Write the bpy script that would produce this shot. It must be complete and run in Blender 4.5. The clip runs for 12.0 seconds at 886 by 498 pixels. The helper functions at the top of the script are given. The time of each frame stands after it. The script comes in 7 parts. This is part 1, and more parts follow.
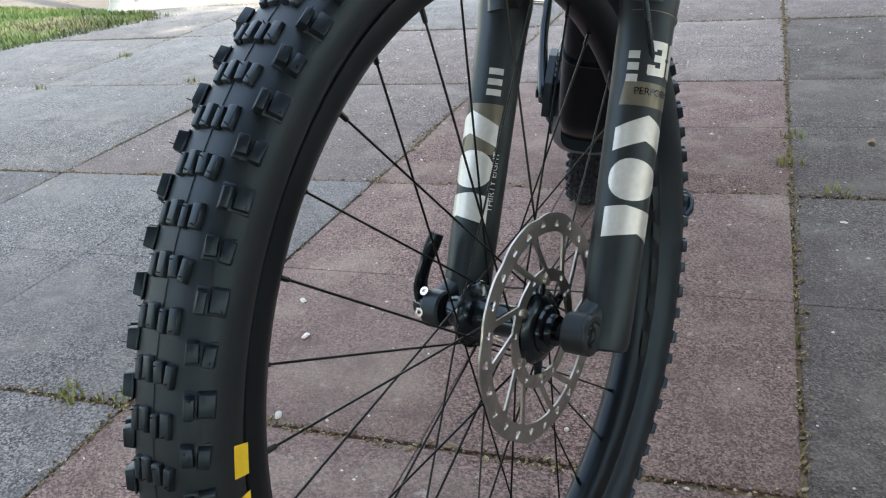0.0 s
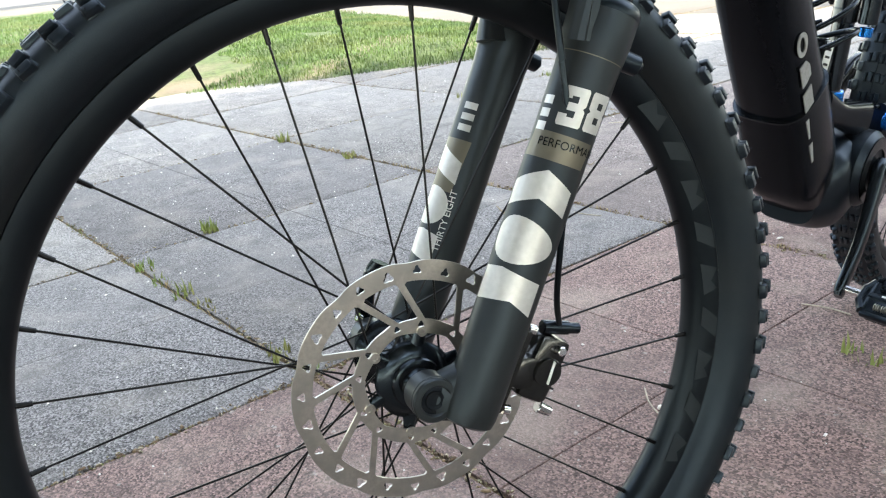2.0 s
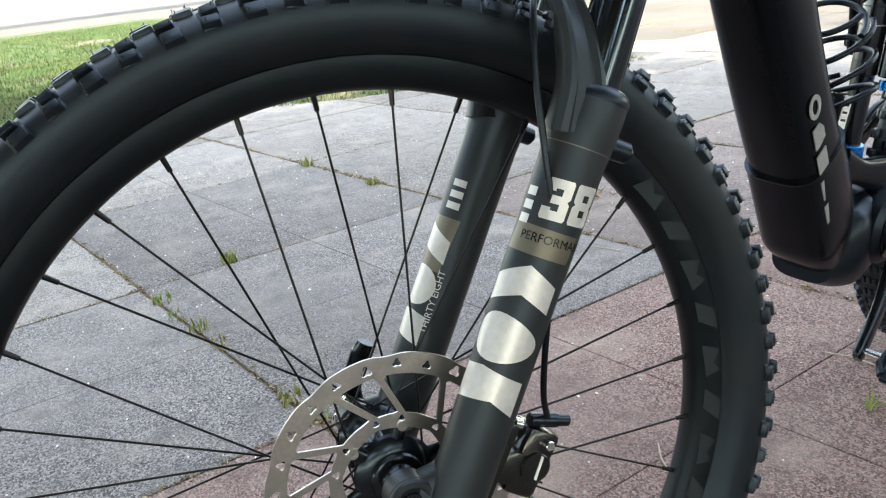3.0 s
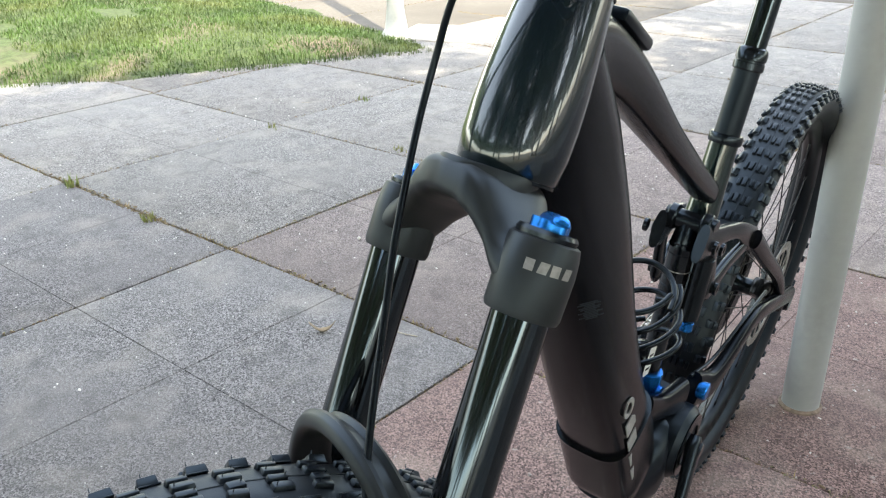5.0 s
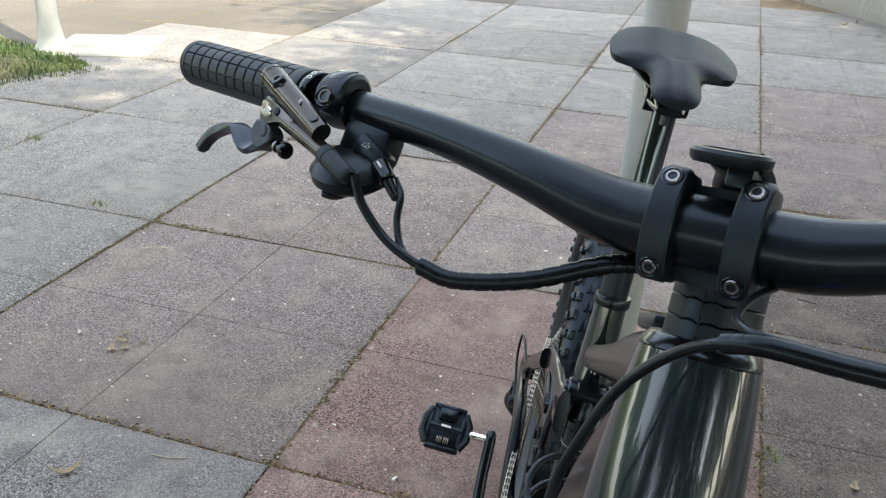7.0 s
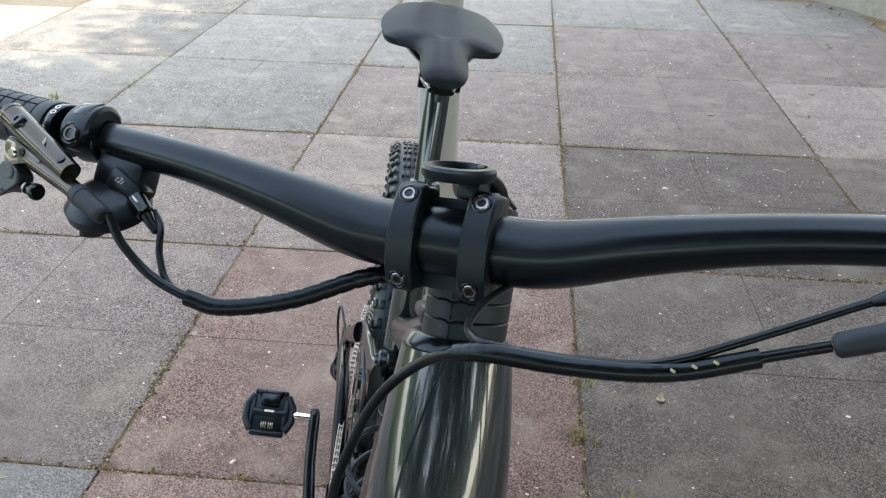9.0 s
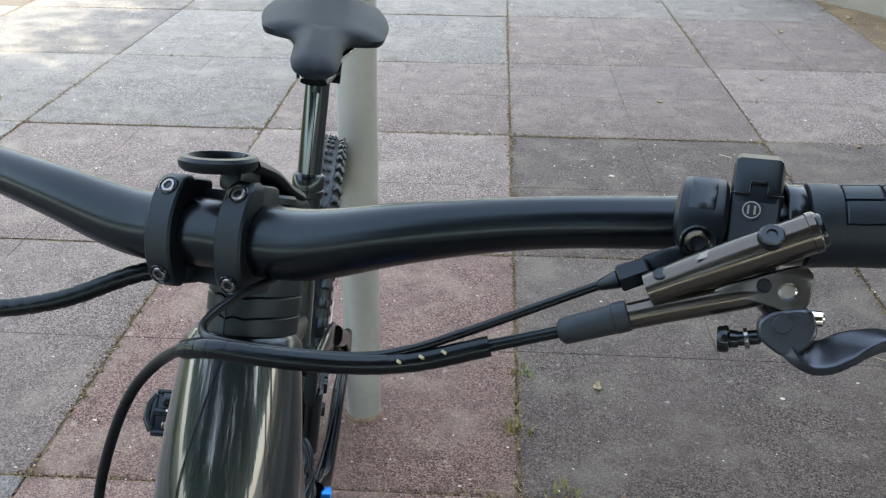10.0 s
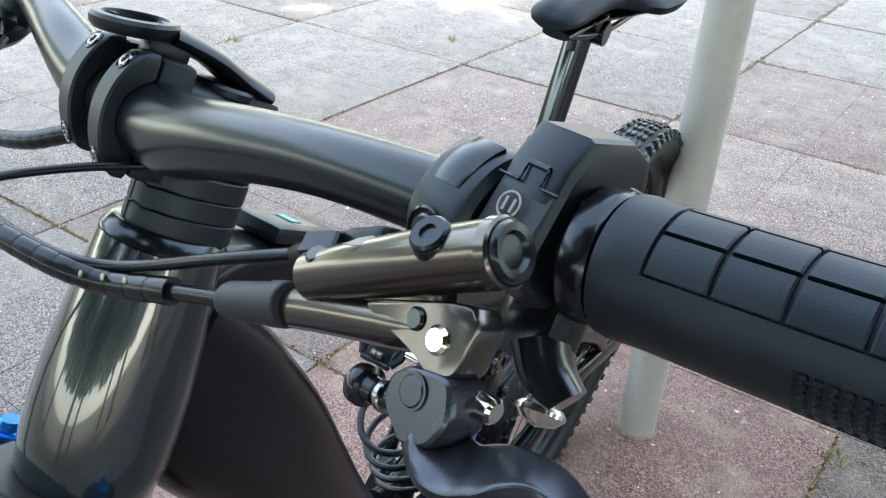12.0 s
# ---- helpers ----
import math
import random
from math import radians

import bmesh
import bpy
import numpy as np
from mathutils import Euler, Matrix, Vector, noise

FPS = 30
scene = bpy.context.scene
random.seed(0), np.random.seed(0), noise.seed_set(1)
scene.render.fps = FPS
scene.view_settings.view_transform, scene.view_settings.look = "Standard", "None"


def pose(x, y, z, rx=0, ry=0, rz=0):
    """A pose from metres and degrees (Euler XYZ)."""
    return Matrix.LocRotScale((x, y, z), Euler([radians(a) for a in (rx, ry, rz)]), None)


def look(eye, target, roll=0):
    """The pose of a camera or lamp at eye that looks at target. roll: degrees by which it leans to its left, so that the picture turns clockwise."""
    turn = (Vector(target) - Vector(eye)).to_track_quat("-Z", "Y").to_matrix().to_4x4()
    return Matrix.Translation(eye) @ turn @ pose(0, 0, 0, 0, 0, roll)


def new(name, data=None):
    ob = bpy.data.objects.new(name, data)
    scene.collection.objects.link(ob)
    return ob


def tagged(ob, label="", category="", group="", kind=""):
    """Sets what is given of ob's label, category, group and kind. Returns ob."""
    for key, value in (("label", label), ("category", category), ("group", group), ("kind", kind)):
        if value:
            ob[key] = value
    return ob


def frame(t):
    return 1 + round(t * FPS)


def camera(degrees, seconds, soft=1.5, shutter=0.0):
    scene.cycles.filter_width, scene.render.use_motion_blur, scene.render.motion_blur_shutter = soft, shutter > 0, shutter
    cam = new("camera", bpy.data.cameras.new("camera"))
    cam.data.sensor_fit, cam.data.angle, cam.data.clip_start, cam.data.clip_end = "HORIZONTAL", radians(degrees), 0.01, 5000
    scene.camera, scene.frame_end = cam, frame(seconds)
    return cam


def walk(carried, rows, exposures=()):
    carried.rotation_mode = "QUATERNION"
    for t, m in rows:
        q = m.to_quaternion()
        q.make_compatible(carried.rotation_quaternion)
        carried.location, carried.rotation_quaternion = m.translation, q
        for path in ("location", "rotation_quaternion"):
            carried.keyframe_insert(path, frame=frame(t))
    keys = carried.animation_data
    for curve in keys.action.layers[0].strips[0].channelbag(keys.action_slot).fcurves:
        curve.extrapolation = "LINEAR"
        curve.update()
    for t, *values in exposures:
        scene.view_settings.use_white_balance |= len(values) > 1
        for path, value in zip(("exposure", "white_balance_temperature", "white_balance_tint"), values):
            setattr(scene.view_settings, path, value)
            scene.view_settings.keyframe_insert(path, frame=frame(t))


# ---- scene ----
cam = camera(54.1, 12.0, 1.2)
PATH = [
    (0, (0.374, -0.571, 0.755), (-0.728, 0.88, -0.069), -5.8),
    (0.5, (0.522, -0.495, 0.74), (-0.863, 0.716, -0.045), -6.3),
    (0.8, (0.552, -0.413, 0.71), (-0.929, 0.699, -0.046), -7.1),
    (1, (0.568, -0.351, 0.699), (-0.97, 0.687, -0.047), -7.6),
    (1.5, (0.611, -0.256, 0.699), (-1.064, 0.581, -0.001), -7.4),
    (2, (0.64, -0.186, 0.702), (-1.13, 0.47, 0.042), -6.5),
    (2.5, (0.634, -0.149, 0.723), (-1.169, 0.434, 0.086), -7.1),
    (3, (0.614, -0.128, 0.747), (-1.19, 0.463, 0.117), -6.9),
    (3.3, (0.581, -0.103, 0.787), (-1.194, 0.558, 0.145), -6.3),
    (3.5, (0.556, -0.094, 0.822), (-1.174, 0.684, 0.188), -6.5),
    (3.7, (0.532, -0.076, 0.848), (-1.166, 0.746, 0.184), -5.2),
    (5.3, (0.364, -0.037, 1.118), (-1.125, 1.009, 0.289), -0.7),
    (5.5, (0.314, -0.042, 1.137), (-1.138, 1.055, 0.307), -0.1),
    (6, (0.205, -0.071, 1.167), (-1.058, 1.237, 0.333), 0.3),
    (6.5, (0.111, -0.035, 1.198), (-0.952, 1.437, 0.359), 2.3),
    (6.7, (0.088, -0.023, 1.211), (-0.946, 1.468, 0.369), 2.5),
    (8.3, (0.051, -0.024, 1.263), (-0.68, 1.607, 0.365), 0.6),
    (8.5, (0.063, -0.017, 1.264), (-0.623, 1.626, 0.353), 1.3),
    (9, (0.106, -0.012, 1.27), (-0.519, 1.641, 0.333), 1.1),
    (9.5, (0.15, -0.005, 1.271), (-0.436, 1.658, 0.327), 0.1),
    (10, (0.198, 0.033, 1.264), (-0.373, 1.697, 0.314), 0.5),
    (10.5, (0.264, 0.08, 1.263), (-0.434, 1.694, 0.309), 0.7),
    (11, (0.278, 0.107, 1.245), (-0.554, 1.65, 0.281), 1.1),
    (11.5, (0.284, 0.159, 1.225), (-0.624, 1.647, 0.243), 2.3),
    (12, (0.338, 0.231, 1.208), (-1.001, 1.341, 0.219), 2.8),
]
EXPOSURES = [(0.0, 2.79, 6700, 6), (0.5, 2.72, 6700, 6), (1.0, 2.96, 6750, 6), (2.5, 3.30, 6900, 6), (3.7, 3.02, 7000, 6), (5.5, 3.13, 7050, 6), (6.5, 2.64, 7150, 6), (8.5, 2.93, 7150, 6), (9.6, 2.93, 7050, 6), (10.5, 2.95, 6850, 6), (11.3, 3.11, 6850, 6), (12.0, 3.35, 6850, 6)]
walk(cam, [(t, look(eye, target, roll)) for t, eye, target, roll in PATH], EXPOSURES)

# ---------------------------------------------------------------- world, sun, exposure
SUN_EL, SUN_AZ = radians(50), radians(104)   # azimuth clockwise from +y
world = bpy.data.worlds.new("daylight")
scene.world = world
world.use_nodes = True
_nt = world.node_tree
_sky = _nt.nodes.new("ShaderNodeTexSky")
_sky.sky_type = "NISHITA"
_sky.sun_disc = False
_sky.sun_elevation, _sky.sun_rotation = SUN_EL, SUN_AZ
_nt.nodes["Background"].inputs["Strength"].default_value = 0.15
_hazy = _nt.nodes.new("ShaderNodeHueSaturation")
_hazy.inputs["Saturation"].default_value = 0.54
_nt.links.new(_sky.outputs["Color"], _hazy.inputs["Color"])
_nt.links.new(_hazy.outputs["Color"], _nt.nodes["Background"].inputs["Color"])
_sun = bpy.data.lights.new("sun", "SUN")
_sun.energy, _sun.angle, _sun.color = 1.45, radians(0.55), (1.0, 0.94, 0.84)
_dir = Vector((math.sin(SUN_AZ) * math.cos(SUN_EL), math.cos(SUN_AZ) * math.cos(SUN_EL), math.sin(SUN_EL)))
new("sun", _sun).matrix_world = look(_dir * 30, (0, 0, 0))

# ---------------------------------------------------------------- materials


def mat(name, color, rough=0.5, metal=0.0, vary=0.15, scale=40.0, bump=0.0, bscale=200.0, coat=0.0, spec=0.5,
        second=None, mix=(0.45, 0.6), mscale=6.0, rvary=0.1, obj_random=0.0, distance=0.001):
    """A node material: base colour varied at two scales, with fine relief and uneven gloss."""
    m = bpy.data.materials.new(name)
    m.use_nodes = True
    nt = m.node_tree
    n, lk = nt.nodes, nt.links
    b = n["Principled BSDF"]
    b.inputs["Metallic"].default_value = metal
    b.inputs["Specular IOR Level"].default_value = spec
    b.inputs["Coat Weight"].default_value = coat
    if max(color) < 0.05 and not metal:
        b.inputs["Specular Tint"].default_value = (0.62, 0.82, 1.0, 1)   # reflections of dark finishes tinted blue, in place of a bluer sky
    b.inputs["Coat Roughness"].default_value = 0.04
    tc = n.new("ShaderNodeTexCoord")
    fine = n.new("ShaderNodeTexNoise")
    fine.inputs["Scale"].default_value, fine.inputs["Detail"].default_value = scale, 4
    big = n.new("ShaderNodeTexNoise")
    big.inputs["Scale"].default_value, big.inputs["Detail"].default_value = mscale, 5
    for t in (fine, big):
        lk.new(tc.outputs["Object"], t.inputs["Vector"])
    c = (*color, 1)
    lo, hi = [tuple(min(1, v * k) for v in color) + (1,) for k in (1 - vary, 1 + vary)]
    r1 = n.new("ShaderNodeValToRGB")
    r1.color_ramp.elements[0].position, r1.color_ramp.elements[1].position = 0.3, 0.7
    r1.color_ramp.elements[0].color, r1.color_ramp.elements[1].color = lo, hi
    lk.new(fine.outputs["Fac"], r1.inputs["Fac"])
    out = r1.outputs["Color"]
    if second:
        ramp = n.new("ShaderNodeValToRGB")
        ramp.color_ramp.elements[0].position, ramp.color_ramp.elements[1].position = mix
        lk.new(big.outputs["Fac"], ramp.inputs["Fac"])
        mx = n.new("ShaderNodeMix")
        mx.data_type = "RGBA"
        lk.new(ramp.outputs["Color"], mx.inputs["Factor"])
        lk.new(out, mx.inputs[6])
        mx.inputs[7].default_value = (*second, 1)
        out = mx.outputs[2]
    if obj_random:
        info = n.new("ShaderNodeObjectInfo")
        mr = n.new("ShaderNodeMapRange")
        mr.inputs["To Min"].default_value, mr.inputs["To Max"].default_value = 1 - obj_random, 1 + obj_random
        lk.new(info.outputs["Random"], mr.inputs["Value"])
        hs = n.new("ShaderNodeHueSaturation")
        lk.new(mr.outputs["Result"], hs.inputs["Value"])
        lk.new(out, hs.inputs["Color"])
        out = hs.outputs["Color"]
    lk.new(out, b.inputs["Base Color"])
    rr = n.new("ShaderNodeMapRange")
    rr.inputs["To Min"].default_value, rr.inputs["To Max"].default_value = max(0.02, rough - rvary), min(1, rough + rvary)
    lk.new(big.outputs["Fac"], rr.inputs["Value"])
    lk.new(rr.outputs["Result"], b.inputs["Roughness"])
    if bump:
        bn = n.new("ShaderNodeTexNoise")
        bn.inputs["Scale"].default_value, bn.inputs["Detail"].default_value = bscale, 3
        lk.new(tc.outputs["Object"], bn.inputs["Vector"])
        bp = n.new("ShaderNodeBump")
        bp.inputs["Strength"].default_value, bp.inputs["Distance"].default_value = bump, distance
        lk.new(bn.outputs["Fac"], bp.inputs["Height"])
        lk.new(bp.outputs["Normal"], b.inputs["Normal"])
    return m


def tile_mat(name, color, second, dust):
    """Moulded rubber granulate: crumbs in several tones, stains, dusty patches."""
    m = bpy.data.materials.new(name)
    m.use_nodes = True
    nt = m.node_tree
    n, lk = nt.nodes, nt.links
    b = n["Principled BSDF"]
    b.inputs["Roughness"].default_value = 0.86
    b.inputs["Specular IOR Level"].default_value = 0.35
    geo = n.new("ShaderNodeNewGeometry")
    pos = geo.outputs["Position"]
    vor = n.new("ShaderNodeTexVoronoi")
    vor.inputs["Scale"].default_value = 330
    lk.new(pos, vor.inputs["Vector"])
    sep = n.new("ShaderNodeSeparateColor")
    lk.new(vor.outputs["Color"], sep.inputs["Color"])
    r = n.new("ShaderNodeValToRGB")
    e = r.color_ramp.elements
    e[0].position, e[1].position = 0.0, 1.0
    e[0].color, e[1].color = (*[v * 0.20 for v in color], 1), (*[min(1, v * 2.15) for v in color], 1)
    k = e.new(0.5)
    k.color = (*color, 1)
    lk.new(sep.outputs["Red"], r.inputs["Fac"])

    def noise_at(scale, detail=5):
        t = n.new("ShaderNodeTexNoise")
        t.inputs["Scale"].default_value, t.inputs["Detail"].default_value = scale, detail
        lk.new(pos, t.inputs["Vector"])
        return t.outputs["Fac"]

    def mixed(base, fac, lo, hi, col, most):
        q = n.new("ShaderNodeMapRange")
        q.inputs["From Min"].default_value, q.inputs["From Max"].default_value = lo, hi
        q.inputs["To Max"].default_value = most
        lk.new(fac, q.inputs["Value"])
        x = n.new("ShaderNodeMix")
        x.data_type = "RGBA"
        lk.new(q.outputs["Result"], x.inputs["Factor"])
        lk.new(base, x.inputs[6])
        x.inputs[7].default_value = (*col, 1)
        return x.outputs[2]

    out = mixed(r.outputs["Color"], noise_at(1.7), 0.4, 0.7, second, 0.75)
    out = mixed(out, noise_at(5.5, 8), 0.50, 0.75, dust, 0.60)
    out = mixed(out, noise_at(13, 6), 0.52, 0.72, tuple(v * 0.62 for v in color), 0.55)
    out = mixed(out, noise_at(38, 3), 0.66, 0.75, (0.42, 0.39, 0.34), 0.45)
    out = mixed(out, noise_at(140, 2), 0.70, 0.74, (0.46, 0.43, 0.38), 0.6)
    out = mixed(out, noise_at(95, 3), 0.68, 0.74, tuple(v * 0.3 for v in color), 0.7)
    info = n.new("ShaderNodeObjectInfo")
    mr = n.new("ShaderNodeMapRange")
    mr.inputs["To Min"].default_value, mr.inputs["To Max"].default_value = 0.86, 1.14
    lk.new(info.outputs["Random"], mr.inputs["Value"])
    hs = n.new("ShaderNodeHueSaturation")
    lk.new(mr.outputs["Result"], hs.inputs["Value"])
    lk.new(out, hs.inputs["Color"])
    lk.new(hs.outputs["Color"], b.inputs["Base Color"])
    bp = n.new("ShaderNodeBump")
    bp.inputs["Strength"].default_value, bp.inputs["Distance"].default_value = 0.85, 0.002
    lk.new(vor.outputs["Distance"], bp.inputs["Height"])
    lk.new(bp.outputs["Normal"], b.inputs["Normal"])
    return m


# dark tone partly the rubber's own, partly painted for weaker light there
M_DARKTILE = tile_mat("dark_shaded_rubber", (0.092, 0.075, 0.066), (0.116, 0.094, 0.082), (0.215, 0.188, 0.158))
M_TILE = [tile_mat("grey_rubber", (0.222, 0.207, 0.192), (0.266, 0.248, 0.227), (0.385, 0.352, 0.303)),
          tile_mat("greyed_red_rubber", (0.196, 0.161, 0.147), (0.230, 0.192, 0.173), (0.35, 0.30, 0.25)),
          tile_mat("red_rubber", (0.156, 0.101, 0.087), (0.184, 0.134, 0.117), (0.31, 0.25, 0.20))]
M_COOLTILE = tile_mat("blue_grey_rubber", (0.158, 0.147, 0.140), (0.190, 0.176, 0.166), (0.29, 0.262, 0.228))
M_SOIL = mat("soil", (0.16, 0.115, 0.07), 0.95, vary=0.4, scale=90, bump=1, bscale=160, second=(0.24, 0.18, 0.10), mscale=3, distance=0.004)
M_SAND = mat("pale_sand", (0.136, 0.119, 0.097), 0.95, vary=0.15, scale=30, bump=0.6, bscale=60, second=(0.108, 0.094, 0.076), mscale=0.8, distance=0.004)
M_TURF = mat("turf_soil", (0.060, 0.082, 0.026), 0.95, vary=0.4, scale=25, second=(0.150, 0.120, 0.080), mix=(0.52, 0.62), mscale=0.9, bump=0.6, bscale=50, distance=0.01)
M_GRASS = mat("grass_blades", (0.056, 0.104, 0.022), 0.6, vary=0.4, scale=3, second=(0.105, 0.125, 0.036), mix=(0.45, 0.7), mscale=1.5)
M_TUFT = mat("fresh_tuft", (0.17, 0.23, 0.05), 0.6, vary=0.3, scale=20, second=(0.26, 0.25, 0.08), mix=(0.45, 0.6), mscale=9)
M_CONC = mat("concrete", (0.30, 0.285, 0.255), 0.9, vary=0.15, scale=30, bump=0.5, bscale=80, second=(0.30, 0.28, 0.25), mscale=2, distance=0.003)
M_POLE = mat("grey_painted_steel", (0.30, 0.315, 0.31), 0.38, vary=0.05, scale=60, bump=0.15, bscale=90, second=(0.31, 0.33, 0.32), mscale=7)
M_RUST = mat("rust", (0.20, 0.15, 0.11), 0.9, vary=0.4, scale=80)
M_TYRE = mat("tyre_rubber", (0.0058, 0.0066, 0.0080), 0.46, spec=0.5, vary=0.25, scale=60, bump=0.25, bscale=900, second=(0.0105, 0.0100, 0.0096), mscale=9, distance=0.0004)
M_KNOB = mat("tread_rubber", (0.0074, 0.0096, 0.0130), 0.38, spec=0.5, vary=0.25, scale=80, bump=0.2, bscale=700, second=(0.0130, 0.0142, 0.0160), mscale=20, distance=0.0004)
M_RIM = mat("rim_black", (0.0046, 0.0048, 0.0056), 0.36, vary=0.1, bump=0.05, bscale=600, second=(0.0066, 0.0068, 0.0072), mscale=12, distance=0.0003, spec=0.30)
M_SPOKE = mat("black_spoke", (0.0072, 0.0072, 0.0078), 0.35, metal=0.6, vary=0.1)
M_DECALG = mat("grey_print", (0.014, 0.015, 0.0145), 0.6, vary=0.1)
M_DECALP = mat("pale_grey_print", (0.24, 0.24, 0.235), 0.5, vary=0.2, scale=300)
M_YELLOW = mat("yellow_print", (0.75, 0.50, 0.02), 0.6, vary=0.1)
M_FORK = mat("fork_satin_black", (0.0175, 0.0182, 0.0178), 0.40, vary=0.08, scale=90, bump=0.04, bscale=1500, coat=0.0, distance=0.0002, second=(0.0215, 0.0220, 0.0210), mscale=10, spec=0.45)
M_SILVER = mat("silver_print", (0.60, 0.595, 0.57), 0.33, metal=0.35, vary=0.06, scale=200)
M_BRONZE = mat("dim_bronze_print", (0.16, 0.145, 0.11), 0.35, metal=0.5, vary=0.1)
M_KHAKI = mat("khaki_print", (0.30, 0.275, 0.16), 0.5, vary=0.15)
M_WHITE = mat("white_print", (0.72, 0.72, 0.70), 0.5, vary=0.05)
M_STAN = mat("black_stanchion", (0.0060, 0.0058, 0.0056), 0.08, metal=0.0, coat=0.0, vary=0.1, rvary=0.04, spec=0.8)
M_STEEL = mat("brushed_steel", (0.54, 0.505, 0.455), 0.33, metal=1.0, vary=0.1, scale=300, bump=0.1, bscale=800, second=(0.42, 0.40, 0.37), mscale=25, distance=0.0002)
M_BOLT = mat("dark_steel", (0.26, 0.265, 0.28), 0.25, metal=1.0, vary=0.1, rvary=0.05)
M_CHROME = mat("polished_steel", (0.75, 0.75, 0.76), 0.14, metal=1.0, vary=0.03, rvary=0.05)
M_GREYAL = mat("grey_anodised", (0.046, 0.046, 0.045), 0.2, metal=0.85, vary=0.06, scale=200, rvary=0.06, coat=0.3)
M_LEVER = mat("satin_lever", (0.056, 0.067, 0.086), 0.29, metal=0.8, vary=0.08, scale=200, spec=0.4)
M_RES = mat("blue_black_anodised", (0.084, 0.079, 0.074), 0.20, metal=0.9, vary=0.06, scale=200, rvary=0.06, coat=0.2)
M_BRACK = mat("worn_grey_alloy", (0.115, 0.112, 0.112), 0.22, metal=0.9, vary=0.1, scale=200, rvary=0.06)
M_BLACK = mat("black_anodised", (0.0050, 0.0052, 0.0060), 0.22, metal=0.0, vary=0.1, scale=200, bump=0.05, bscale=1200, distance=0.0002, spec=0.5)
M_BAR = mat("bar_black", (0.0028, 0.0037, 0.0054), 0.26, metal=0.0, vary=0.06, scale=300, bump=0.03, bscale=1800, distance=0.0002, rvary=0.05, spec=0.42)
M_GLOSSB = mat("gloss_black_plastic", (0.0070, 0.0070, 0.0075), 0.18, vary=0.1, rvary=0.05)
M_PLAST = mat("black_plastic", (0.0038, 0.0050, 0.0072), 0.34, vary=0.12, scale=150, bump=0.1, bscale=1500, distance=0.0002, spec=0.40)
M_GREYR = mat("grey_rubber_boot", (0.020, 0.023, 0.029), 0.5, vary=0.1, scale=150, spec=0.35)
M_HOSE = mat("black_hose", (0.0044, 0.0048, 0.0056), 0.28, vary=0.1, scale=200, spec=0.36)
M_GRIP = mat("grip_rubber", (0.0068, 0.0094, 0.0142), 0.47, spec=0.40, vary=0.15, scale=150, bump=0.2, bscale=1400, distance=0.0003, second=(0.0108, 0.0136, 0.0180), mscale=40)
M_STEM = mat("stem_black", (0.0050, 0.0070, 0.0102), 0.44, metal=0.0, vary=0.08, scale=300, bump=0.06, bscale=2000, distance=0.0002, spec=0.42)
M_FRAME = mat("frame_gloss_green_black", (0.009, 0.023, 0.023), 0.22, metal=0.45, coat=1.0, vary=0.25, scale=900, rvary=0.03, second=(0.009, 0.018, 0.027), mscale=5, spec=0.5)
M_FRAMEM = mat("frame_satin_black", (0.0040, 0.0043, 0.0060), 0.2, coat=0.0, vary=0.1, scale=400, rvary=0.05, bump=0.02, bscale=900, distance=0.0002, spec=0.15)
M_BLUE = mat("blue_anodised", (0.012, 0.20, 0.66), 0.22, metal=0.75, vary=0.1, scale=200)
M_KASH = mat("black_shock_body", (0.006, 0.006, 0.007), 0.12, coat=0.5, vary=0.1)
M_SADDLE = mat("saddle_cover", (0.0050, 0.0064, 0.0095), 0.52, vary=0.12, scale=200, bump=0.25, bscale=900, distance=0.0004, spec=0.24)
M_SCREEN = mat("display_glass", (0.01, 0.03, 0.03), 0.08, vary=0.1, rvary=0.02)
M_TEAL = mat("teal_print", (0.02, 0.32, 0.28), 0.3, vary=0.1)
M_LEAFD = mat("dry_leaf", (0.33, 0.26, 0.17), 0.8, vary=0.3, scale=60, obj_random=0.3)
M_TWIG = mat("pale_twig", (0.42, 0.36, 0.27), 0.8, vary=0.25, scale=80, obj_random=0.3)
M_CHIP = mat("pale_chip", (0.62, 0.58, 0.52), 0.8, vary=0.2, scale=80, obj_random=0.2)


def crumb_mat():
    m = mat("earth_crumbs", (0.20, 0.145, 0.09), 0.95, vary=0.3, scale=200)
    n, lk = m.node_tree.nodes, m.node_tree.links
    geo = n.new("ShaderNodeNewGeometry")
    ramp = n.new("ShaderNodeValToRGB")
    e = ramp.color_ramp.elements
    e[0].color, e[1].color = (0.06, 0.045, 0.03, 1), (0.46, 0.38, 0.26, 1)
    for at, c in ((0.35, (0.15, 0.10, 0.06, 1)), (0.6, (0.24, 0.16, 0.09, 1)), (0.8, (0.14, 0.15, 0.06, 1))):
        e.new(at).color = c
    lk.new(geo.outputs["Random Per Island"], ramp.inputs["Fac"])
    lk.new(ramp.outputs["Color"], n["Principled BSDF"].inputs["Base Color"])
    return m


M_CRUMB = crumb_mat()
M_BARK = mat("bark", (0.16, 0.13, 0.10), 0.95, vary=0.4, scale=12, bump=1, bscale=25, distance=0.02)
M_CROWN = mat("crown_leaves", (0.07, 0.11, 0.03), 0.6, vary=0.3, scale=2)

# ---------------------------------------------------------------- mesh helpers
PLACE = {}
EYE4 = Matrix()


def mesh_of(verts, faces, sharp=38):
    me = bpy.data.meshes.new("m")
    me.from_pydata([tuple(v) for v in verts], [], faces)
    me.validate()
    me.shade_smooth()
    me.set_sharp_from_angle(angle=radians(sharp))
    return me


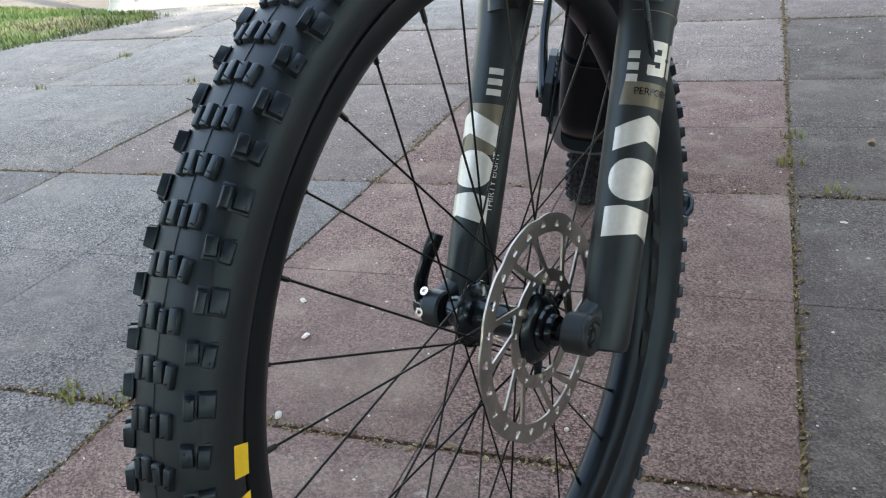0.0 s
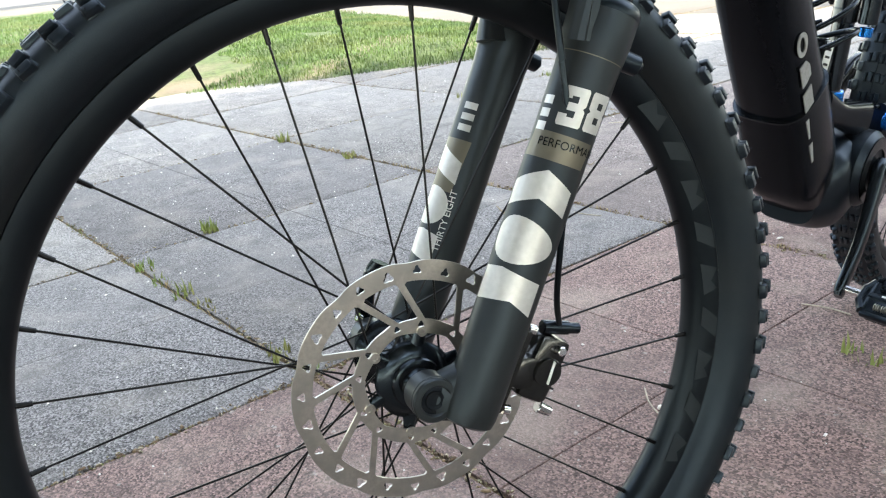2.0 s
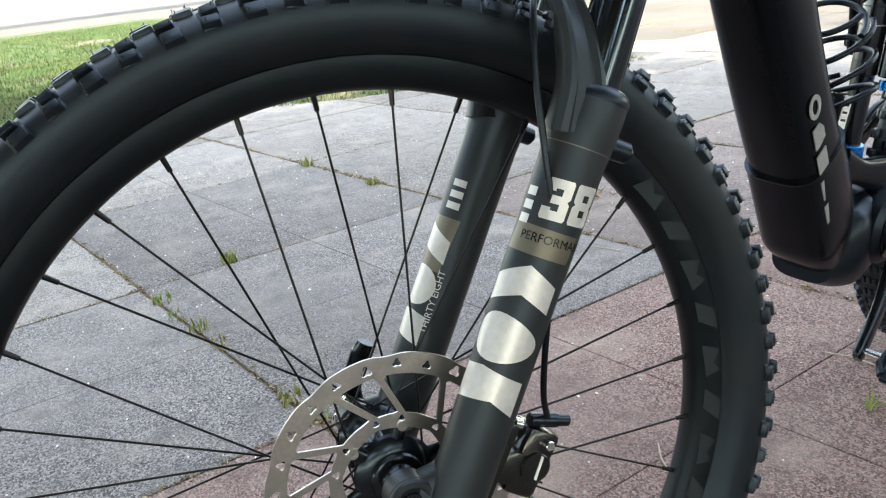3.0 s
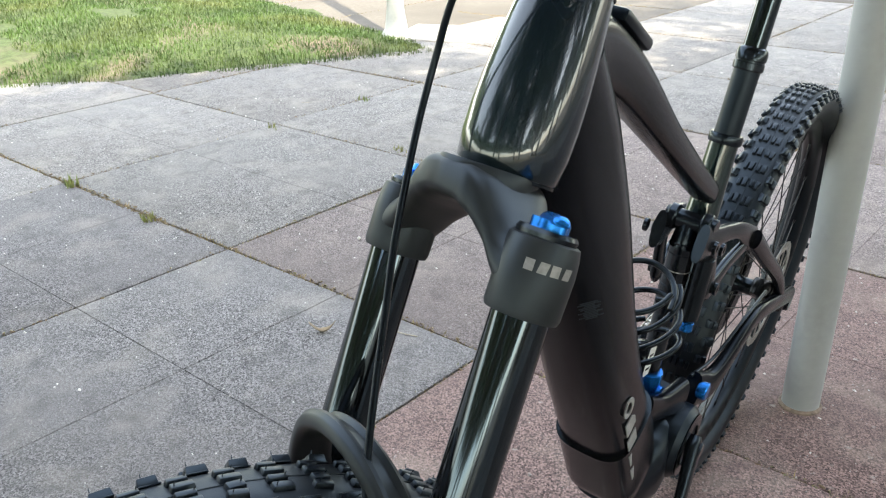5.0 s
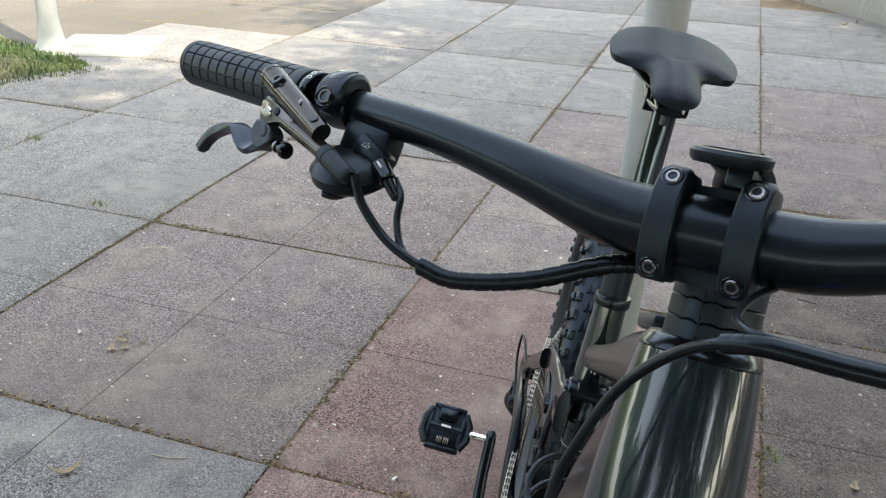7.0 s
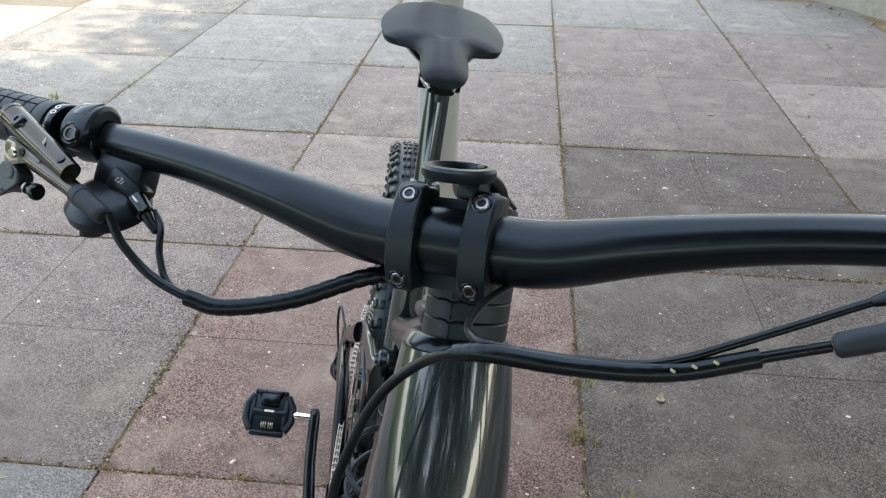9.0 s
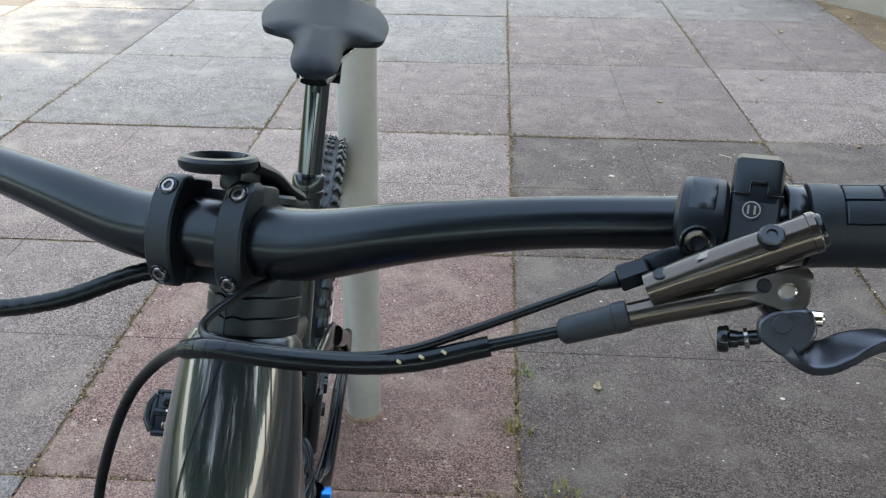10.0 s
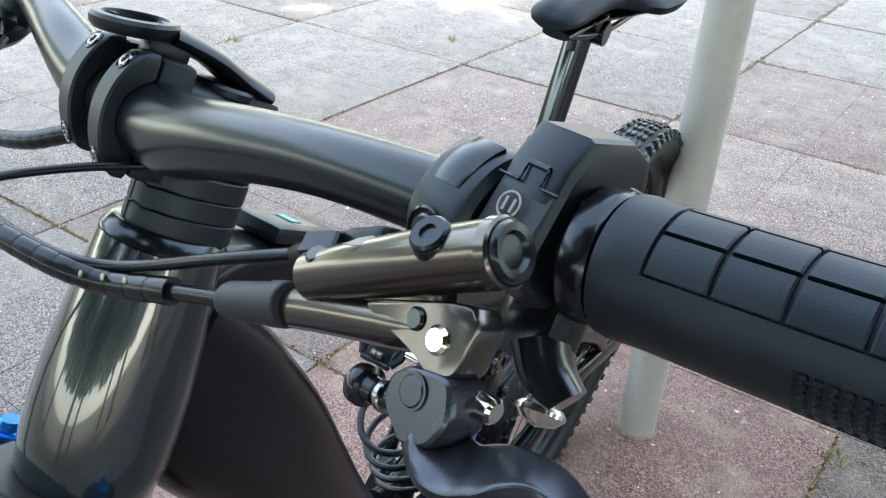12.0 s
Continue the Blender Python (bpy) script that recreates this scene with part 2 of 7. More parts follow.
def thing(name, label, category, at=(0, 0, 0), group="", kind=""):
    ob = new(name)
    ob.location = at
    ob.empty_display_size = 0.05
    PLACE[ob] = Matrix.Translation(at)
    return tagged(ob, label, category, group, kind)


def part(name, geo, material, parent=None, label="", m=EYE4, sharp=38):
    """One mesh object under a thing or part; geo is (verts, faces) or a mesh, m its pose in the world."""
    me = geo if isinstance(geo, bpy.types.Mesh) else mesh_of(*geo, sharp=sharp)
    if not me.materials:
        me.materials.append(material)
    if me.users == 0:
        me.name = name
    ob = new(name, me)
    if parent is not None:
        ob.parent = parent
        ob.matrix_parent_inverse = PLACE[parent].inverted()
    ob.matrix_basis = m
    PLACE[ob] = m.copy()
    return tagged(ob, label)


def solo(name, geo, material, label, category, m=EYE4, group="", kind="", sharp=38):
    return tagged(part(name, geo, material, None, "", m, sharp), label, category, group, kind)


def joined(*geos):
    vs, fs = [], []
    for v, f in geos:
        o = len(vs)
        vs += [Vector(p) for p in v]
        fs += [tuple(i + o for i in q) for q in f]
    return vs, fs


def moved(geo, m):
    return [m @ Vector(v) for v in geo[0]], geo[1]


def spline(pts, n):
    """Catmull-Rom through pts (any dimension), n points in all."""
    p = np.array(pts, float)
    p = np.vstack([2 * p[0] - p[1], p, 2 * p[-1] - p[-2]])
    out = []
    for t in np.linspace(0, len(pts) - 1 - 1e-9, n):
        i = int(t)
        u = t - i
        a, b, c, d = p[i:i + 4]
        out.append(0.5 * (2 * b + (c - a) * u + (2 * a - 5 * b + 4 * c - d) * u * u + (3 * b - a - 3 * c + d) * u ** 3))
    return np.array(out)


def loft(rings, caps=True, loop=False):
    k = len(rings[0])
    vs = [Vector(p) for r in rings for p in r]
    fs = []
    nr = len(rings)
    for i in range(nr if loop else nr - 1):
        a, b = i * k, ((i + 1) % nr) * k
        for j in range(k):
            fs.append((a + j, a + (j + 1) % k, b + (j + 1) % k, b + j))
    if caps and not loop:
        fs.append(tuple(reversed(range(k))))
        fs.append(tuple(range((nr - 1) * k, nr * k)))
    return vs, fs


def tube(pts, radii, seg=12, caps=True, flat=None, up=None):
    """A round tube along pts; flat: (wide, thin) factors of the section, wide across up."""
    pts = [Vector(p) for p in pts]
    n = len(pts)
    rad = list(radii) if hasattr(radii, "__len__") else [radii] * n
    if len(rad) != n:
        rad = np.interp(np.linspace(0, 1, n), np.linspace(0, 1, len(rad)), rad)
    rad = [float(r) for r in rad]
    tang = [(pts[min(i + 1, n - 1)] - pts[max(i - 1, 0)]).normalized() for i in range(n)]
    ref = Vector(up) if up else (Vector((0, 0, 1)) if abs(tang[0].z) < 0.9 else Vector((0, 1, 0)))
    rings = []
    for i in range(n):
        t = tang[i]
        u = (ref - t * ref.dot(t)).normalized()
        ref = Vector(up) if up else u
        w = t.cross(u)
        f = flat or (1, 1)
        rings.append([pts[i] + rad[i] * (w * math.cos(a) * f[0] + u * math.sin(a) * f[1])
                      for a in (2 * math.pi * j / seg for j in range(seg))])
    return loft(rings, caps)


def hose(pts, r, n=40, seg=10):
    return tube(spline(pts, n), r, seg)


def lathe(profile, seg=32, closed=False, start=0.0, sweep=2 * math.pi):
    """Turns a profile of (radius, height) round z."""
    full = sweep > 6.28
    rings = []
    for j in range(seg if full else seg + 1):
        a = start + sweep * j / seg
        rings.append([(r * math.cos(a), r * math.sin(a), h) for r, h in profile])
    k = len(profile)
    vs = [Vector(p) for r in rings for p in r]
    fs = []
    for i in range(len(rings) if full else len(rings) - 1):
        a, b = i * k, ((i + 1) % len(rings)) * k
        for j in range(k if closed else k - 1):
            fs.append((a + j, b + j, b + (j + 1) % k, a + (j + 1) % k))
    return vs, fs


def disc_profile(r, h, bev=0.001):
    return [(0, 0), (r - bev, 0), (r, bev), (r, h - bev), (r - bev, h), (0, h)]


def along(axis, at=(0, 0, 0)):
    """A pose that lays z along axis at a place."""
    return Matrix.Translation(at) @ Vector(axis).to_track_quat("Z", "Y").to_matrix().to_4x4()


def cyl(a, b, r, r2=None, seg=20, bev=0.0008):
    a, b = Vector(a), Vector(b)
    h = (b - a).length
    r2 = r if r2 is None else r2
    e = min(bev, r * 0.3, h * 0.3)
    prof = [(0, 0), (r - e, 0), (r, e), (r2, h - e), (r2 - e, h), (0, h)]
    return moved(lathe(prof, seg), along(b - a, a))


def rbox(size, at=(0, 0, 0), bevel=0.002, rot=(0, 0, 0), seg=2, taper=None):
    bm = bmesh.new()
    bmesh.ops.create_cube(bm, size=1)
    for v in bm.verts:
        k = taper if (taper and v.co.z > 0) else (1, 1)
        v.co = Vector((v.co.x * size[0] * k[0], v.co.y * size[1] * k[1], v.co.z * size[2]))
    if bevel:
        bmesh.ops.bevel(bm, geom=bm.edges[:], offset=min(bevel, min(size) * 0.45), segments=seg, profile=0.5, affect="EDGES")
    bm.verts.index_update()
    geo = [v.co.copy() for v in bm.verts], [tuple(v.index for v in f.verts) for f in bm.faces]
    bm.free()
    return moved(geo, pose(*at, *rot))


def filled(loops, depth=0.0, fine=0.0):
    """A plate in the xy plane with the first loop as outline and the others as holes, depth thick in z."""
    bm = bmesh.new()
    edges = []
    for lp in loops:
        vs = [bm.verts.new((x, y, 0)) for x, y in lp]
        edges += [bm.edges.new((vs[i], vs[(i + 1) % len(vs)])) for i in range(len(vs))]
    bmesh.ops.triangle_fill(bm, use_beauty=True, use_dissolve=False, edges=edges)
    if fine:
        for _ in range(4):
            long = [e for e in bm.edges if e.calc_length() > fine]
            if not long:
                break
            bmesh.ops.subdivide_edges(bm, edges=long, cuts=1)
            bmesh.ops.triangulate(bm, faces=[f for f in bm.faces if len(f.verts) > 3])
    bmesh.ops.recalc_face_normals(bm, faces=bm.faces[:])
    if bm.faces and sum(f.normal.z for f in bm.faces) < 0:
        bmesh.ops.reverse_faces(bm, faces=bm.faces[:])
    bm.verts.index_update()
    v0 = [v.co.copy() for v in bm.verts]
    f0 = [tuple(v.index for v in f.verts) for f in bm.faces]
    if not depth:
        bm.free()
        return v0, f0
    rim = [(e.link_faces[0], e) for e in bm.edges if len(e.link_faces) == 1]
    n = len(v0)
    vs = [v + Vector((0, 0, depth / 2)) for v in v0] + [v - Vector((0, 0, depth / 2)) for v in v0]
    fs = f0 + [tuple(i + n for i in reversed(f)) for f in f0]
    for f, e in rim:
        ids = [v.index for v in f.verts]
        a, b = e.verts[0].index, e.verts[1].index
        if ids[(ids.index(a) + 1) % len(ids)] != b:
            a, b = b, a
        fs.append((b, a, a + n, b + n))
    bm.free()
    return vs, fs


def circle(r, n=24, c=(0, 0), ph=0.0, rx=None):
    return [(c[0] + (rx or r) * math.cos(ph + 2 * math.pi * i / n), c[1] + r * math.sin(ph + 2 * math.pi * i / n)) for i in range(n)]


def wrapped(geo, radius, lift=0.0004):
    """Bends a flat print round a leg: x becomes the way round, y stays along z, outwards at y negative."""
    vs = []
    for v in geo[0]:
        r = (radius(v.y) if callable(radius) else radius) + lift
        a = v.x / r
        vs.append(Vector((r * math.sin(a), -r * math.cos(a), v.y)))
    return vs, geo[1]


def lettering(text, size, bold=0.0):
    """Flat lettering in the built-in font, centred, as (verts, faces)."""
    cu = bpy.data.curves.new("t", "FONT")
    cu.body, cu.size, cu.align_x, cu.align_y = text, size, "CENTER", "CENTER"
    cu.resolution_u, cu.offset = 3, bold
    ob = new("t", cu)
    bpy.context.view_layer.update()
    me = bpy.data.meshes.new_from_object(ob.evaluated_get(bpy.context.evaluated_depsgraph_get()))
    geo = [v.co.copy() for v in me.vertices], [tuple(p.vertices) for p in me.polygons]
    bpy.data.objects.remove(ob)
    bpy.data.curves.remove(cu)
    bpy.data.meshes.remove(me)
    return geo


def socket_bolt(r=0.0045, h=0.004):
    """A socket-head bolt: head with a hexagonal recess, looking along +z."""
    out = [(r * math.cos(a), r * math.sin(a)) for a in np.linspace(0, 2 * math.pi, 18, endpoint=False)]
    hexa = [(r * 0.55 * math.cos(a), r * 0.55 * math.sin(a)) for a in np.linspace(0, 2 * math.pi, 6, endpoint=False)]
    top = moved(filled([out, hexa], h), pose(0, 0, h / 2))
    floor = moved(filled([hexa], 0.0006), pose(0, 0, h * 0.35))
    return joined(top, floor)

# ---------------------------------------------------------------- the setting
TURN, TILE = radians(15.77), 1.0144
CORNER = Vector((-1.049, 1.0335, 0))
ACROSS = Vector((-math.cos(TURN), -math.sin(TURN), 0))   # from one long joint to the next
ALONG = Vector((-math.sin(TURN), math.cos(TURN), 0))


def tile_at(i, j):
    return CORNER + TILE * (i * ACROSS + j * ALONG)


def edge_x(y):
    """Where the lawn and the sand begin, west of the rubber paving."""
    return float(np.interp(y, [-6, -2, -0.13, 0.69, 1.83, 2.99, 3.6, 4.7, 6.5, 10], [-7.2, -5.9, -5.15, -4.8, -4.45, -4.2, -4.25, -4.0, -3.6, -3.0]))


def ground_sheet():
    ax = sorted(set(list(np.linspace(-14, 8, 45)) + [-2500, -400, -80, -30, 20, 60, 300, 2500]))
    ay = sorted(set(list(np.linspace(-8, 14, 45)) + [-2500, -400, -80, -25, 25, 60, 300, 2500]))
    vs = [(x, y, -0.035 + (0.012 * noise.noise((x * 0.9, y * 0.9, 0)) if abs(x) < 15 and abs(y) < 15 else 0)) for y in ay for x in ax]
    k = len(ax)
    fs = [(r * k + c, r * k + c + 1, r * k + k + c + 1, r * k + k + c) for r in range(len(ay) - 1) for c in range(k - 1)]
    return vs, fs


solo("ground", ground_sheet(), M_SAND, "pale trodden sandy ground in open sun", "ground", kind="structure")


def sheet_over(inside, z, step, x0, x1, y0, y1, wave=0.0):
    """A thin bank of earth over the cells of a grid that lie inside, with a ragged rim."""
    nx, ny = int((x1 - x0) / step), int((y1 - y0) / step)
    at, vs, fs = {}, [], []

    def vert(i, j):
        if (i, j) not in at:
            x, y = x0 + i * step, y0 + j * step
            at[i, j] = len(vs)
            w = noise.noise((x * 1.3, y * 1.3, 3.0))
            vs.append((x + 0.3 * step * noise.noise((x * 9, y * 9, 1)), y + 0.3 * step * noise.noise((x * 9, y * 9, 7)), z(x, y) + wave * w))
        return at[i, j]

    for i in range(nx):
        for j in range(ny):
            if inside(x0 + (i + 0.5) * step, y0 + (j + 0.5) * step):
                fs.append((vert(i, j), vert(i + 1, j), vert(i + 1, j + 1), vert(i, j + 1)))
    return vs, fs


def in_lawn(x, y):
    # the lawn narrows to a tip beside the far post, with bright open sand north of it
    return x < edge_x(y) + 0.05 * noise.noise((y * 3, 0, 0)) and y < 3.06 + 0.05 * noise.noise((x * 2, 4, 0)) and x > -23 and y > -7


def lawn_z(x, y):
    d = min(edge_x(y) - x, 3.1 - y)
    return -0.01 + 0.05 * min(1, max(0, d) / 0.5) + 0.16 * max(0, min(1, (d - 0.3) / 2.5))


solo("lawn_ground", sheet_over(in_lawn, lawn_z, 0.15, -23.4, -3.9, -7.2, 3.3, 0.01), M_TURF,
            "worn lawn with bald earthy patches beside the paving", "lawn", kind="structure")


def bald(x, y):
    return noise.noise((x * 0.85 + 3, y * 1.1 - 2, 5.0)) + 0.35 * noise.noise((x * 3, y * 3, 2))


def blades(count, rng, area, height, accept, zed):
    vs, fs = [], []
    made = 0
    while made < count:
        x, y = rng.uniform(area[0], area[1]), rng.uniform(area[2], area[3])
        if not accept(x, y):
            made += 0.15
            continue
        z = zed(x, y)
        h = height * rng.uniform(0.5, 1.3)
        a, lean = rng.uniform(0, 6.28), rng.uniform(0.1, 0.6)
        w = rng.uniform(0.0016, 0.0036) * (1 + h * 8)
        dx, dy = math.cos(a), math.sin(a)
        o = len(vs)
        vs += [(x - dy * w, y + dx * w, z), (x + dy * w, y - dx * w, z),
               (x + dx * h * lean * 0.4 + dy * w * 0.6, y + dy * h * lean * 0.4 - dx * w * 0.6, z + h * 0.6),
               (x + dx * h * lean * 0.4 - dy * w * 0.6, y + dy * h * lean * 0.4 + dx * w * 0.6, z + h * 0.6),
               (x + dx * h * lean, y + dy * h * lean, z + h)]
        fs += [(o, o + 1, o + 2, o + 3), (o + 3, o + 2, o + 4)]
        made += 1
    return vs, fs


_rng = random.Random(4)
solo("grass", joined(blades(110000, _rng, (-9.5, -4.1, -2.5, 3.05), 0.026, lambda x, y: in_lawn(x, y) and bald(x, y) < 0.36, lawn_z),
                     blades(70000, _rng, (-20.0, -9.5, -4.0, 3.05), 0.040, lambda x, y: in_lawn(x, y) and bald(x, y) < 0.42, lawn_z)), M_GRASS,
     "short sunlit green grass with thin spots", "grass", kind="stuff")


# --- rubber paving: one piece a tile, with the shallow moulded cross
def tile_mesh():
    gap, groove, z0 = 0.0042, 0.0008, -0.03
    h = TILE / 2
    geos = []
    for sx in (0, 1):
        for sy in (0, 1):
            x0, x1 = (gap, h - groove) if sx == 0 else (h + groove, TILE - gap)
            y0, y1 = (gap, h - groove) if sy == 0 else (h + groove, TILE - gap)
            # wide worn edges at the joints, a narrow shallow crease at the moulded cross
            a0, a1 = (0.004, 0.0012) if sx == 0 else (0.0012, 0.004)
            b0, b1 = (0.004, 0.0012) if sy == 0 else (0.0012, 0.004)
            rim = [(x0, y0, min(a0, b0)), (x1, y0, min(a1, b0)), (x1, y1, min(a1, b1)), (x0, y1, min(a0, b1))]
            vs = [(x, y, z0) for x, y, _ in rim] + [(x, y, -d) for x, y, d in rim]
            vs += [(x0 + a0, y0 + b0, 0), (x1 - a1, y0 + b0, 0), (x1 - a1, y1 - b1, 0), (x0 + a0, y1 - b1, 0)]
            fs = [(8, 9, 10, 11)] + [(q, (q + 1) % 4, (q + 1) % 4 + 4, q + 4) for q in range(4)] + [(q + 4, (q + 1) % 4 + 4, (q + 1) % 4 + 8, q + 8) for q in range(4)]
            geos.append((vs, fs))
    # the web under the cross
    w = 0.004
    geos.append(([(h - w, gap, -0.0022), (h + w, gap, -0.0022), (h + w, TILE - gap, -0.0022), (h - w, TILE - gap, -0.0022)], [(0, 1, 2, 3)]))
    geos.append(([(gap, h - w, -0.0023), (TILE - gap, h - w, -0.0023), (TILE - gap, h + w, -0.0023), (gap, h + w, -0.0023)], [(0, 1, 2, 3)]))
    return joined(*geos)


RED = {(-1, 0), (-1, -1), (-1, -2), (0, -3)}
MID = {(0, 0), (-1, 1), (-2, 2), (-3, 2), (0, 1), (-4, 1), (-2, -2), (-1, 2), (-2, 3), (-3, 3)}


def wall_side(p):
    """Positive on the paving's side of the low wall."""
    return -((p.x - 0.95) * 0.695 + (p.y - 6.1) * 0.719)


def soil_bed(x, y):
    return edge_x(y) < x < 7 and -7 < y < 10 and wall_side(Vector((x, y))) > -0.1


bed = solo("paving_bed", sheet_over(soil_bed, lambda x, y: -0.0085, 0.25, -7.5, 7, -7, 10, 0.002), M_SOIL,
           "brown earth bed filling the joints of rubber paving", "paving", kind="structure")
_tm = [mesh_of(*tile_mesh()) for _ in range(5)]
COOL = {(0, -1), (0, -2), (1, -1)}
DARK = {(-2, -1), (-2, 0), (-2, 1), (-3, -1), (-2, -2), (-3, 1), (-1, -3), (-3, 0)}
for me, mt in zip(_tm, M_TILE + [M_DARKTILE, M_COOLTILE]):
    me.materials.append(mt)
# ACROSS x ALONG points down, so a tile is laid from its other corner to keep its top upwards
FLIP = Matrix(((-ACROSS.x, ALONG.x, 0, 0), (-ACROSS.y, ALONG.y, 0, 0), (0, 0, 1, 0), (0, 0, 0, 1))) @ Matrix.Translation((-TILE, 0, 0))


# --- low wall, concrete footing, posts
def low_wall():
    a, b = Vector((-9.0, 15.75, 0)), Vector((9.0, -1.68, 0))
    d = (b - a).normalized()
    nrm = Vector((0.695, 0.719, 0))
    geos = []
    n = 10
    for k in range(n):
        p, q = a.lerp(b, k / n) + d * 0.006, a.lerp(b, (k + 1) / n) - d * 0.006
        c = (p + q) / 2 + nrm * 0.1 + Vector((0, 0, 0.21))
        geos.append(rbox(((q - p).length, 0.2, 0.5), c, 0.012, (0, 0, math.degrees(math.atan2(d.y, d.x)))))
    return joined(*geos)


solo("low_wall", low_wall(), M_CONC, "low pale concrete kerb wall behind the paving", "wall", kind="structure")


def footing():
    return rbox((0.62, 0.62, 0.06), (-4.72, 3.36, -0.022), 0.008, (0, 0, 38))


solo("concrete_footing", footing(), M_CONC, "flat square concrete footing slab in the sand", "concrete slab", kind="structure")


def post(name, at, r, h, label, flare=False, lean=0.0):
    p = thing(name, label, "post", at)
    up = Matrix.Translation(at) @ Matrix.Rotation(radians(lean), 4, Vector((-0.34, 0.94, 0)))
    prof = [(r, -0.02), (r, h - 0.01), (r - 0.006, h), (0, h)]
    part("shaft", lathe(prof, 40), M_POLE, p, "", up)
    ring = [(r, -0.012), (r + 0.006, -0.010), (r + 0.0055, 0.001), (r + 0.001, 0.0045), (r, 0.0045)]
    if flare:
        ring = [(r, -0.015), (r + 0.055, -0.015), (r + 0.052, 0.004), (r + 0.02, 0.05), (r + 0.006, 0.14), (r + 0.0006, 0.19)]
    part("base_collar", lathe(ring, 40), M_POLE if flare else M_RUST, p, "" if flare else "rusty weld at the foot", Matrix.Translation(at))
    return p


post("metal_post", (-0.478, 1.458, 0), 0.0385, 3.0, "upright grey painted steel post standing on rubber paving", lean=1.0)
post("steel_post", (-4.86, 3.06, 0), 0.06, 3.2, "tall grey steel post with flared foot beside the lawn", True)


# --- unseen trees, added out of view to shade the paving and darken reflections
def tree(name, base, height, crown_c, crown_r, leaves, seed, label):
    rng = random.Random(seed)
    t = thing(name, label, "tree", base)
    b, c = Vector(base), Vector(crown_c)
    limbs = []
    top = b + (c - b) * 0.62
    mid = b + Vector((0, 0, height * 0.3))
    limbs.append(tube(spline([b, mid, b.lerp(c, 0.5) + Vector((0.1, -0.1, 0.4)), top], 20), list(np.linspace(0.24, 0.10, 20)), 12))
    tips = []
    for k in range(9):
        a = k * 2.4
        e = c + Vector((math.cos(a) * crown_r[0] * 0.7, math.sin(a) * crown_r[1] * 0.7, rng.uniform(-0.3, 0.5) * crown_r[2]))
        s = b.lerp(top, rng.uniform(0.75, 1.0))
        limbs.append(tube(spline([s, s.lerp(e, 0.5) + Vector((0, 0, 0.35)), e], 10), list(np.linspace(0.08, 0.015, 10)), 7))
        tips.append(e)
    part("trunk", joined(*limbs), M_BARK, t)
    vs, fs = [], []
    clumps = []
    for k in range(90):
        while True:
            q = Vector((rng.uniform(-1, 1), rng.uniform(-1, 1), rng.uniform(-1, 1)))
            if q.length < 1:
                break
        clumps.append(c + Vector((q.x * crown_r[0], q.y * crown_r[1], q.z * crown_r[2])))
    for k in range(leaves):
        p = rng.choice(clumps) + Vector([rng.gauss(0, 0.32) for _ in range(3)])
        s = rng.uniform(0.05, 0.11)
        m = Euler((rng.uniform(-0.9, 0.9), rng.uniform(-0.9, 0.9), rng.uniform(0, 6.28))).to_matrix()
        o = len(vs)
        for q in ((-s, 0, 0), (0, -s * 0.5, -s * 0.12), (s, 0, 0), (0, s * 0.5, -s * 0.12)):
            vs.append(p + m @ Vector(q))
        fs.append((o, o + 1, o + 2, o + 3))
    part("crown", (vs, fs), M_CROWN, t)
    return t


for k, (x, y, c, r, n) in enumerate(((6.4, -0.2, (4.9, -0.3, 8.0), (2.7, 2.9, 1.4), 44000), (6.6, -4.4, (4.9, -4.1, 8.0), (2.7, 2.7, 1.4), 40000), (6.2, 5.0, (4.7, 4.6, 8.0), (2.6, 2.5, 1.4), 18000), (6.9, 1.6, (6.0, 1.7, 7.4), (2.1, 1.9, 1.1), 24000),
                                     (8.8, -1.7, (6.6, -1.4, 5.2), (2.8, 2.6, 2.2), 26000), (8.6, 3.2, (6.6, 3.0, 5.0), (2.6, 2.4, 2.0), 20000), (7.2, -6.9, (6.5, -6.5, 5.3), (3.0, 3.0, 2.6), 26000),
                                     (2.8, -8.6, (2.6, -8.0, 5.4), (3.0, 3.0, 2.7), 24000), (-3.6, -8.8, (-3.4, -8.3, 5.4), (3.0, 3.0, 2.7), 22000), (7.6, 8.2, (6.8, 8.0, 5.2), (2.8, 2.8, 2.4), 18000),
                                     # last one overhangs from the south, added to darken what black parts mirror
                                     (0.9, -6.4, (0.5, -4.3, 6.9), (3.1, 2.2, 1.9), 52000))):
    tree("unseen_shade_tree", (x, y, -0.05), 5.0, c, r, n, 3 + k, "unseen leafy tree added to shade paving and darken reflections")


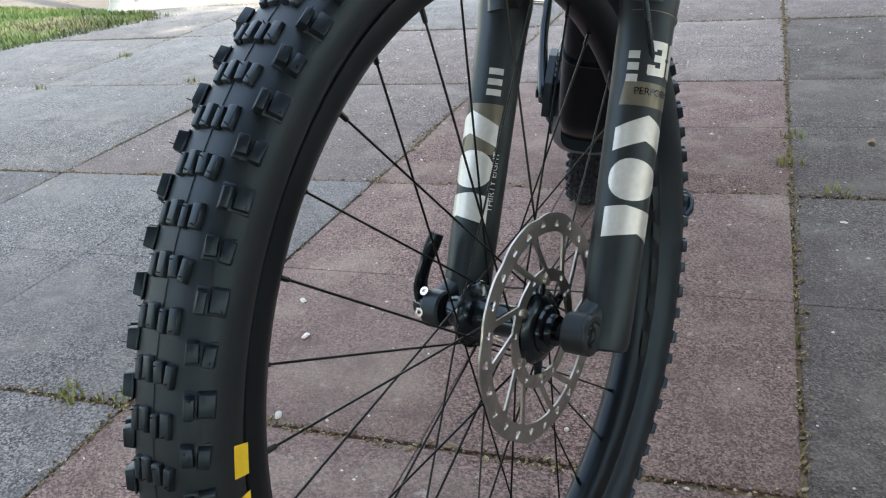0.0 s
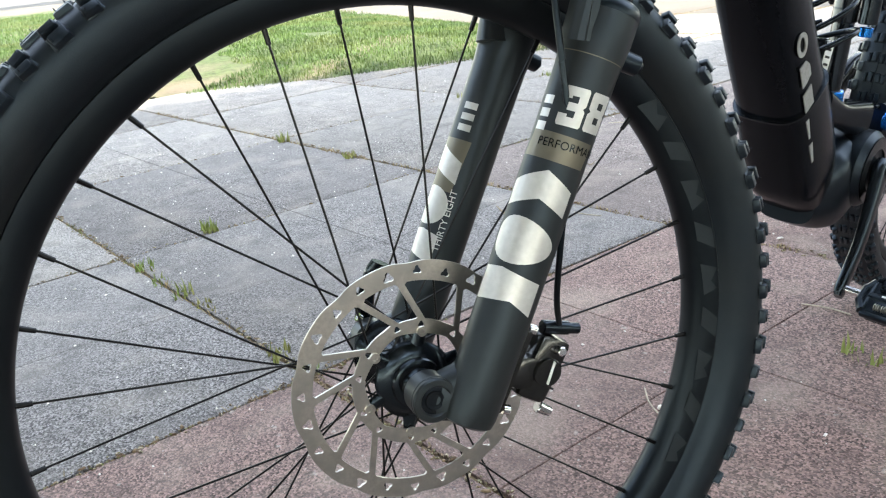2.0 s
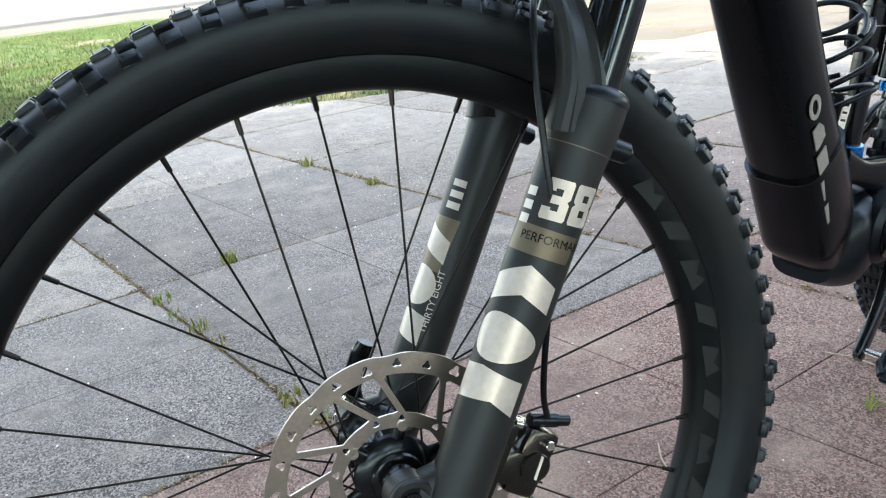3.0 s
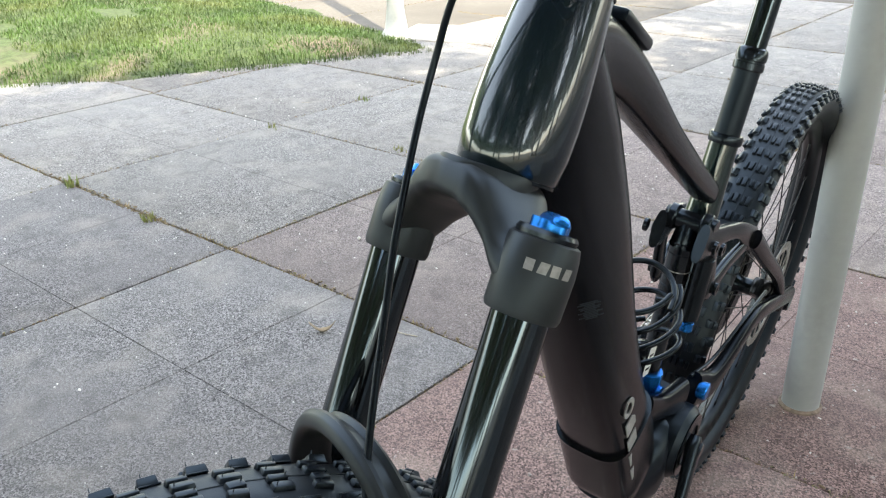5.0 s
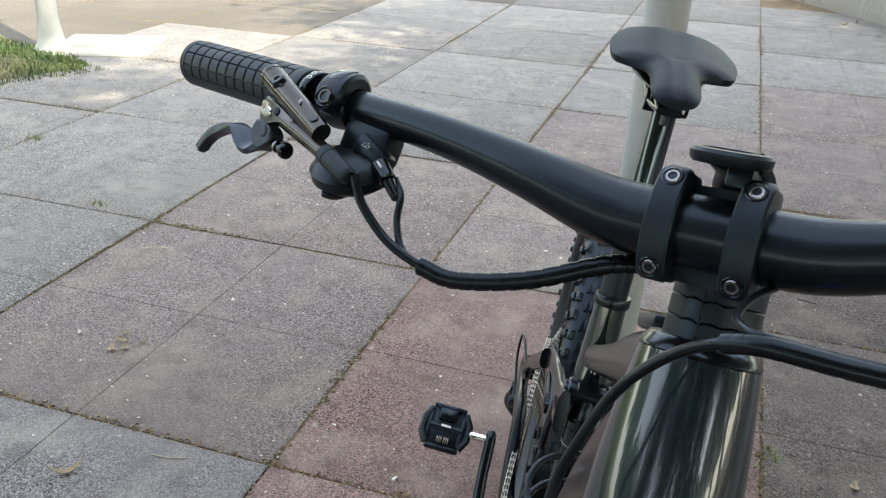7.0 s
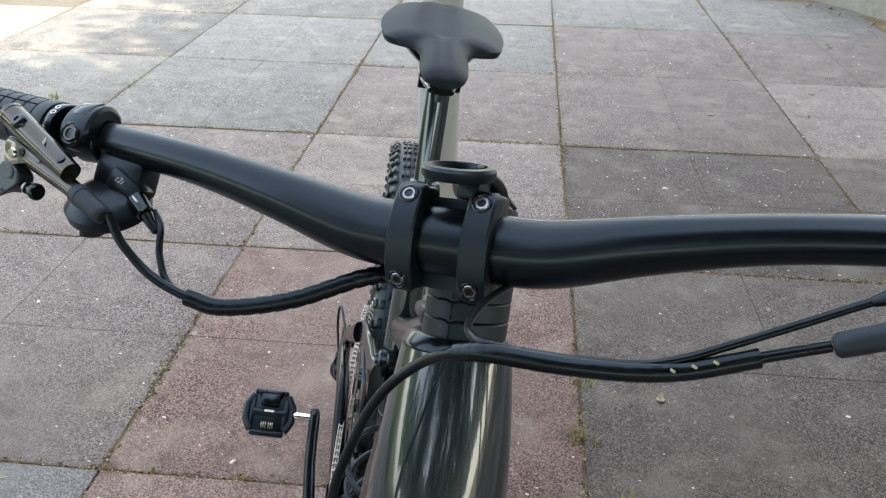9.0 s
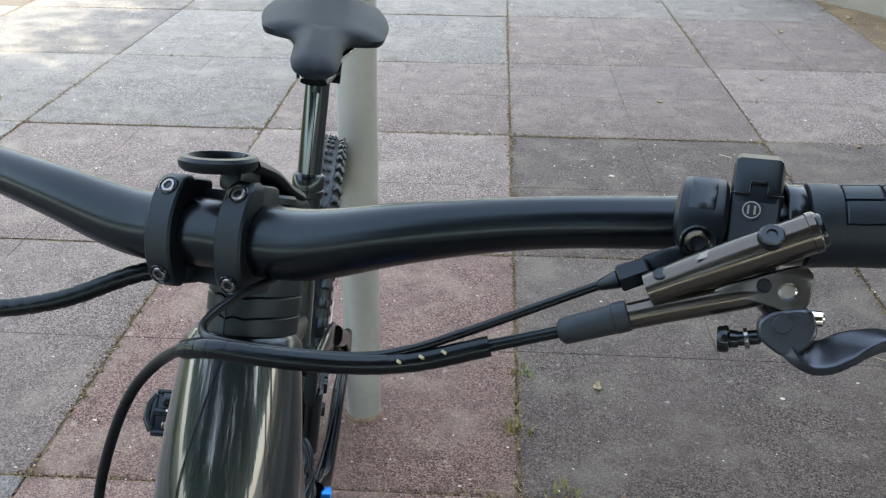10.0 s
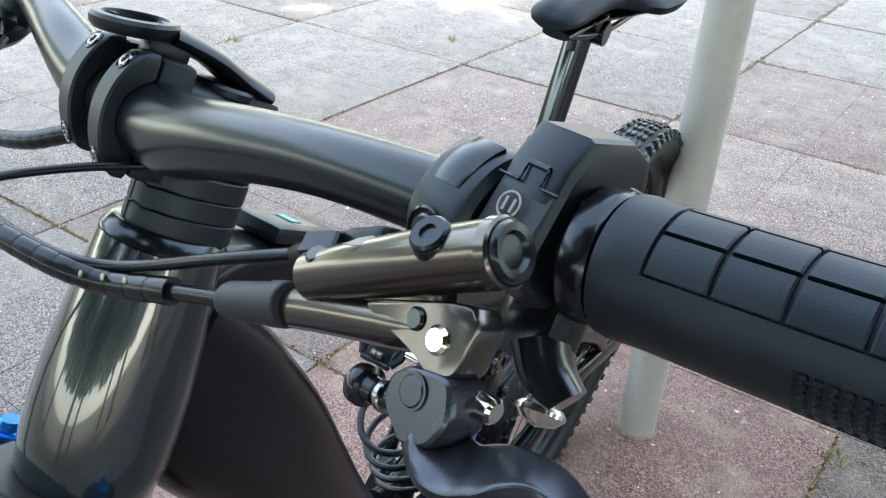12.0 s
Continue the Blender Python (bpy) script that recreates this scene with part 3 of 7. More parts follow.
def far_trees(n, seed):
    """An unseen belt of trees, added to darken reflections: many clumps of leaves with an uneven top."""
    r = random.Random(seed)
    vs, fs = [], []
    for k in range(n):
        a = r.uniform(0, 2 * math.pi)
        top = 13 + 5 * noise.noise((math.cos(a) * 7, math.sin(a) * 7, 2.0)) + 2.5 * noise.noise((math.cos(a) * 25, math.sin(a) * 25, 4.0))
        d, z = r.uniform(42, 50), r.uniform(0.3, 1.0) ** 0.8 * top
        c = Vector((d * math.cos(a), d * math.sin(a), z))
        s = r.uniform(0.35, 0.8)
        m = Euler((r.uniform(0, 6.28), r.uniform(0, 6.28), r.uniform(0, 6.28))).to_matrix()
        o = len(vs)
        vs += [c + m @ Vector(q) for q in ((-s, -s * 0.6, 0), (s * 0.7, -s, 0.1), (s, s * 0.5, 0), (-s * 0.5, s, 0.1))]
        fs.append((o, o + 1, o + 2, o + 3))
    return vs, fs


solo("far_trees", far_trees(22000, 8), M_CROWN, "unseen belt of far trees added to darken reflections", "trees", kind="stuff")

# ---------------------------------------------------------------- the bicycle's axes
LEAN = 0.03773
WHEEL = Matrix(((math.cos(LEAN), 0, -math.sin(LEAN), 0), (0, 1, 0, 0), (math.sin(LEAN), 0, math.cos(LEAN), 0.37174), (0, 0, 0, 1)))
RAKE = 26.2
STEER = WHEEL @ pose(0, 0, 0, -RAKE, 0, 0)      # x left, y back, z up the steering axis, from the front axle
FRAME = Matrix(((0.90703, -0.39528, 0.14509, -0.05104), (0.39032, 0.91856, 0.06244, 0.0172), (-0.15796, 0, 0.98745, 0), (0, 0, 0, 1))) @ pose(0, 0.3, 0.95) @ pose(0, 0, 0, 0, -1.0, -1.2) @ pose(0, -0.3, -0.95)  # x left, y back, z up
FORK = STEER @ pose(-0.005, 0, 0.56) @ pose(0, 0, 0, 0, -1.65, 0) @ pose(0, 0, -0.48) @ pose(0, 0, 0, -2.0, 0, 0) @ pose(0, 0, -0.08)   # the fork itself, standing a little askew to the wheel
CROWN = STEER @ pose(-0.005, 0, 0.5505) @ pose(0, 0, 0, 0, -1.65, 0) @ pose(0, 0, -0.56)   # the crown and its dials
bike = thing("mountain_bike", "dark electric mountain bike leaning on a grey post, front wheel turned", "bicycle", (0, 0, 0))


def bp(name, geo, material, parent=None, label="", m=STEER, sharp=38):
    return part(name, geo, material, parent or bike, label, m, sharp)


SIDE = Matrix(((0, 0, 1, 0), (0, 1, 0, 0), (-1, 0, 0, 0), (0, 0, 0, 1)))   # lays a lathe's axis across the bicycle


def spot_on(theta, r, x=0.0):
    return Vector((x, -r * math.cos(theta), r * math.sin(theta)))


# --- wheels
def tyre_geo(R=0.3685):
    half = [(0.317, 0.0145), (0.3215, 0.0180), (0.327, 0.0248), (0.335, 0.0305), (0.3455, 0.0330), (0.3545, 0.0322), (0.3615, 0.0282), (0.3660, 0.0220), (0.3688, 0.0134), (0.3698, 0.0)]
    prof = half + [(r, -x) for r, x in reversed(half[:-1])]
    prof = spline(prof, 46)
    inner = [(0.3135, -0.011), (0.3135, 0.011)]
    seam = lathe([(0.3694, -0.0007), (0.3704, -0.0003), (0.3704, 0.0003), (0.3694, 0.0007)], 168)
    return moved(joined(lathe([tuple(p) for p in prof] + inner, 168, closed=True), seam), SIDE)


def rim_geo():
    prof = [(0.3195, 0.0168), (0.3185, 0.0180), (0.3120, 0.0180), (0.3040, 0.0160), (0.2965, 0.0115), (0.2935, 0.0060), (0.2928, 0.0)]
    prof = prof + [(r, -x) for r, x in reversed(prof[:-1])] + [(0.3115, -0.0145), (0.309, -0.006), (0.309, 0.006), (0.3115, 0.0145)]
    return moved(lathe(prof, 168, closed=True), SIDE)


def knob(w, l, h, slit=0.5, hair=2, shift=0.0, step=0.0, wave=0.0):
    """A tread block, z outwards, x across the tyre, y round it; split by a slit lengthwise, with moulding hairs."""
    geos = []
    g = 0.0010
    wa = (w - g) * slit
    wb = w - g - wa
    geos.append(rbox((wa, l * 0.92, h), (-w / 2 + wa / 2, -shift, h / 2 - 0.0010), 0.0009, (0, 0, wave), 2, (0.84, 0.86)))
    geos.append(rbox((wb, l, h - step), (w / 2 - wb / 2, shift, (h - step) / 2 - 0.0010), 0.0009, (0, 0, -wave), 2, (0.84, 0.86)))
    geos.append(rbox((w + 0.0012, l + 0.0014, 0.0016), (0, 0, 0.0002), 0.0006, (0, 0, 0), 1, (0.86, 0.88)))
    for k in range(hair):
        x, y = (-0.34 if k % 2 else 0.30) * w, (k - (hair - 1) / 2) * l * 0.55
        geos.append(tube([(x, y, h - 0.0016), (x + 0.0002, y, h + 0.0006), (x + 0.0004, y + 0.0003, h + 0.0013)], [0.0004, 0.00035, 0.00025], 5))
    return joined(*geos)


KNOBS = [mesh_of(*g, sharp=30) for g in (
    knob(0.0142, 0.0164, 0.0062, 0.42, 2, 0.0006, 0.0006), knob(0.0146, 0.0150, 0.0060, 0.55, 2, -0.0006, 0.0, 6),
    knob(0.0178, 0.0150, 0.0080, 0.36, 2, 0.0010, 0.0014), knob(0.0166, 0.0136, 0.0076, 0.5, 2, -0.0008, 0.0008, 5))]
for me in KNOBS:
    me.name = "knob"
    me.materials.append(M_KNOB)
TYRE_MESH, RIM_MESH = mesh_of(*tyre_geo()), mesh_of(*rim_geo())
TYRE_MESH.materials.append(M_TYRE)
RIM_MESH.materials.append(M_RIM)


def on_tyre(theta, x, r, tilt):
    """A pose on the tyre: z outwards, leaning sideways by tilt degrees, y round the wheel."""
    rad = Vector((0, -math.cos(theta), math.sin(theta)))
    tan = Vector((0, math.sin(theta), math.cos(theta)))
    t = radians(tilt)
    out = rad * math.cos(t) + Vector((1, 0, 0)) * math.sin(t)
    side = tan.cross(out)
    p = Vector((x, 0, 0)) + rad * r
    return Matrix(((side.x, tan.x, out.x, p.x), (side.y, tan.y, out.y, p.y), (side.z, tan.z, out.z, p.z), (0, 0, 0, 1)))


def tyre(m, name, label):
    t = bp(name, TYRE_MESH, None, bike, label, m)
    n = 80
    for k in range(n):
        a = 2 * math.pi * k / n
        d = math.pi / n
        odd = k % 2
        rows = [(0, -0.0080 if odd else -0.0094, 0.3680, -6), (1 if odd else 0, 0.0086 if odd else 0.0080, 0.3680, 6)]
        for q, x, r, tl in rows:
            bp("knob", KNOBS[q], None, t, "", m @ on_tyre(a + (d if odd else 0) * 0.0, x, r, tl))
        for s in (-1, 1):
            bp("knob", KNOBS[2 + odd], None, t, "", m @ on_tyre(a + d, s * (0.0266 if odd else 0.0278), 0.3620 if odd else 0.3610, s * (47 if odd else 52)))
    return t


front_tyre = tyre(WHEEL, "front_tyre", "black knobbly rubber mountain tyre")
front_rim = bp("front_rim", RIM_MESH, None, bike, "black rim with dark grey print", WHEEL)


def sidewall_print(loops, theta0, radius, x, m, name, material, parent, toward=1, lean=0.0):
    """Prints flat shapes along the wheel's side: x of a shape runs round the wheel, y outwards."""
    geo = filled(loops, 0, 0.006)
    vs = []
    for v in geo[0]:
        th = theta0 + v.x / radius * toward
        vs.append(spot_on(th, radius + v.y, x + lean * v.y))
    bp(name, (vs, [tuple(reversed(f)) for f in geo[1]] if toward > 0 else geo[1]), material, parent, "", m)


def bar_poly(x0, y0, x1, y1, skew=0.0):
    return [(x0, y0), (x1, y0), (x1 + skew, y1), (x0 + skew, y1)]


# plain yellow marks on the tyre's wall, plain grey marks on the rim
for k, shape in enumerate([[bar_poly(-0.010, -0.007, 0.010, 0.007, 0.003)], [bar_poly(-0.003, -0.007, 0.003, 0.007)],
                           [[(-0.009, -0.007), (-0.003, -0.007), (0.009, 0.007), (0.003, 0.007)]], [[(-0.009, -0.007), (-0.004, -0.007), (0, 0.003), (0.004, -0.007), (0.009, -0.007), (0.002, 0.007), (-0.002, 0.007)]],
                           [bar_poly(-0.010, -0.007, 0.010, 0.007)]]):
    sidewall_print(shape, radians(13.5 - 4.1 * k), 0.3335, 0.0304, WHEEL, "yellow_mark", M_YELLOW, front_tyre, lean=0.30)
for base in (146,):
    for k in range(9):
        w = 0.0165
        shape = ([[(-w, -0.0075), (w * 0.2, -0.0085), (w, 0.0085), (-w * 0.2, 0.0085)]] if k % 2 else
                 [[(-w, -0.0085), (w, -0.0065), (w * 0.7, 0.0075), (w * 0.2, 0.0015), (-w * 0.5, 0.0085)]])
        sidewall_print(shape, radians(base + k * 8.2), 0.3085, 0.0176, WHEEL, "rim_mark", M_DECALG, front_rim, lean=0.12)


def wheel_spokes(m, phase, flange_l, flange_r, fl_r):
    for k in range(32):
        th = radians(phase) + k * 2 * math.pi / 32
        left = k % 2
        ahead = 1 if (k // 2) % 2 else -1
        hub_th = th + ahead * radians(63)
        a = spot_on(hub_th, fl_r, flange_l if left else flange_r)
        rimp = spot_on(th, 0.2945, 0.002 if left else -0.002)
        d = (rimp - a).normalized()
        n_end = rimp - d * 0.0125
        s = bp("spoke", tube([a, a.lerp(n_end, 0.5), n_end], 0.00098, 7), M_SPOKE, bike, "", m)
        bp("nipple", cyl(n_end - d * 0.0005, rimp + d * 0.004, 0.0020, 0.0024, 8, 0.0003), M_SPOKE, s, "", m)


wheel_spokes(WHEEL, 21.19, 0.029, -0.029, 0.028)


def hub_geo(wide, drive=False):
    prof = [(0.008, -wide), (0.0135, -wide), (0.0150, -wide + 0.006), (0.0155, -0.036), (0.030, -0.0335), (0.0315, -0.030), (0.030, -0.0275),
            (0.0185, -0.022), (0.0150, -0.012), (0.0148, 0.010), (0.0180, 0.021), (0.030, 0.0275), (0.0315, 0.030), (0.030, 0.0325), (0.0190, 0.034), (0.0185, 0.044), (0.0145, 0.048), (0.0135, wide), (0.008, wide)]
    return moved(lathe(prof, 40), SIDE)


front_hub = bp("front_hub", hub_geo(0.055), M_GLOSSB, bike, "glossy black hub", WHEEL)
bp("valve", joined(cyl(spot_on(radians(-29), 0.294), spot_on(radians(-29), 0.258), 0.0030, 0.0026, 10), cyl(spot_on(radians(-29), 0.272), spot_on(radians(-29), 0.246), 0.0042, 0.0036, 10)), M_BLACK, bike, "black tyre valve", WHEEL)


# --- brake rotor
def rotor_geo(R=0.1015):
    n = 240
    lob = 10
    outer = [((R - 0.0018 * (0.5 - 0.5 * math.cos(lob * a)) ** 4) * math.cos(a), (R - 0.0018 * (0.5 - 0.5 * math.cos(lob * a)) ** 4) * math.sin(a)) for a in np.linspace(0, 2 * math.pi, n, endpoint=False)]
    ri = 0.0850
    loops = [outer]
    # rounded-triangle vents in the braking ring
    for k in range(24):
        a = 2 * math.pi * (k + 0.5) / 24
        c = 0.0926 + 0.0008 * (-1) ** k
        big = 1.30 if k % 3 == 2 else 1.08
        pts = [(c + big * 0.0030 * math.cos(b) * (1 + 0.28 * math.cos(3 * b)), big * 0.0030 * math.sin(b) * (1 + 0.28 * math.cos(3 * b))) for b in np.linspace(0, 2 * math.pi, 15, endpoint=False)]
        loops.append([(x * math.cos(a) - y * math.sin(a), x * math.sin(a) + y * math.cos(a)) for x, y in pts])
    # windows between twelve swept arms, and a smaller vent at the root of each
    step = 2 * math.pi / 12
    for k in range(12):
        a0 = step * k + (0.05 if k % 2 else -0.05)
        a1 = step * (k + 1) + (-0.05 if k % 2 else 0.05)
        sw = 0.24
        lp = []
        r_in = 0.0530
        for x in np.linspace(a0 + 0.060, a1 - 0.060, 5):
            lp.append((r_in * math.cos(x), r_in * math.sin(x)))
        lp[0] = ((r_in + 0.001) * math.cos(a0 + 0.065), (r_in + 0.001) * math.sin(a0 + 0.065))
        w0, w1 = a0 + sw + 0.034, a1 + sw - 0.034
        for x, r in [(w1, ri - 0.002)] + [(x, ri) for x in np.linspace(w1 - 0.025, w0 + 0.025, 7)] + [(w0, ri - 0.002)]:
            lp.append((r * math.cos(x), r * math.sin(x)))
        loops.append(lp)
        loops.append([(0.0485 * math.cos(a0) + 0.0026 * math.cos(t) * (1 + 0.2 * math.cos(3 * (t - a0))), 0.0485 * math.sin(a0) + 0.0026 * math.sin(t) * (1 + 0.2 * math.cos(3 * (t - a0)))) for t in np.linspace(0, 2 * math.pi, 12, endpoint=False)])
    loops.append([((0.0405 - 0.0025 * abs(math.sin(3 * t)) + 0.003) * math.cos(t), (0.0405 - 0.0025 * abs(math.sin(3 * t)) + 0.003) * math.sin(t)) for t in np.linspace(0, 2 * math.pi, 72, endpoint=False)])
    return moved(filled(loops, 0.0018), SIDE)


ROT_X = 0.0405
rotor = bp("brake_rotor", moved(rotor_geo(), pose(ROT_X, 0, 0, 0, 0, 0) @ pose(0, 0, 0, 14, 0, 0)), M_STEEL, bike, "worn brushed steel brake disc", WHEEL, 25)
bp("rotor_carrier", moved(lathe([(0.0195, 0.030), (0.0290, 0.0345), (0.0330, 0.0375), (0.0320, 0.0388), (0.0225, 0.0435), (0.0195, 0.0435)], 48, True), SIDE), M_BLACK, rotor, "black alloy carrier", WHEEL)
for k in range(6):
    a = radians(60 * k + 44)
    bp("rotor_bolt", moved(socket_bolt(0.0042, 0.0025), WHEEL.inverted() @ WHEEL @ (Matrix.Translation(spot_on(a, 0.0430, ROT_X + 0.0009)) @ SIDE)), M_STEEL, rotor, "", WHEEL)
    arm = spot_on(a, 0.026, 0.0365), spot_on(a, 0.0440, 0.0375)
    bp("carrier_arm", tube([arm[0], arm[1]], [0.0075, 0.0048], 10, flat=(1.0, 0.5), up=(1, 0, 0)), M_BLACK, rotor, "", WHEEL)
bp("lock_ring", moved(lathe([(0.013, 0.043), (0.0205, 0.043), (0.0215, 0.045), (0.0205, 0.0475), (0.0165, 0.049), (0.013, 0.049)], 36, True), SIDE), M_GLOSSB, rotor, "", WHEEL)

# --- suspension fork (steering axes)
LEGS = {"left": 0.0735, "right": -0.0735}
LEG_Y = 0.033


def leg_r(z):
    return float(np.interp(z, [-0.03, 0.02, 0.10, 0.22, 0.270, 0.297, 0.313], [0.0222, 0.0228, 0.0232, 0.0236, 0.0242, 0.0262, 0.0260]))


def lower_leg(x, s):
    zs = [-0.0125, -0.0105, -0.004, 0.015, 0.05, 0.10, 0.16, 0.22, 0.25, 0.270, 0.285, 0.297, 0.306, 0.3125, 0.3145]
    prof = [(0, zs[0])] + [(leg_r(z) * (0.80 if k == 0 else 0.93 if k == 1 else 0.985 if k == 2 else 1), z) for k, z in enumerate(zs)] + [(0.0245, 0.3155), (0.020, 0.3158)]
    return moved(lathe(prof, 48), pose(x, LEG_Y, 0))


def lug(x_in, x_out, x_leg):
    """The axle boss before the leg's foot, with a tapering cheek back to it."""
    boss = cyl((x_in, 0, 0), (x_out, 0, 0), 0.0178, 0.0182, 36, 0.002)
    rings = []
    xm = (x_in + x_out) / 2
    for t, hz, hx, y in ((0, 0.0172, 0.0105, 0.000), (0.35, 0.0225, 0.0115, 0.012), (0.75, 0.0300, 0.0140, 0.024), (1, 0.0370, 0.0150, 0.036)):
        zc = 0.025 * t ** 1.3
        rings.append([(xm * (1 - t) + x_leg * t + hx * c, y, zc + hz * s_) for c, s_ in [(math.copysign(abs(math.cos(a)) ** 0.6, math.cos(a)), math.copysign(abs(math.sin(a)) ** 0.6, math.sin(a))) for a in np.linspace(0, 2 * math.pi, 20, endpoint=False)]])
    return joined(boss, loft(rings))


fork = {}
for sd, x in LEGS.items():
    s = 1 if sd == "left" else -1
    fork[sd] = bp("fork_leg", joined(lower_leg(x, s), lug(s * 0.063 - 0.0085, s * 0.083 - 0.0075, x)), M_FORK, bike, "satin charcoal fork leg with silver print", FORK)
    bp("wiper_seal", moved(lathe([(0.0192, 0.3140), (0.0262, 0.3145), (0.0265, 0.3185), (0.0235, 0.3235), (0.0200, 0.3255), (0.0192, 0.3255)], 40, True), pose(x, LEG_Y, 0)), M_PLAST, fork[sd], "black rubber seal", FORK)
    bp("stanchion", cyl((x, LEG_Y, 0.28), FORK.inverted() @ CROWN @ Vector((x, LEG_Y, 0.535)), 0.0190, None, 40), M_STAN, bike, "glossy black fork stanchion", FORK)
    bp("bleeder", joined(cyl((x + s * 0.004, LEG_Y + 0.020, 0.288), (x + s * 0.006, LEG_Y + 0.038, 0.288), 0.0085, 0.0080, 20), cyl((x + s * 0.006, LEG_Y + 0.037, 0.288), (x + s * 0.0063, LEG_Y + 0.041, 0.288), 0.0052, 0.0046, 16)), M_PLAST, fork[sd], "black bleed button", FORK)
# axle end: recessed bolt on the left, cam lever on the right
bp("axle_rim", moved(lathe([(0.0112, -0.002), (0.0178, -0.002), (0.0180, 0.0016), (0.0168, 0.0032), (0.0126, 0.0034), (0.0114, 0.0020)], 36, True), Matrix.Translation((0.0755, 0, 0)) @ SIDE), M_FORK, fork["left"], "", FORK)
bp("axle_bolt", moved(lathe([(0.0, 0.0006), (0.0042, 0.0006), (0.0046, 0.0018), (0.0072, 0.0020), (0.0080, 0.0008), (0.0114, 0.0006)], 30), Matrix.Translation((0.0755, 0, 0)) @ SIDE), M_GLOSSB, fork["left"], "black recessed axle end with socket", FORK)
bp("axle_lever", joined(tube(spline([(-0.088, 0.0, 0.000), (-0.090, -0.008, 0.016), (-0.084, -0.014, 0.036), (-0.079, -0.014, 0.056), (-0.076, -0.013, 0.068)], 18), [0.0085, 0.0075, 0.0065, 0.0085, 0.0075], 14, flat=(0.7, 1.25), up=(0, 1, 0.2)),
                        cyl((-0.078, 0, 0), (-0.094, 0, 0), 0.0135, 0.0115, 24)), M_GLOSSB, fork["right"], "glossy black axle lever")
bp("axle", cyl((-0.075, 0, 0), (0.06, 0, 0), 0.0078, None, 20), M_GLOSSB, front_hub, "", STEER)
bp("pinch_bolt", moved(socket_bolt(0.0042, 0.004), pose(-0.078, -0.0175, -0.006, 100, 0, 0)), M_CHROME, fork["right"], "steel pinch bolt")
bp("pinch_bolt", moved(socket_bolt(0.0042, 0.004), pose(-0.078, -0.0145, 0.012, 70, 0, 0)), M_CHROME, fork["right"], "steel pinch bolt")


def arch_geo():
    pts = [(-0.0615, 0.022, 0.290), (-0.064, 0.012, 0.325), (-0.055, -0.006, 0.362), (-0.032, -0.022, 0.391), (0.009, -0.029, 0.402), (0.049, -0.022, 0.391), (0.076, -0.006, 0.362), (0.0865, 0.012, 0.325), (0.0850, 0.022, 0.290)]
    path = spline(pts, 41)
    rings = []
    for i, p in enumerate(path):
        p = Vector(p)
        t = (Vector(path[min(i + 1, 40)]) - Vector(path[max(i - 1, 0)])).normalized()
        out = Vector((p.x - 0.005, 0, p.z - 0.30)).normalized()
        out = (out - t * out.dot(t)).normalized()
        dep = t.cross(out)
        u = abs(i - 20) / 20
        wd, th = 0.0130 + 0.009 * u * u, 0.0066 + 0.006 * u ** 3
        ring = []
        for a in np.linspace(0, 2 * math.pi, 36, endpoint=False):
            c, s_ = math.copysign(abs(math.cos(a)) ** 0.55, math.cos(a)), math.copysign(abs(math.sin(a)) ** 0.55, math.sin(a))
            ridge = -0.0022 if 1.3 < a < 1.85 else 0.0016 if 0.8 < a < 2.35 else 0.0
            ring.append(p + dep * (wd * c) + out * (th * s_ + ridge))
        rings.append(ring)
    return loft(rings)


arch = bp("fork_arch", moved(arch_geo(), pose(-0.002, 0, 0)), M_FORK, bike, "satin charcoal fork arch over the tyre", FORK, 26)
bp("hose_clip", joined(rbox((0.010, 0.013, 0.016), (0.074, -0.014, 0.357), 0.0015), cyl((0.070, -0.022, 0.357), (0.079, -0.022, 0.357), 0.0030, None, 12)), M_PLAST, arch, "black hose clamp with screw", FORK)
# the crown: two sockets and an arched bridge
CROWN_B, CROWN_T = 0.525, 0.574


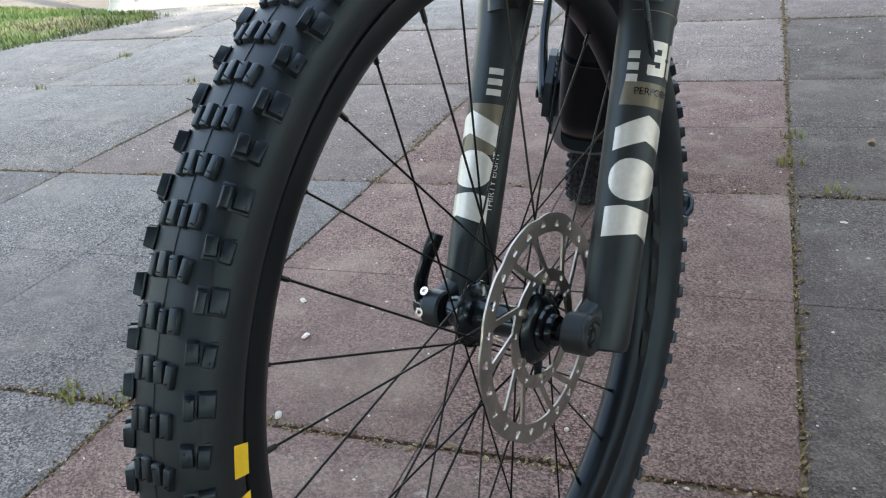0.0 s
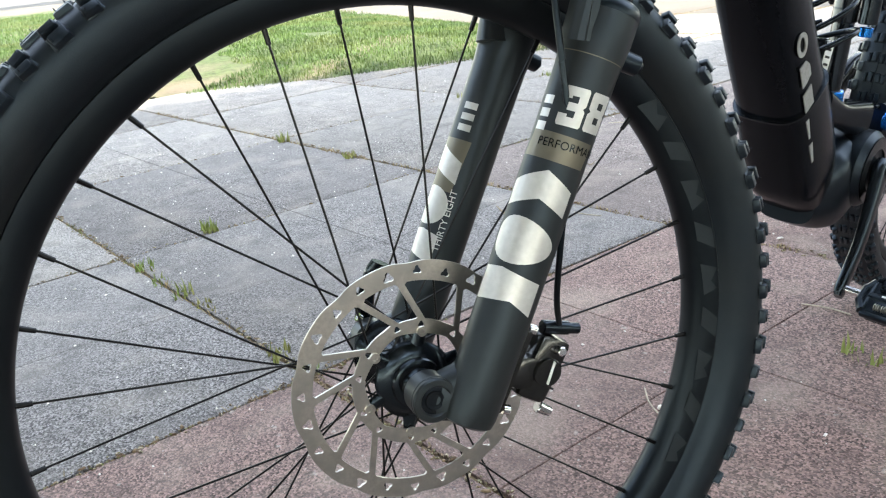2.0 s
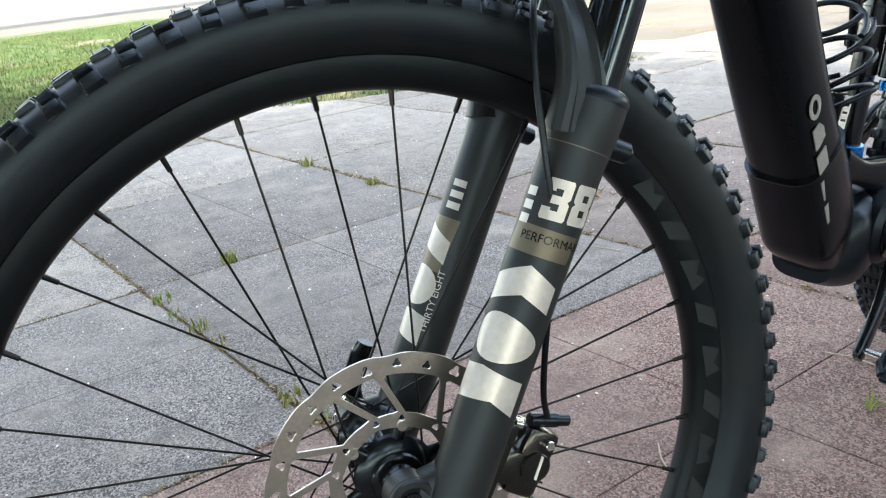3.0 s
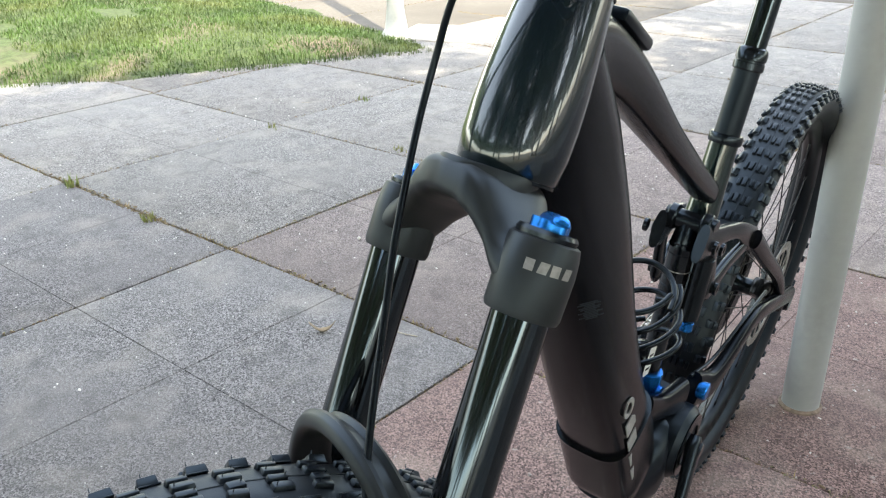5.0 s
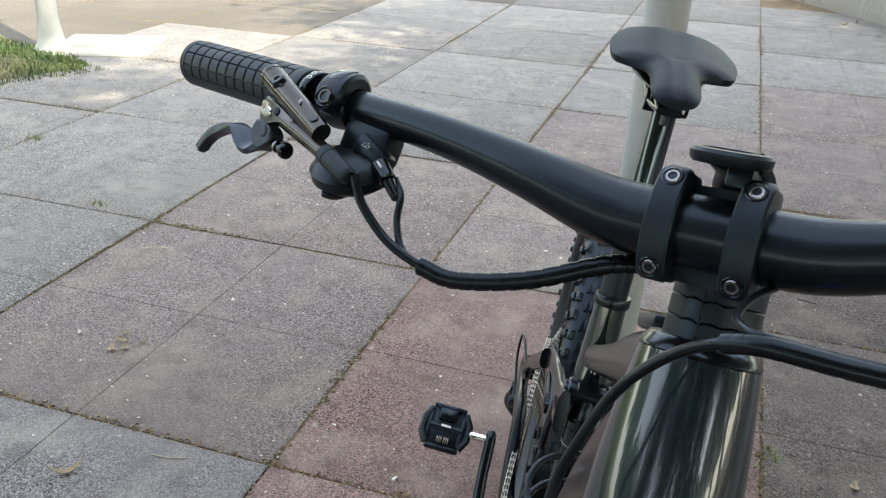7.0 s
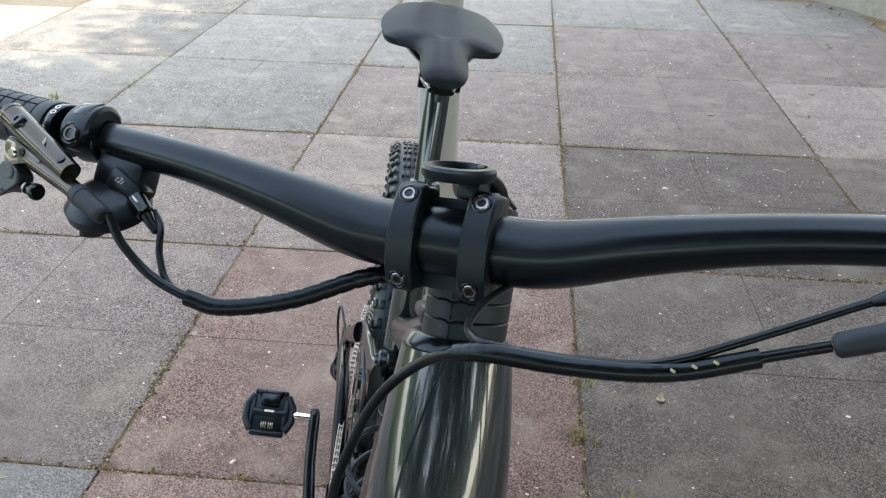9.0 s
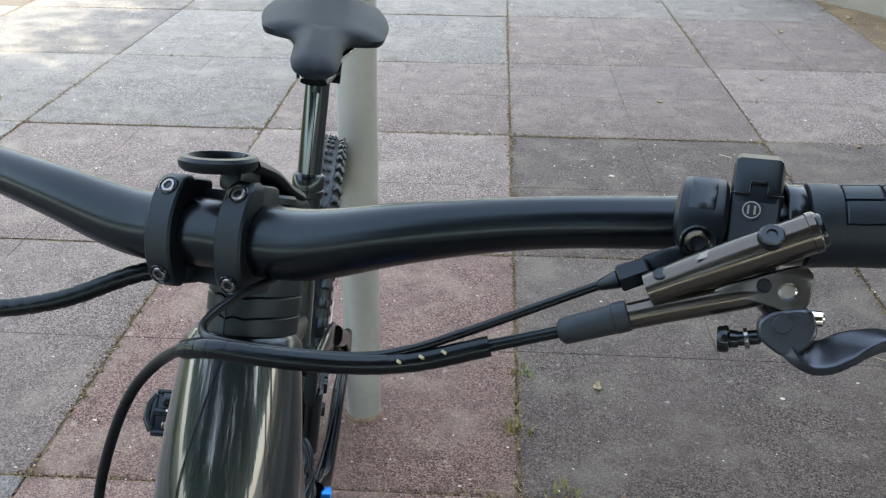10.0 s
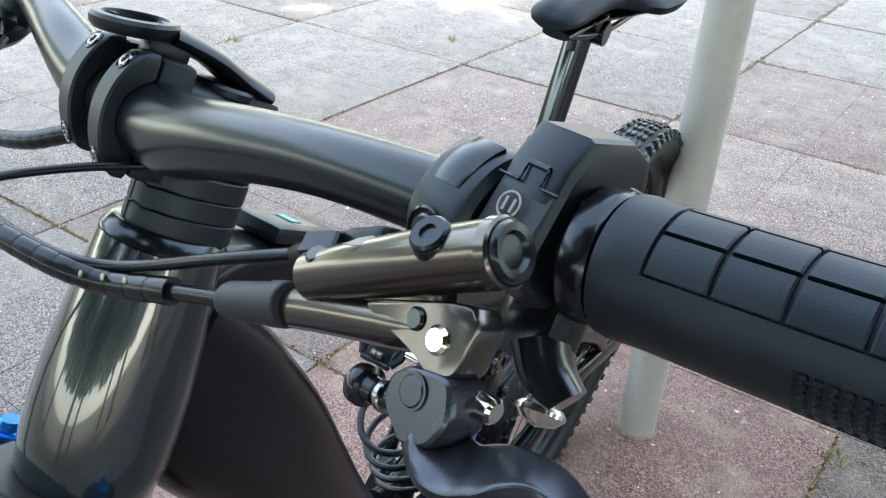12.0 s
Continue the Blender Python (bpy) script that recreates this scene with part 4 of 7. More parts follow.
def crown_geo():
    geos = []
    for x in LEGS.values():
        prof = [(0.0194, CROWN_B), (0.0235, CROWN_B), (0.0246, CROWN_B + 0.003), (0.0250, CROWN_B + 0.03), (0.0240, CROWN_T - 0.008), (0.0225, CROWN_T - 0.001), (0.0205, CROWN_T), (0.0, CROWN_T)]
        geos.append(moved(lathe(prof, 40), pose(x, LEG_Y, 0)))
    rings = []
    for x in np.linspace(-0.0735, 0.0735, 37):
        u = min(1.0, abs(x - 0.005 * (1 - abs(x) / 0.0735)) / 0.0735)
        top = np.interp(u, [0, 0.30, 0.46, 0.60, 0.78, 1.0], [0.6052, 0.6050, 0.6005, 0.5885, 0.5735, 0.5650])
        bot = np.interp(u, [0, 0.22, 0.42, 0.62, 0.80, 1.0], [0.5780, 0.5765, 0.5690, 0.5550, 0.5375, 0.5270])
        hy = np.interp(u, [0, 0.35, 0.5, 0.64, 0.8, 1.0], [0.0352, 0.0344, 0.0312, 0.0268, 0.0242, 0.0238])
        yc = 0.0275 + (LEG_Y - 0.0275) * u
        k = np.interp(u, [0, 0.30, 0.55, 0.8, 1], [0.42, 0.46, 0.72, 0.85, 0.85])
        rings.append([(x, yc + hy * math.copysign(abs(math.cos(a)) ** k, math.cos(a)), (top + bot) / 2 + (top - bot) / 2 * math.copysign(abs(math.sin(a)) ** k, math.sin(a))) for a in np.linspace(0, 2 * math.pi, 36, endpoint=False)])
    geos.append(loft(rings))
    geos.append(moved(lathe([(0.0, 0.578), (0.0310, 0.582), (0.0342, 0.590), (0.0348, 0.6030), (0.0340, 0.6050), (0.0, 0.6050)], 44), pose(0.0062, 0.0290, 0)))
    return joined(*geos)


crown = bp("fork_crown", crown_geo(), M_FORK, bike, "satin charcoal fork crown", CROWN)
for sd, x in LEGS.items():
    big = sd == "left"
    ring = moved(lathe([(0.0, CROWN_T), (0.0195, CROWN_T), (0.0200, CROWN_T + 0.003), (0.0185, CROWN_T + 0.0055), (0.0, CROWN_T + 0.0055)], 36), pose(x, LEG_Y, 0))
    bp("top_cap", ring, M_BLACK, crown, "black top cap", CROWN)
    n = 36
    prof = [((0.0120 + 0.0008 * math.cos(6 * a)) * math.cos(a), (0.0120 + 0.0008 * math.cos(6 * a)) * math.sin(a)) for a in np.linspace(0, 2 * math.pi, n, endpoint=False)]
    k0 = moved(filled([prof], 0.0060), pose(x, LEG_Y, CROWN_T + 0.0085))
    bp("damper_knob", joined(k0, moved(rbox((0.034 if big else 0.022, 0.013, 0.0065), (0.005 if big else 0.0, 0, 0), 0.003, seg=3, taper=(0.8, 0.7)), pose(x, LEG_Y, CROWN_T + (0.0130 if big else 0.0105), 0, 0, -25 if big else 30))), M_BLUE, crown, "bright blue anodised dial", CROWN)
    if not big:
        bp("dial_top", moved(cyl((0, 0, 0), (0, 0, 0.006), 0.008, 0.007, 18), pose(x, LEG_Y, CROWN_T + 0.0115)), M_BLUE, crown, "blue dial centre", CROWN)


# prints on the legs
def leg_print(loops_list, sd, turn, z, material, label="", name="leg_print", lift=0.0004):
    geos = [wrapped(moved(filled(lp, 0, 0.004), pose(0, z, 0)), leg_r, lift) for lp in loops_list]
    bp(name, moved(joined(*geos), pose(LEGS[sd], LEG_Y, 0, 0, 0, turn)), material, fork[sd], label, FORK)


def leg_words(text, size, sd, turn, z, rot, material, x=0.0, lift=0.0007, bold=0.0):
    g = moved(lettering(text, size, bold), pose(x, z, 0, 0, 0, rot))
    bp("leg_lettering", moved(wrapped(g, leg_r, lift), pose(LEGS[sd], LEG_Y, 0, 0, 0, turn)), material, fork[sd], "", FORK)


def block_marks(z0, mirror=1):
    """Heavy plain shapes standing one above another: a notched block, a blunt oval and a chevron."""
    f = mirror
    a = [[(f * x, z0 + z) for x, z in ((-0.026, -0.002), (-0.026, 0.024), (-0.008, 0.027), (0.026, 0.022), (0.026, -0.004), (0.006, 0.004))]]
    oval = [[(f * (0.0262 * math.cos(t)), z0 + 0.049 + 0.0175 * math.sin(t) * (1 - 0.25 * math.cos(t))) for t in np.linspace(0, 2 * math.pi, 30, endpoint=False)]]
    c = [[(f * x, z0 + z) for x, z in ((-0.026, 0.072), (-0.026, 0.092), (0.002, 0.105), (0.026, 0.094), (0.026, 0.074), (0.002, 0.083))]]
    return [a, oval, c]


leg_print(block_marks(0.086), "left", 50, 0.0, M_SILVER, "heavy silver marks", "leg_mark")
leg_print(block_marks(0.086, -1), "right", -8, 0.0, M_SILVER, "heavy silver marks", "leg_mark")
# the big "38" in heavy block figures
THREE = [[(0.06, 0), (0.94, 0), (1, 0.06), (1, 0.43), (0.90, 0.5), (1, 0.57), (1, 0.94), (0.94, 1), (0.06, 1), (0, 0.94), (0, 0.70), (0.36, 0.70), (0.36, 0.77), (0.64, 0.77), (0.64, 0.60), (0.28, 0.60), (0.28, 0.40), (0.64, 0.40), (0.64, 0.23), (0.36, 0.23), (0.36, 0.30), (0, 0.30), (0, 0.06)]]
EIGHT = [[(0.06, 0), (0.94, 0), (1, 0.06), (1, 0.43), (0.90, 0.5), (1, 0.57), (1, 0.94), (0.94, 1), (0.06, 1), (0, 0.94), (0, 0.57), (0.10, 0.5), (0, 0.43), (0, 0.06)],
         [(0.36, 0.23), (0.64, 0.23), (0.64, 0.40), (0.36, 0.40)], [(0.36, 0.60), (0.64, 0.60), (0.64, 0.77), (0.36, 0.77)]]
for figure, x0 in ((THREE, -0.0200), (EIGHT, 0.0012)):
    leg_print([[[(x0 + 0.0188 * u, 0.2255 + 0.0295 * v + 0.05 * (x0 + 0.0188 * u)) for u, v in lp] for lp in figure]], "left", 84, 0.0, M_SILVER, "", "leg_figure", 0.0006)
for k in range(3):
    leg_print([[bar_poly(-0.005, 0.218 + k * 0.010, 0.005, 0.2245 + k * 0.010)]], "left", 8, 0.0, M_SILVER, "", "leg_bar")
    leg_print([[bar_poly(-0.007, 0.206 + k * 0.010, 0.007, 0.212 + k * 0.010)]], "right", 32, 0.0, M_SILVER, "", "leg_bar")
leg_print([[bar_poly(-0.028, 0.1980, 0.026, 0.2185, 0.003)]], "left", 55, 0.0, M_BRONZE, "dim bronze panel", "leg_panel", 0.0003)
leg_words("PERFORMANCE", 0.0088, "left", 88, 0.2110, 2, M_GLOSSB)
leg_print([[bar_poly(-0.022, 0.150, 0.012, 0.198, 0.004)]], "right", 22, 0.0, M_BRONZE, "dim bronze panel", "leg_panel", 0.0003)
leg_words("THIRTY EIGHT", 0.0088, "right", 59, 0.125, 90, M_WHITE)
leg_print([[bar_poly(-0.030, 0.2790, 0.030, 0.2798)]], "left", 60, 0.0, M_BRONZE, "", "leg_line")
for k in range(4):
    bp("socket_mark", moved(wrapped(filled([bar_poly(-0.0032, -0.0035, 0.0028, 0.0035, 0.001 * (k % 2))], 0, 0.003), 0.0250, 0.0004), pose(LEGS["left"], LEG_Y, 0.558, 0, 0, 36 + 19 * k)), M_DECALP, crown, "pale worn mark", CROWN)

# --- front caliper behind the left leg
cal = bp("brake_caliper", joined(rbox((0.034, 0.030, 0.058), (0.0490, 0.098, 0.036), 0.006, (-8, 0, 0)), rbox((0.020, 0.022, 0.030), (0.057, 0.082, 0.030), 0.005),
                                 rbox((0.016, 0.020, 0.074), (0.060, 0.064, 0.030), 0.004, (-4, 0, 0)), cyl((0.060, 0.100, 0.035), (0.069, 0.100, 0.035), 0.0125, None, 24)), M_GREYAL, bike, "grey disc brake caliper")
bp("banjo_bolt", joined(cyl((0.060, 0.085, 0.070), (0.060, 0.110, 0.074), 0.006, None, 14), cyl((0.060, 0.108, 0.0735), (0.060, 0.120, 0.0755), 0.0048, None, 12)), M_BLACK, cal)
for z in (-0.004, 0.066):
    bp("caliper_bolt", moved(socket_bolt(0.0045, 0.006), pose(0.061, 0.073, z, -90, 0, 0)), M_CHROME, cal, "steel bolt")
bp("bleed_screw", cyl((0.056, 0.108, 0.002), (0.056, 0.122, -0.001), 0.0055, 0.0045, 14), M_CHROME, cal)
bp("side_pin", cyl((0.066, 0.104, 0.055), (0.073, 0.104, 0.056), 0.004, None, 12), M_CHROME, cal)
for k in range(4):
    bp("cooling_fin", rbox((0.024, 0.010, 0.0016), (0.047, 0.112, 0.020 + k * 0.0065), 0.0004, (-8, 0, 0), 1), M_BLACK, cal)
bp("caliper_mark", moved(filled([bar_poly(-0.010, -0.0012, 0.010, 0.0012, 0.0008)], 0.0004), pose(0.0694, 0.102, 0.036, 0, 90, 0)), M_WHITE, cal, "small white mark")

# --- hoses and cables at the front
RUN = [(0.150, -0.0300, 0.7555), (0.124, -0.0365, 0.7460), (0.103, -0.0470, 0.7425), (0.075, -0.0570, 0.7412), (0.046, -0.0605, 0.7408), (0.030, -0.0570, 0.7375)]
front_hose = bp("front_brake_hose", hose([(0.176, -0.0268, 0.7650)] + RUN + [(0.012, -0.0460, 0.7285), (-0.004, -0.0385, 0.7145), (-0.016, -0.0315, 0.6980), (-0.025, -0.0260, 0.6780), (-0.034, -0.0180, 0.6540), (-0.0355, -0.015, 0.628), (-0.031, -0.015, 0.600), (-0.022, -0.015, 0.561), (-0.013, -0.015, 0.527), (0.004, -0.016, 0.485), (0.022, -0.018, 0.444), (0.040, -0.020, 0.407), (0.057, -0.021, 0.380), (0.0735, -0.0225, 0.357), (0.084, -0.010, 0.315), (0.091, 0.010, 0.270), (0.095, 0.036, 0.215), (0.092, 0.055, 0.150), (0.078, 0.078, 0.100), (0.062, 0.100, 0.074)], 0.00255, 130, 12), M_HOSE, bike, "black brake hose looping before the head tube")


def sleeve(pts, r, n, turns, parent, label, lap=(1.13, 1.10, 0.84)):
    """A spiral sleeve: one lapped turn after another."""
    path = spline(pts, n)
    for k in range(turns):
        a, b = int(k * (n - 1) / turns), int((k + 1) * (n - 1) / turns) + 1
        bp("sleeve_band", tube(path[a:min(b + 1, n)], [r * k_ for k_ in lap], 14), M_HOSE, parent, label)


sleeve(RUN, 0.0042, 97, 16, front_hose, "lapped black cable sleeve", (1.02, 1.02, 0.97))
for k in range(3):
    p = Vector((0.134 - 0.008 * k, -0.0380 - 0.0032 * k, 0.7513 - 0.0028 * k))
    bp("hose_mark", rbox((0.0026, 0.0010, 0.0013), p + Vector((0, 0.0006, -0.0002)), 0.0003, (-20, 18, -18), 1), M_KHAKI, front_hose)
bp("remote_cable", hose([(0.200, -0.022, 0.790), (0.187, -0.0225, 0.784), (0.164, -0.0285, 0.772), (0.139, -0.0320, 0.759), (0.120, -0.0380, 0.7500), (0.103, -0.0465, 0.7455), (0.075, -0.0565, 0.7440), (0.048, -0.0590, 0.7438), (0.036, -0.0540, 0.7450), (0.029, -0.0400, 0.7490), (0.028, -0.0150, 0.7570), (0.032, 0.012, 0.7650)], 0.0019, 70), M_HOSE, bike, "thin black control cable")
bp("cable_plug", joined(cyl((0.1955, -0.0222, 0.7882), (0.2060, -0.0205, 0.7935), 0.0058, 0.0054, 6), rbox((0.016, 0.009, 0.009), (0.211, -0.017, 0.797), 0.002, (0, -25, 0)), cyl((0.1960, -0.0222, 0.7884), (0.1880, -0.0226, 0.7845), 0.0036, 0.0022, 12)), M_PLAST, bike, "black hexagonal cable plug")
rear_hose = bp("rear_hose", hose([(-0.189, -0.020, 0.768), (-0.178, -0.018, 0.752), (-0.155, -0.012, 0.735), (-0.119, -0.006, 0.728), (-0.082, 0.000, 0.738), (-0.048, 0.010, 0.755), (-0.020, 0.028, 0.763)], 0.0026, 60), M_HOSE, bike, "black rear brake hose")
sleeve([(-0.140, -0.009, 0.730), (-0.119, -0.006, 0.728), (-0.082, 0.000, 0.738), (-0.048, 0.010, 0.755), (-0.026, 0.024, 0.762)], 0.0046, 91, 18, rear_hose, "lapped black sleeve over two cables", (1.09, 1.06, 0.90))
bp("shift_cable", hose([(-0.178, 0.004, 0.772), (-0.168, -0.002, 0.764), (-0.163, -0.006, 0.748), (-0.150, -0.008, 0.733), (-0.119, -0.004, 0.729)], 0.0021, 40), M_HOSE, bike, "thin black shift cable")

# --- stem, spacers, bar
BAR = [(0, 0.010, 0.781), (0.035, 0.010, 0.781), (0.058, 0.0082, 0.7838), (0.095, 0.0048, 0.7930), (0.135, 0.004, 0.8016), (0.170, 0.004, 0.8074), (0.210, 0.0062, 0.8121), (0.260, 0.011, 0.8172), (0.330, 0.020, 0.8255), (0.398, 0.0290, 0.8325)]
BAR_R = [0.0175, 0.0175, 0.0166, 0.0141, 0.0121, 0.0112, 0.0111, 0.0111, 0.0111, 0.0111]
half_path, half_r = spline(BAR, 60), spline([(r,) for r in BAR_R], 60)[:, 0]
SH = -0.002


def off_side(p):
    """The right half sweeps back a little more and hangs a little lower."""
    e = max(0.0, -p.x - 0.03)
    return Vector((p.x, p.y + 0.035 * e, p.z - 0.024 * e))


def bar_at(x):
    """The bar's centre at a distance x out from the stem."""
    q = np.array([np.interp(abs(x), half_path[:, 0], half_path[:, k]) for k in range(3)])
    return off_side(Vector((math.copysign(q[0], x) + SH, q[1], q[2])))


full = [off_side(Vector((-p[0] + SH, p[1], p[2]))) for p in reversed(half_path[1:])] + [Vector((p[0] + SH, p[1], p[2])) for p in half_path]
bar = bp("handlebar", tube(full, list(reversed(half_r[1:])) + list(half_r), 36), M_BAR, bike, "satin black riser handlebar")
bp("bar_mark", moved(wrapped(filled([bar_poly(-0.001, -0.004, 0.001, 0.004)], 0, 0.002), 0.0174, 0.0003), pose(0.046, 0.010, 0.7790, 0, 0, 0) @ pose(0, 0, 0, 0, 90, 0) @ pose(0, 0, 0, 0, 0, 80)), M_DECALG, bar)


def clamp_band(x0, x1):
    """One strap of the face plate: bowed round the bar with flat eared ends."""
    xm, w = (x0 + x1) / 2 + SH, (x1 - x0) / 2
    rings = []
    for z in np.linspace(-0.0272, 0.0272, 29):
        az = abs(z)
        front = math.sqrt(0.040 ** 2 - z * z) - 0.0164
        back = math.sqrt(0.0177 ** 2 - z * z) if az < 0.0165 else 0.0064
        e = 0.0011
        ww = w
        if az > 0.0238:
            q = (az - 0.0238) / 0.0034
            ww, front = w * (1 - 0.30 * q * q), front - 0.0020 * q * q
        rings.append([(xm + x, 0.010 - r, 0.781 + z) for r, x in ((back, -ww), (front - e, -ww), (front, -ww + e), (front, ww - e), (front - e, ww), (back, ww))])
    return loft(rings)


def stem_body():
    rings = []
    for t in np.linspace(0, 1, 9):
        y = 0.011 + t * 0.057
        hx = 0.0245 - 0.002 * math.sin(t * 3.14)
        hz = 0.0235 - 0.003 * t
        k = 0.45
        if t == 1:
            hx, hz = hx * 0.82, hz * 0.85
        rings.append([(SH + hx * math.copysign(abs(math.cos(a)) ** k, math.cos(a)), y, 0.7795 + hz * math.copysign(abs(math.sin(a)) ** k, math.sin(a)) - 0.002 * t) for a in np.linspace(0, 2 * math.pi, 28, endpoint=False)])
    cheeks = [rbox((0.0126, 0.017, 0.0530), (SH + s * 0.019, 0.0135, 0.781), 0.003) for s in (1, -1)]
    return joined(loft(rings), *cheeks)


stem = bp("stem", stem_body(), M_STEM, bike, "short matt black stem")
for x0, x1 in ((-0.0260, -0.0120), (0.0120, 0.0260)):
    st = bp("face_plate", clamp_band(x0, x1), M_STEM, stem, "matt black clamp strap")
    for z in (0.802, 0.7595):
        up = 1 if z > 0.781 else -1
        bm_ = along((0, -0.88, up * 0.47), ((x0 + x1) / 2 + SH, -0.0074, z))
        bp("bolt_seat", moved(lathe([(0.0, -0.004), (0.0050, -0.004), (0.0051, 0.0005), (0.0046, 0.0008), (0.0041, 0.0003), (0.0, 0.0002)], 24), bm_), M_GLOSSB, stem)
        bp("stem_bolt", moved(lathe([(0.0020, -0.002), (0.0035, -0.002), (0.0036, 0.0005), (0.0032, 0.0010), (0.0022, 0.0010), (0.0020, 0.0006)], 28, True), bm_), M_BOLT, stem, "dark steel socket bolt")
        # black disc stands in for the shade down in the hex socket
        bp("bolt_socket", moved(filled([circle(0.0026, 6)], 0.0004), bm_), M_GLOSSB, stem)
# black block stands in for the shadow between clamp and stem
bp("clamp_shadow_gap", rbox((0.046, 0.006, 0.030), (SH, 0.0265, 0.781), 0.001), M_BLACK, stem)
# the mount for a computer over the stem
mount = bp("device_mount", joined(moved(lathe([(0.0125, 0.0), (0.0168, 0.0), (0.0184, 0.0018), (0.0188, 0.0050), (0.0176, 0.0066), (0.0140, 0.0070), (0.0130, 0.0056), (0.0130, 0.0030), (0.0125, 0.0025)], 48, True), pose(0.001, -0.001, 0.8125, 11, 0, 0)),
                                  moved(filled([circle(0.0132, 32)], 0.002), pose(0.001, -0.001, 0.8145, 11, 0, 0)), rbox((0.013, 0.020, 0.012), (0.0055, 0.012, 0.8090), 0.003),
                                  tube(spline([(0.001, 0.012, 0.8165), (0.001, 0.032, 0.8135), (-0.002, 0.050, 0.8075), (-0.002, 0.066, 0.8030)], 14), [0.015, 0.0145, 0.016, 0.0170], 16, flat=(1.0, 0.34), up=(0, 0.2, 1))), M_PLAST, bike, "black plastic ring mount for a cycle computer")
for a in (40, 220):
    bp("mount_tab", rbox((0.010, 0.0025, 0.0022), (0.001 + 0.0120 * math.cos(radians(a)), -0.001 + 0.0120 * math.sin(radians(a)), 0.8180 + 0.003 * math.sin(radians(a))), 0.0005, (11, 0, a + 90), 1), M_PLAST, mount)
bp("top_cap", joined(moved(lathe(disc_profile(0.0175, 0.006, 0.0015), 32), pose(0, 0.046, 0.7975)), rbox((0.036, 0.024, 0.010), (-0.002, 0.058, 0.7975), 0.003)), M_PLAST, stem)


def spacer(z0, z1, k):
    """One flat-backed spacer with a stepped parting line."""
    n = 44
    rings = []
    for z in (z0, z0 + 0.0006, z1 - 0.0006, z1):
        e = 0.0006 if z in (z0, z1) else 0
        ring = []
        for a in np.linspace(0, 2 * math.pi, n, endpoint=False):
            q = 0.62
            hx, hy = 0.0220 - e, 0.0252 - e
            front = math.sin(a) < 0
            kx = 1.0 if front else q
            dz = 0.0018 * math.exp(-((a - 4.71) / 0.10) ** 2) + 0.0012 * math.exp(-((a - 4.25) / 0.12) ** 2) + 0.0012 * math.exp(-((a - 5.17) / 0.12) ** 2)
            ring.append((0.0005 + hx * math.copysign(abs(math.cos(a)) ** kx, math.cos(a)), 0.045 + hy * math.copysign(abs(math.sin(a)) ** kx, math.sin(a)), z - dz))
        rings.append(ring)
    return loft(rings)


for k in range(3):
    sp = bp("headset_spacer", spacer(0.7300 + 0.0106 * k, 0.7300 + 0.0106 * (k + 1) - 0.0003, k), M_STEM, bike, "matt black headset spacer" if k < 2 else "matt black headset spacer under the stem")
    bp("spacer_seam", rbox((0.0009, 0.0008, 0.0095), (0.0005, 0.0197, 0.7350 + 0.0106 * k), 0.0002, (0, 0, 0), 1), M_GLOSSB, sp)


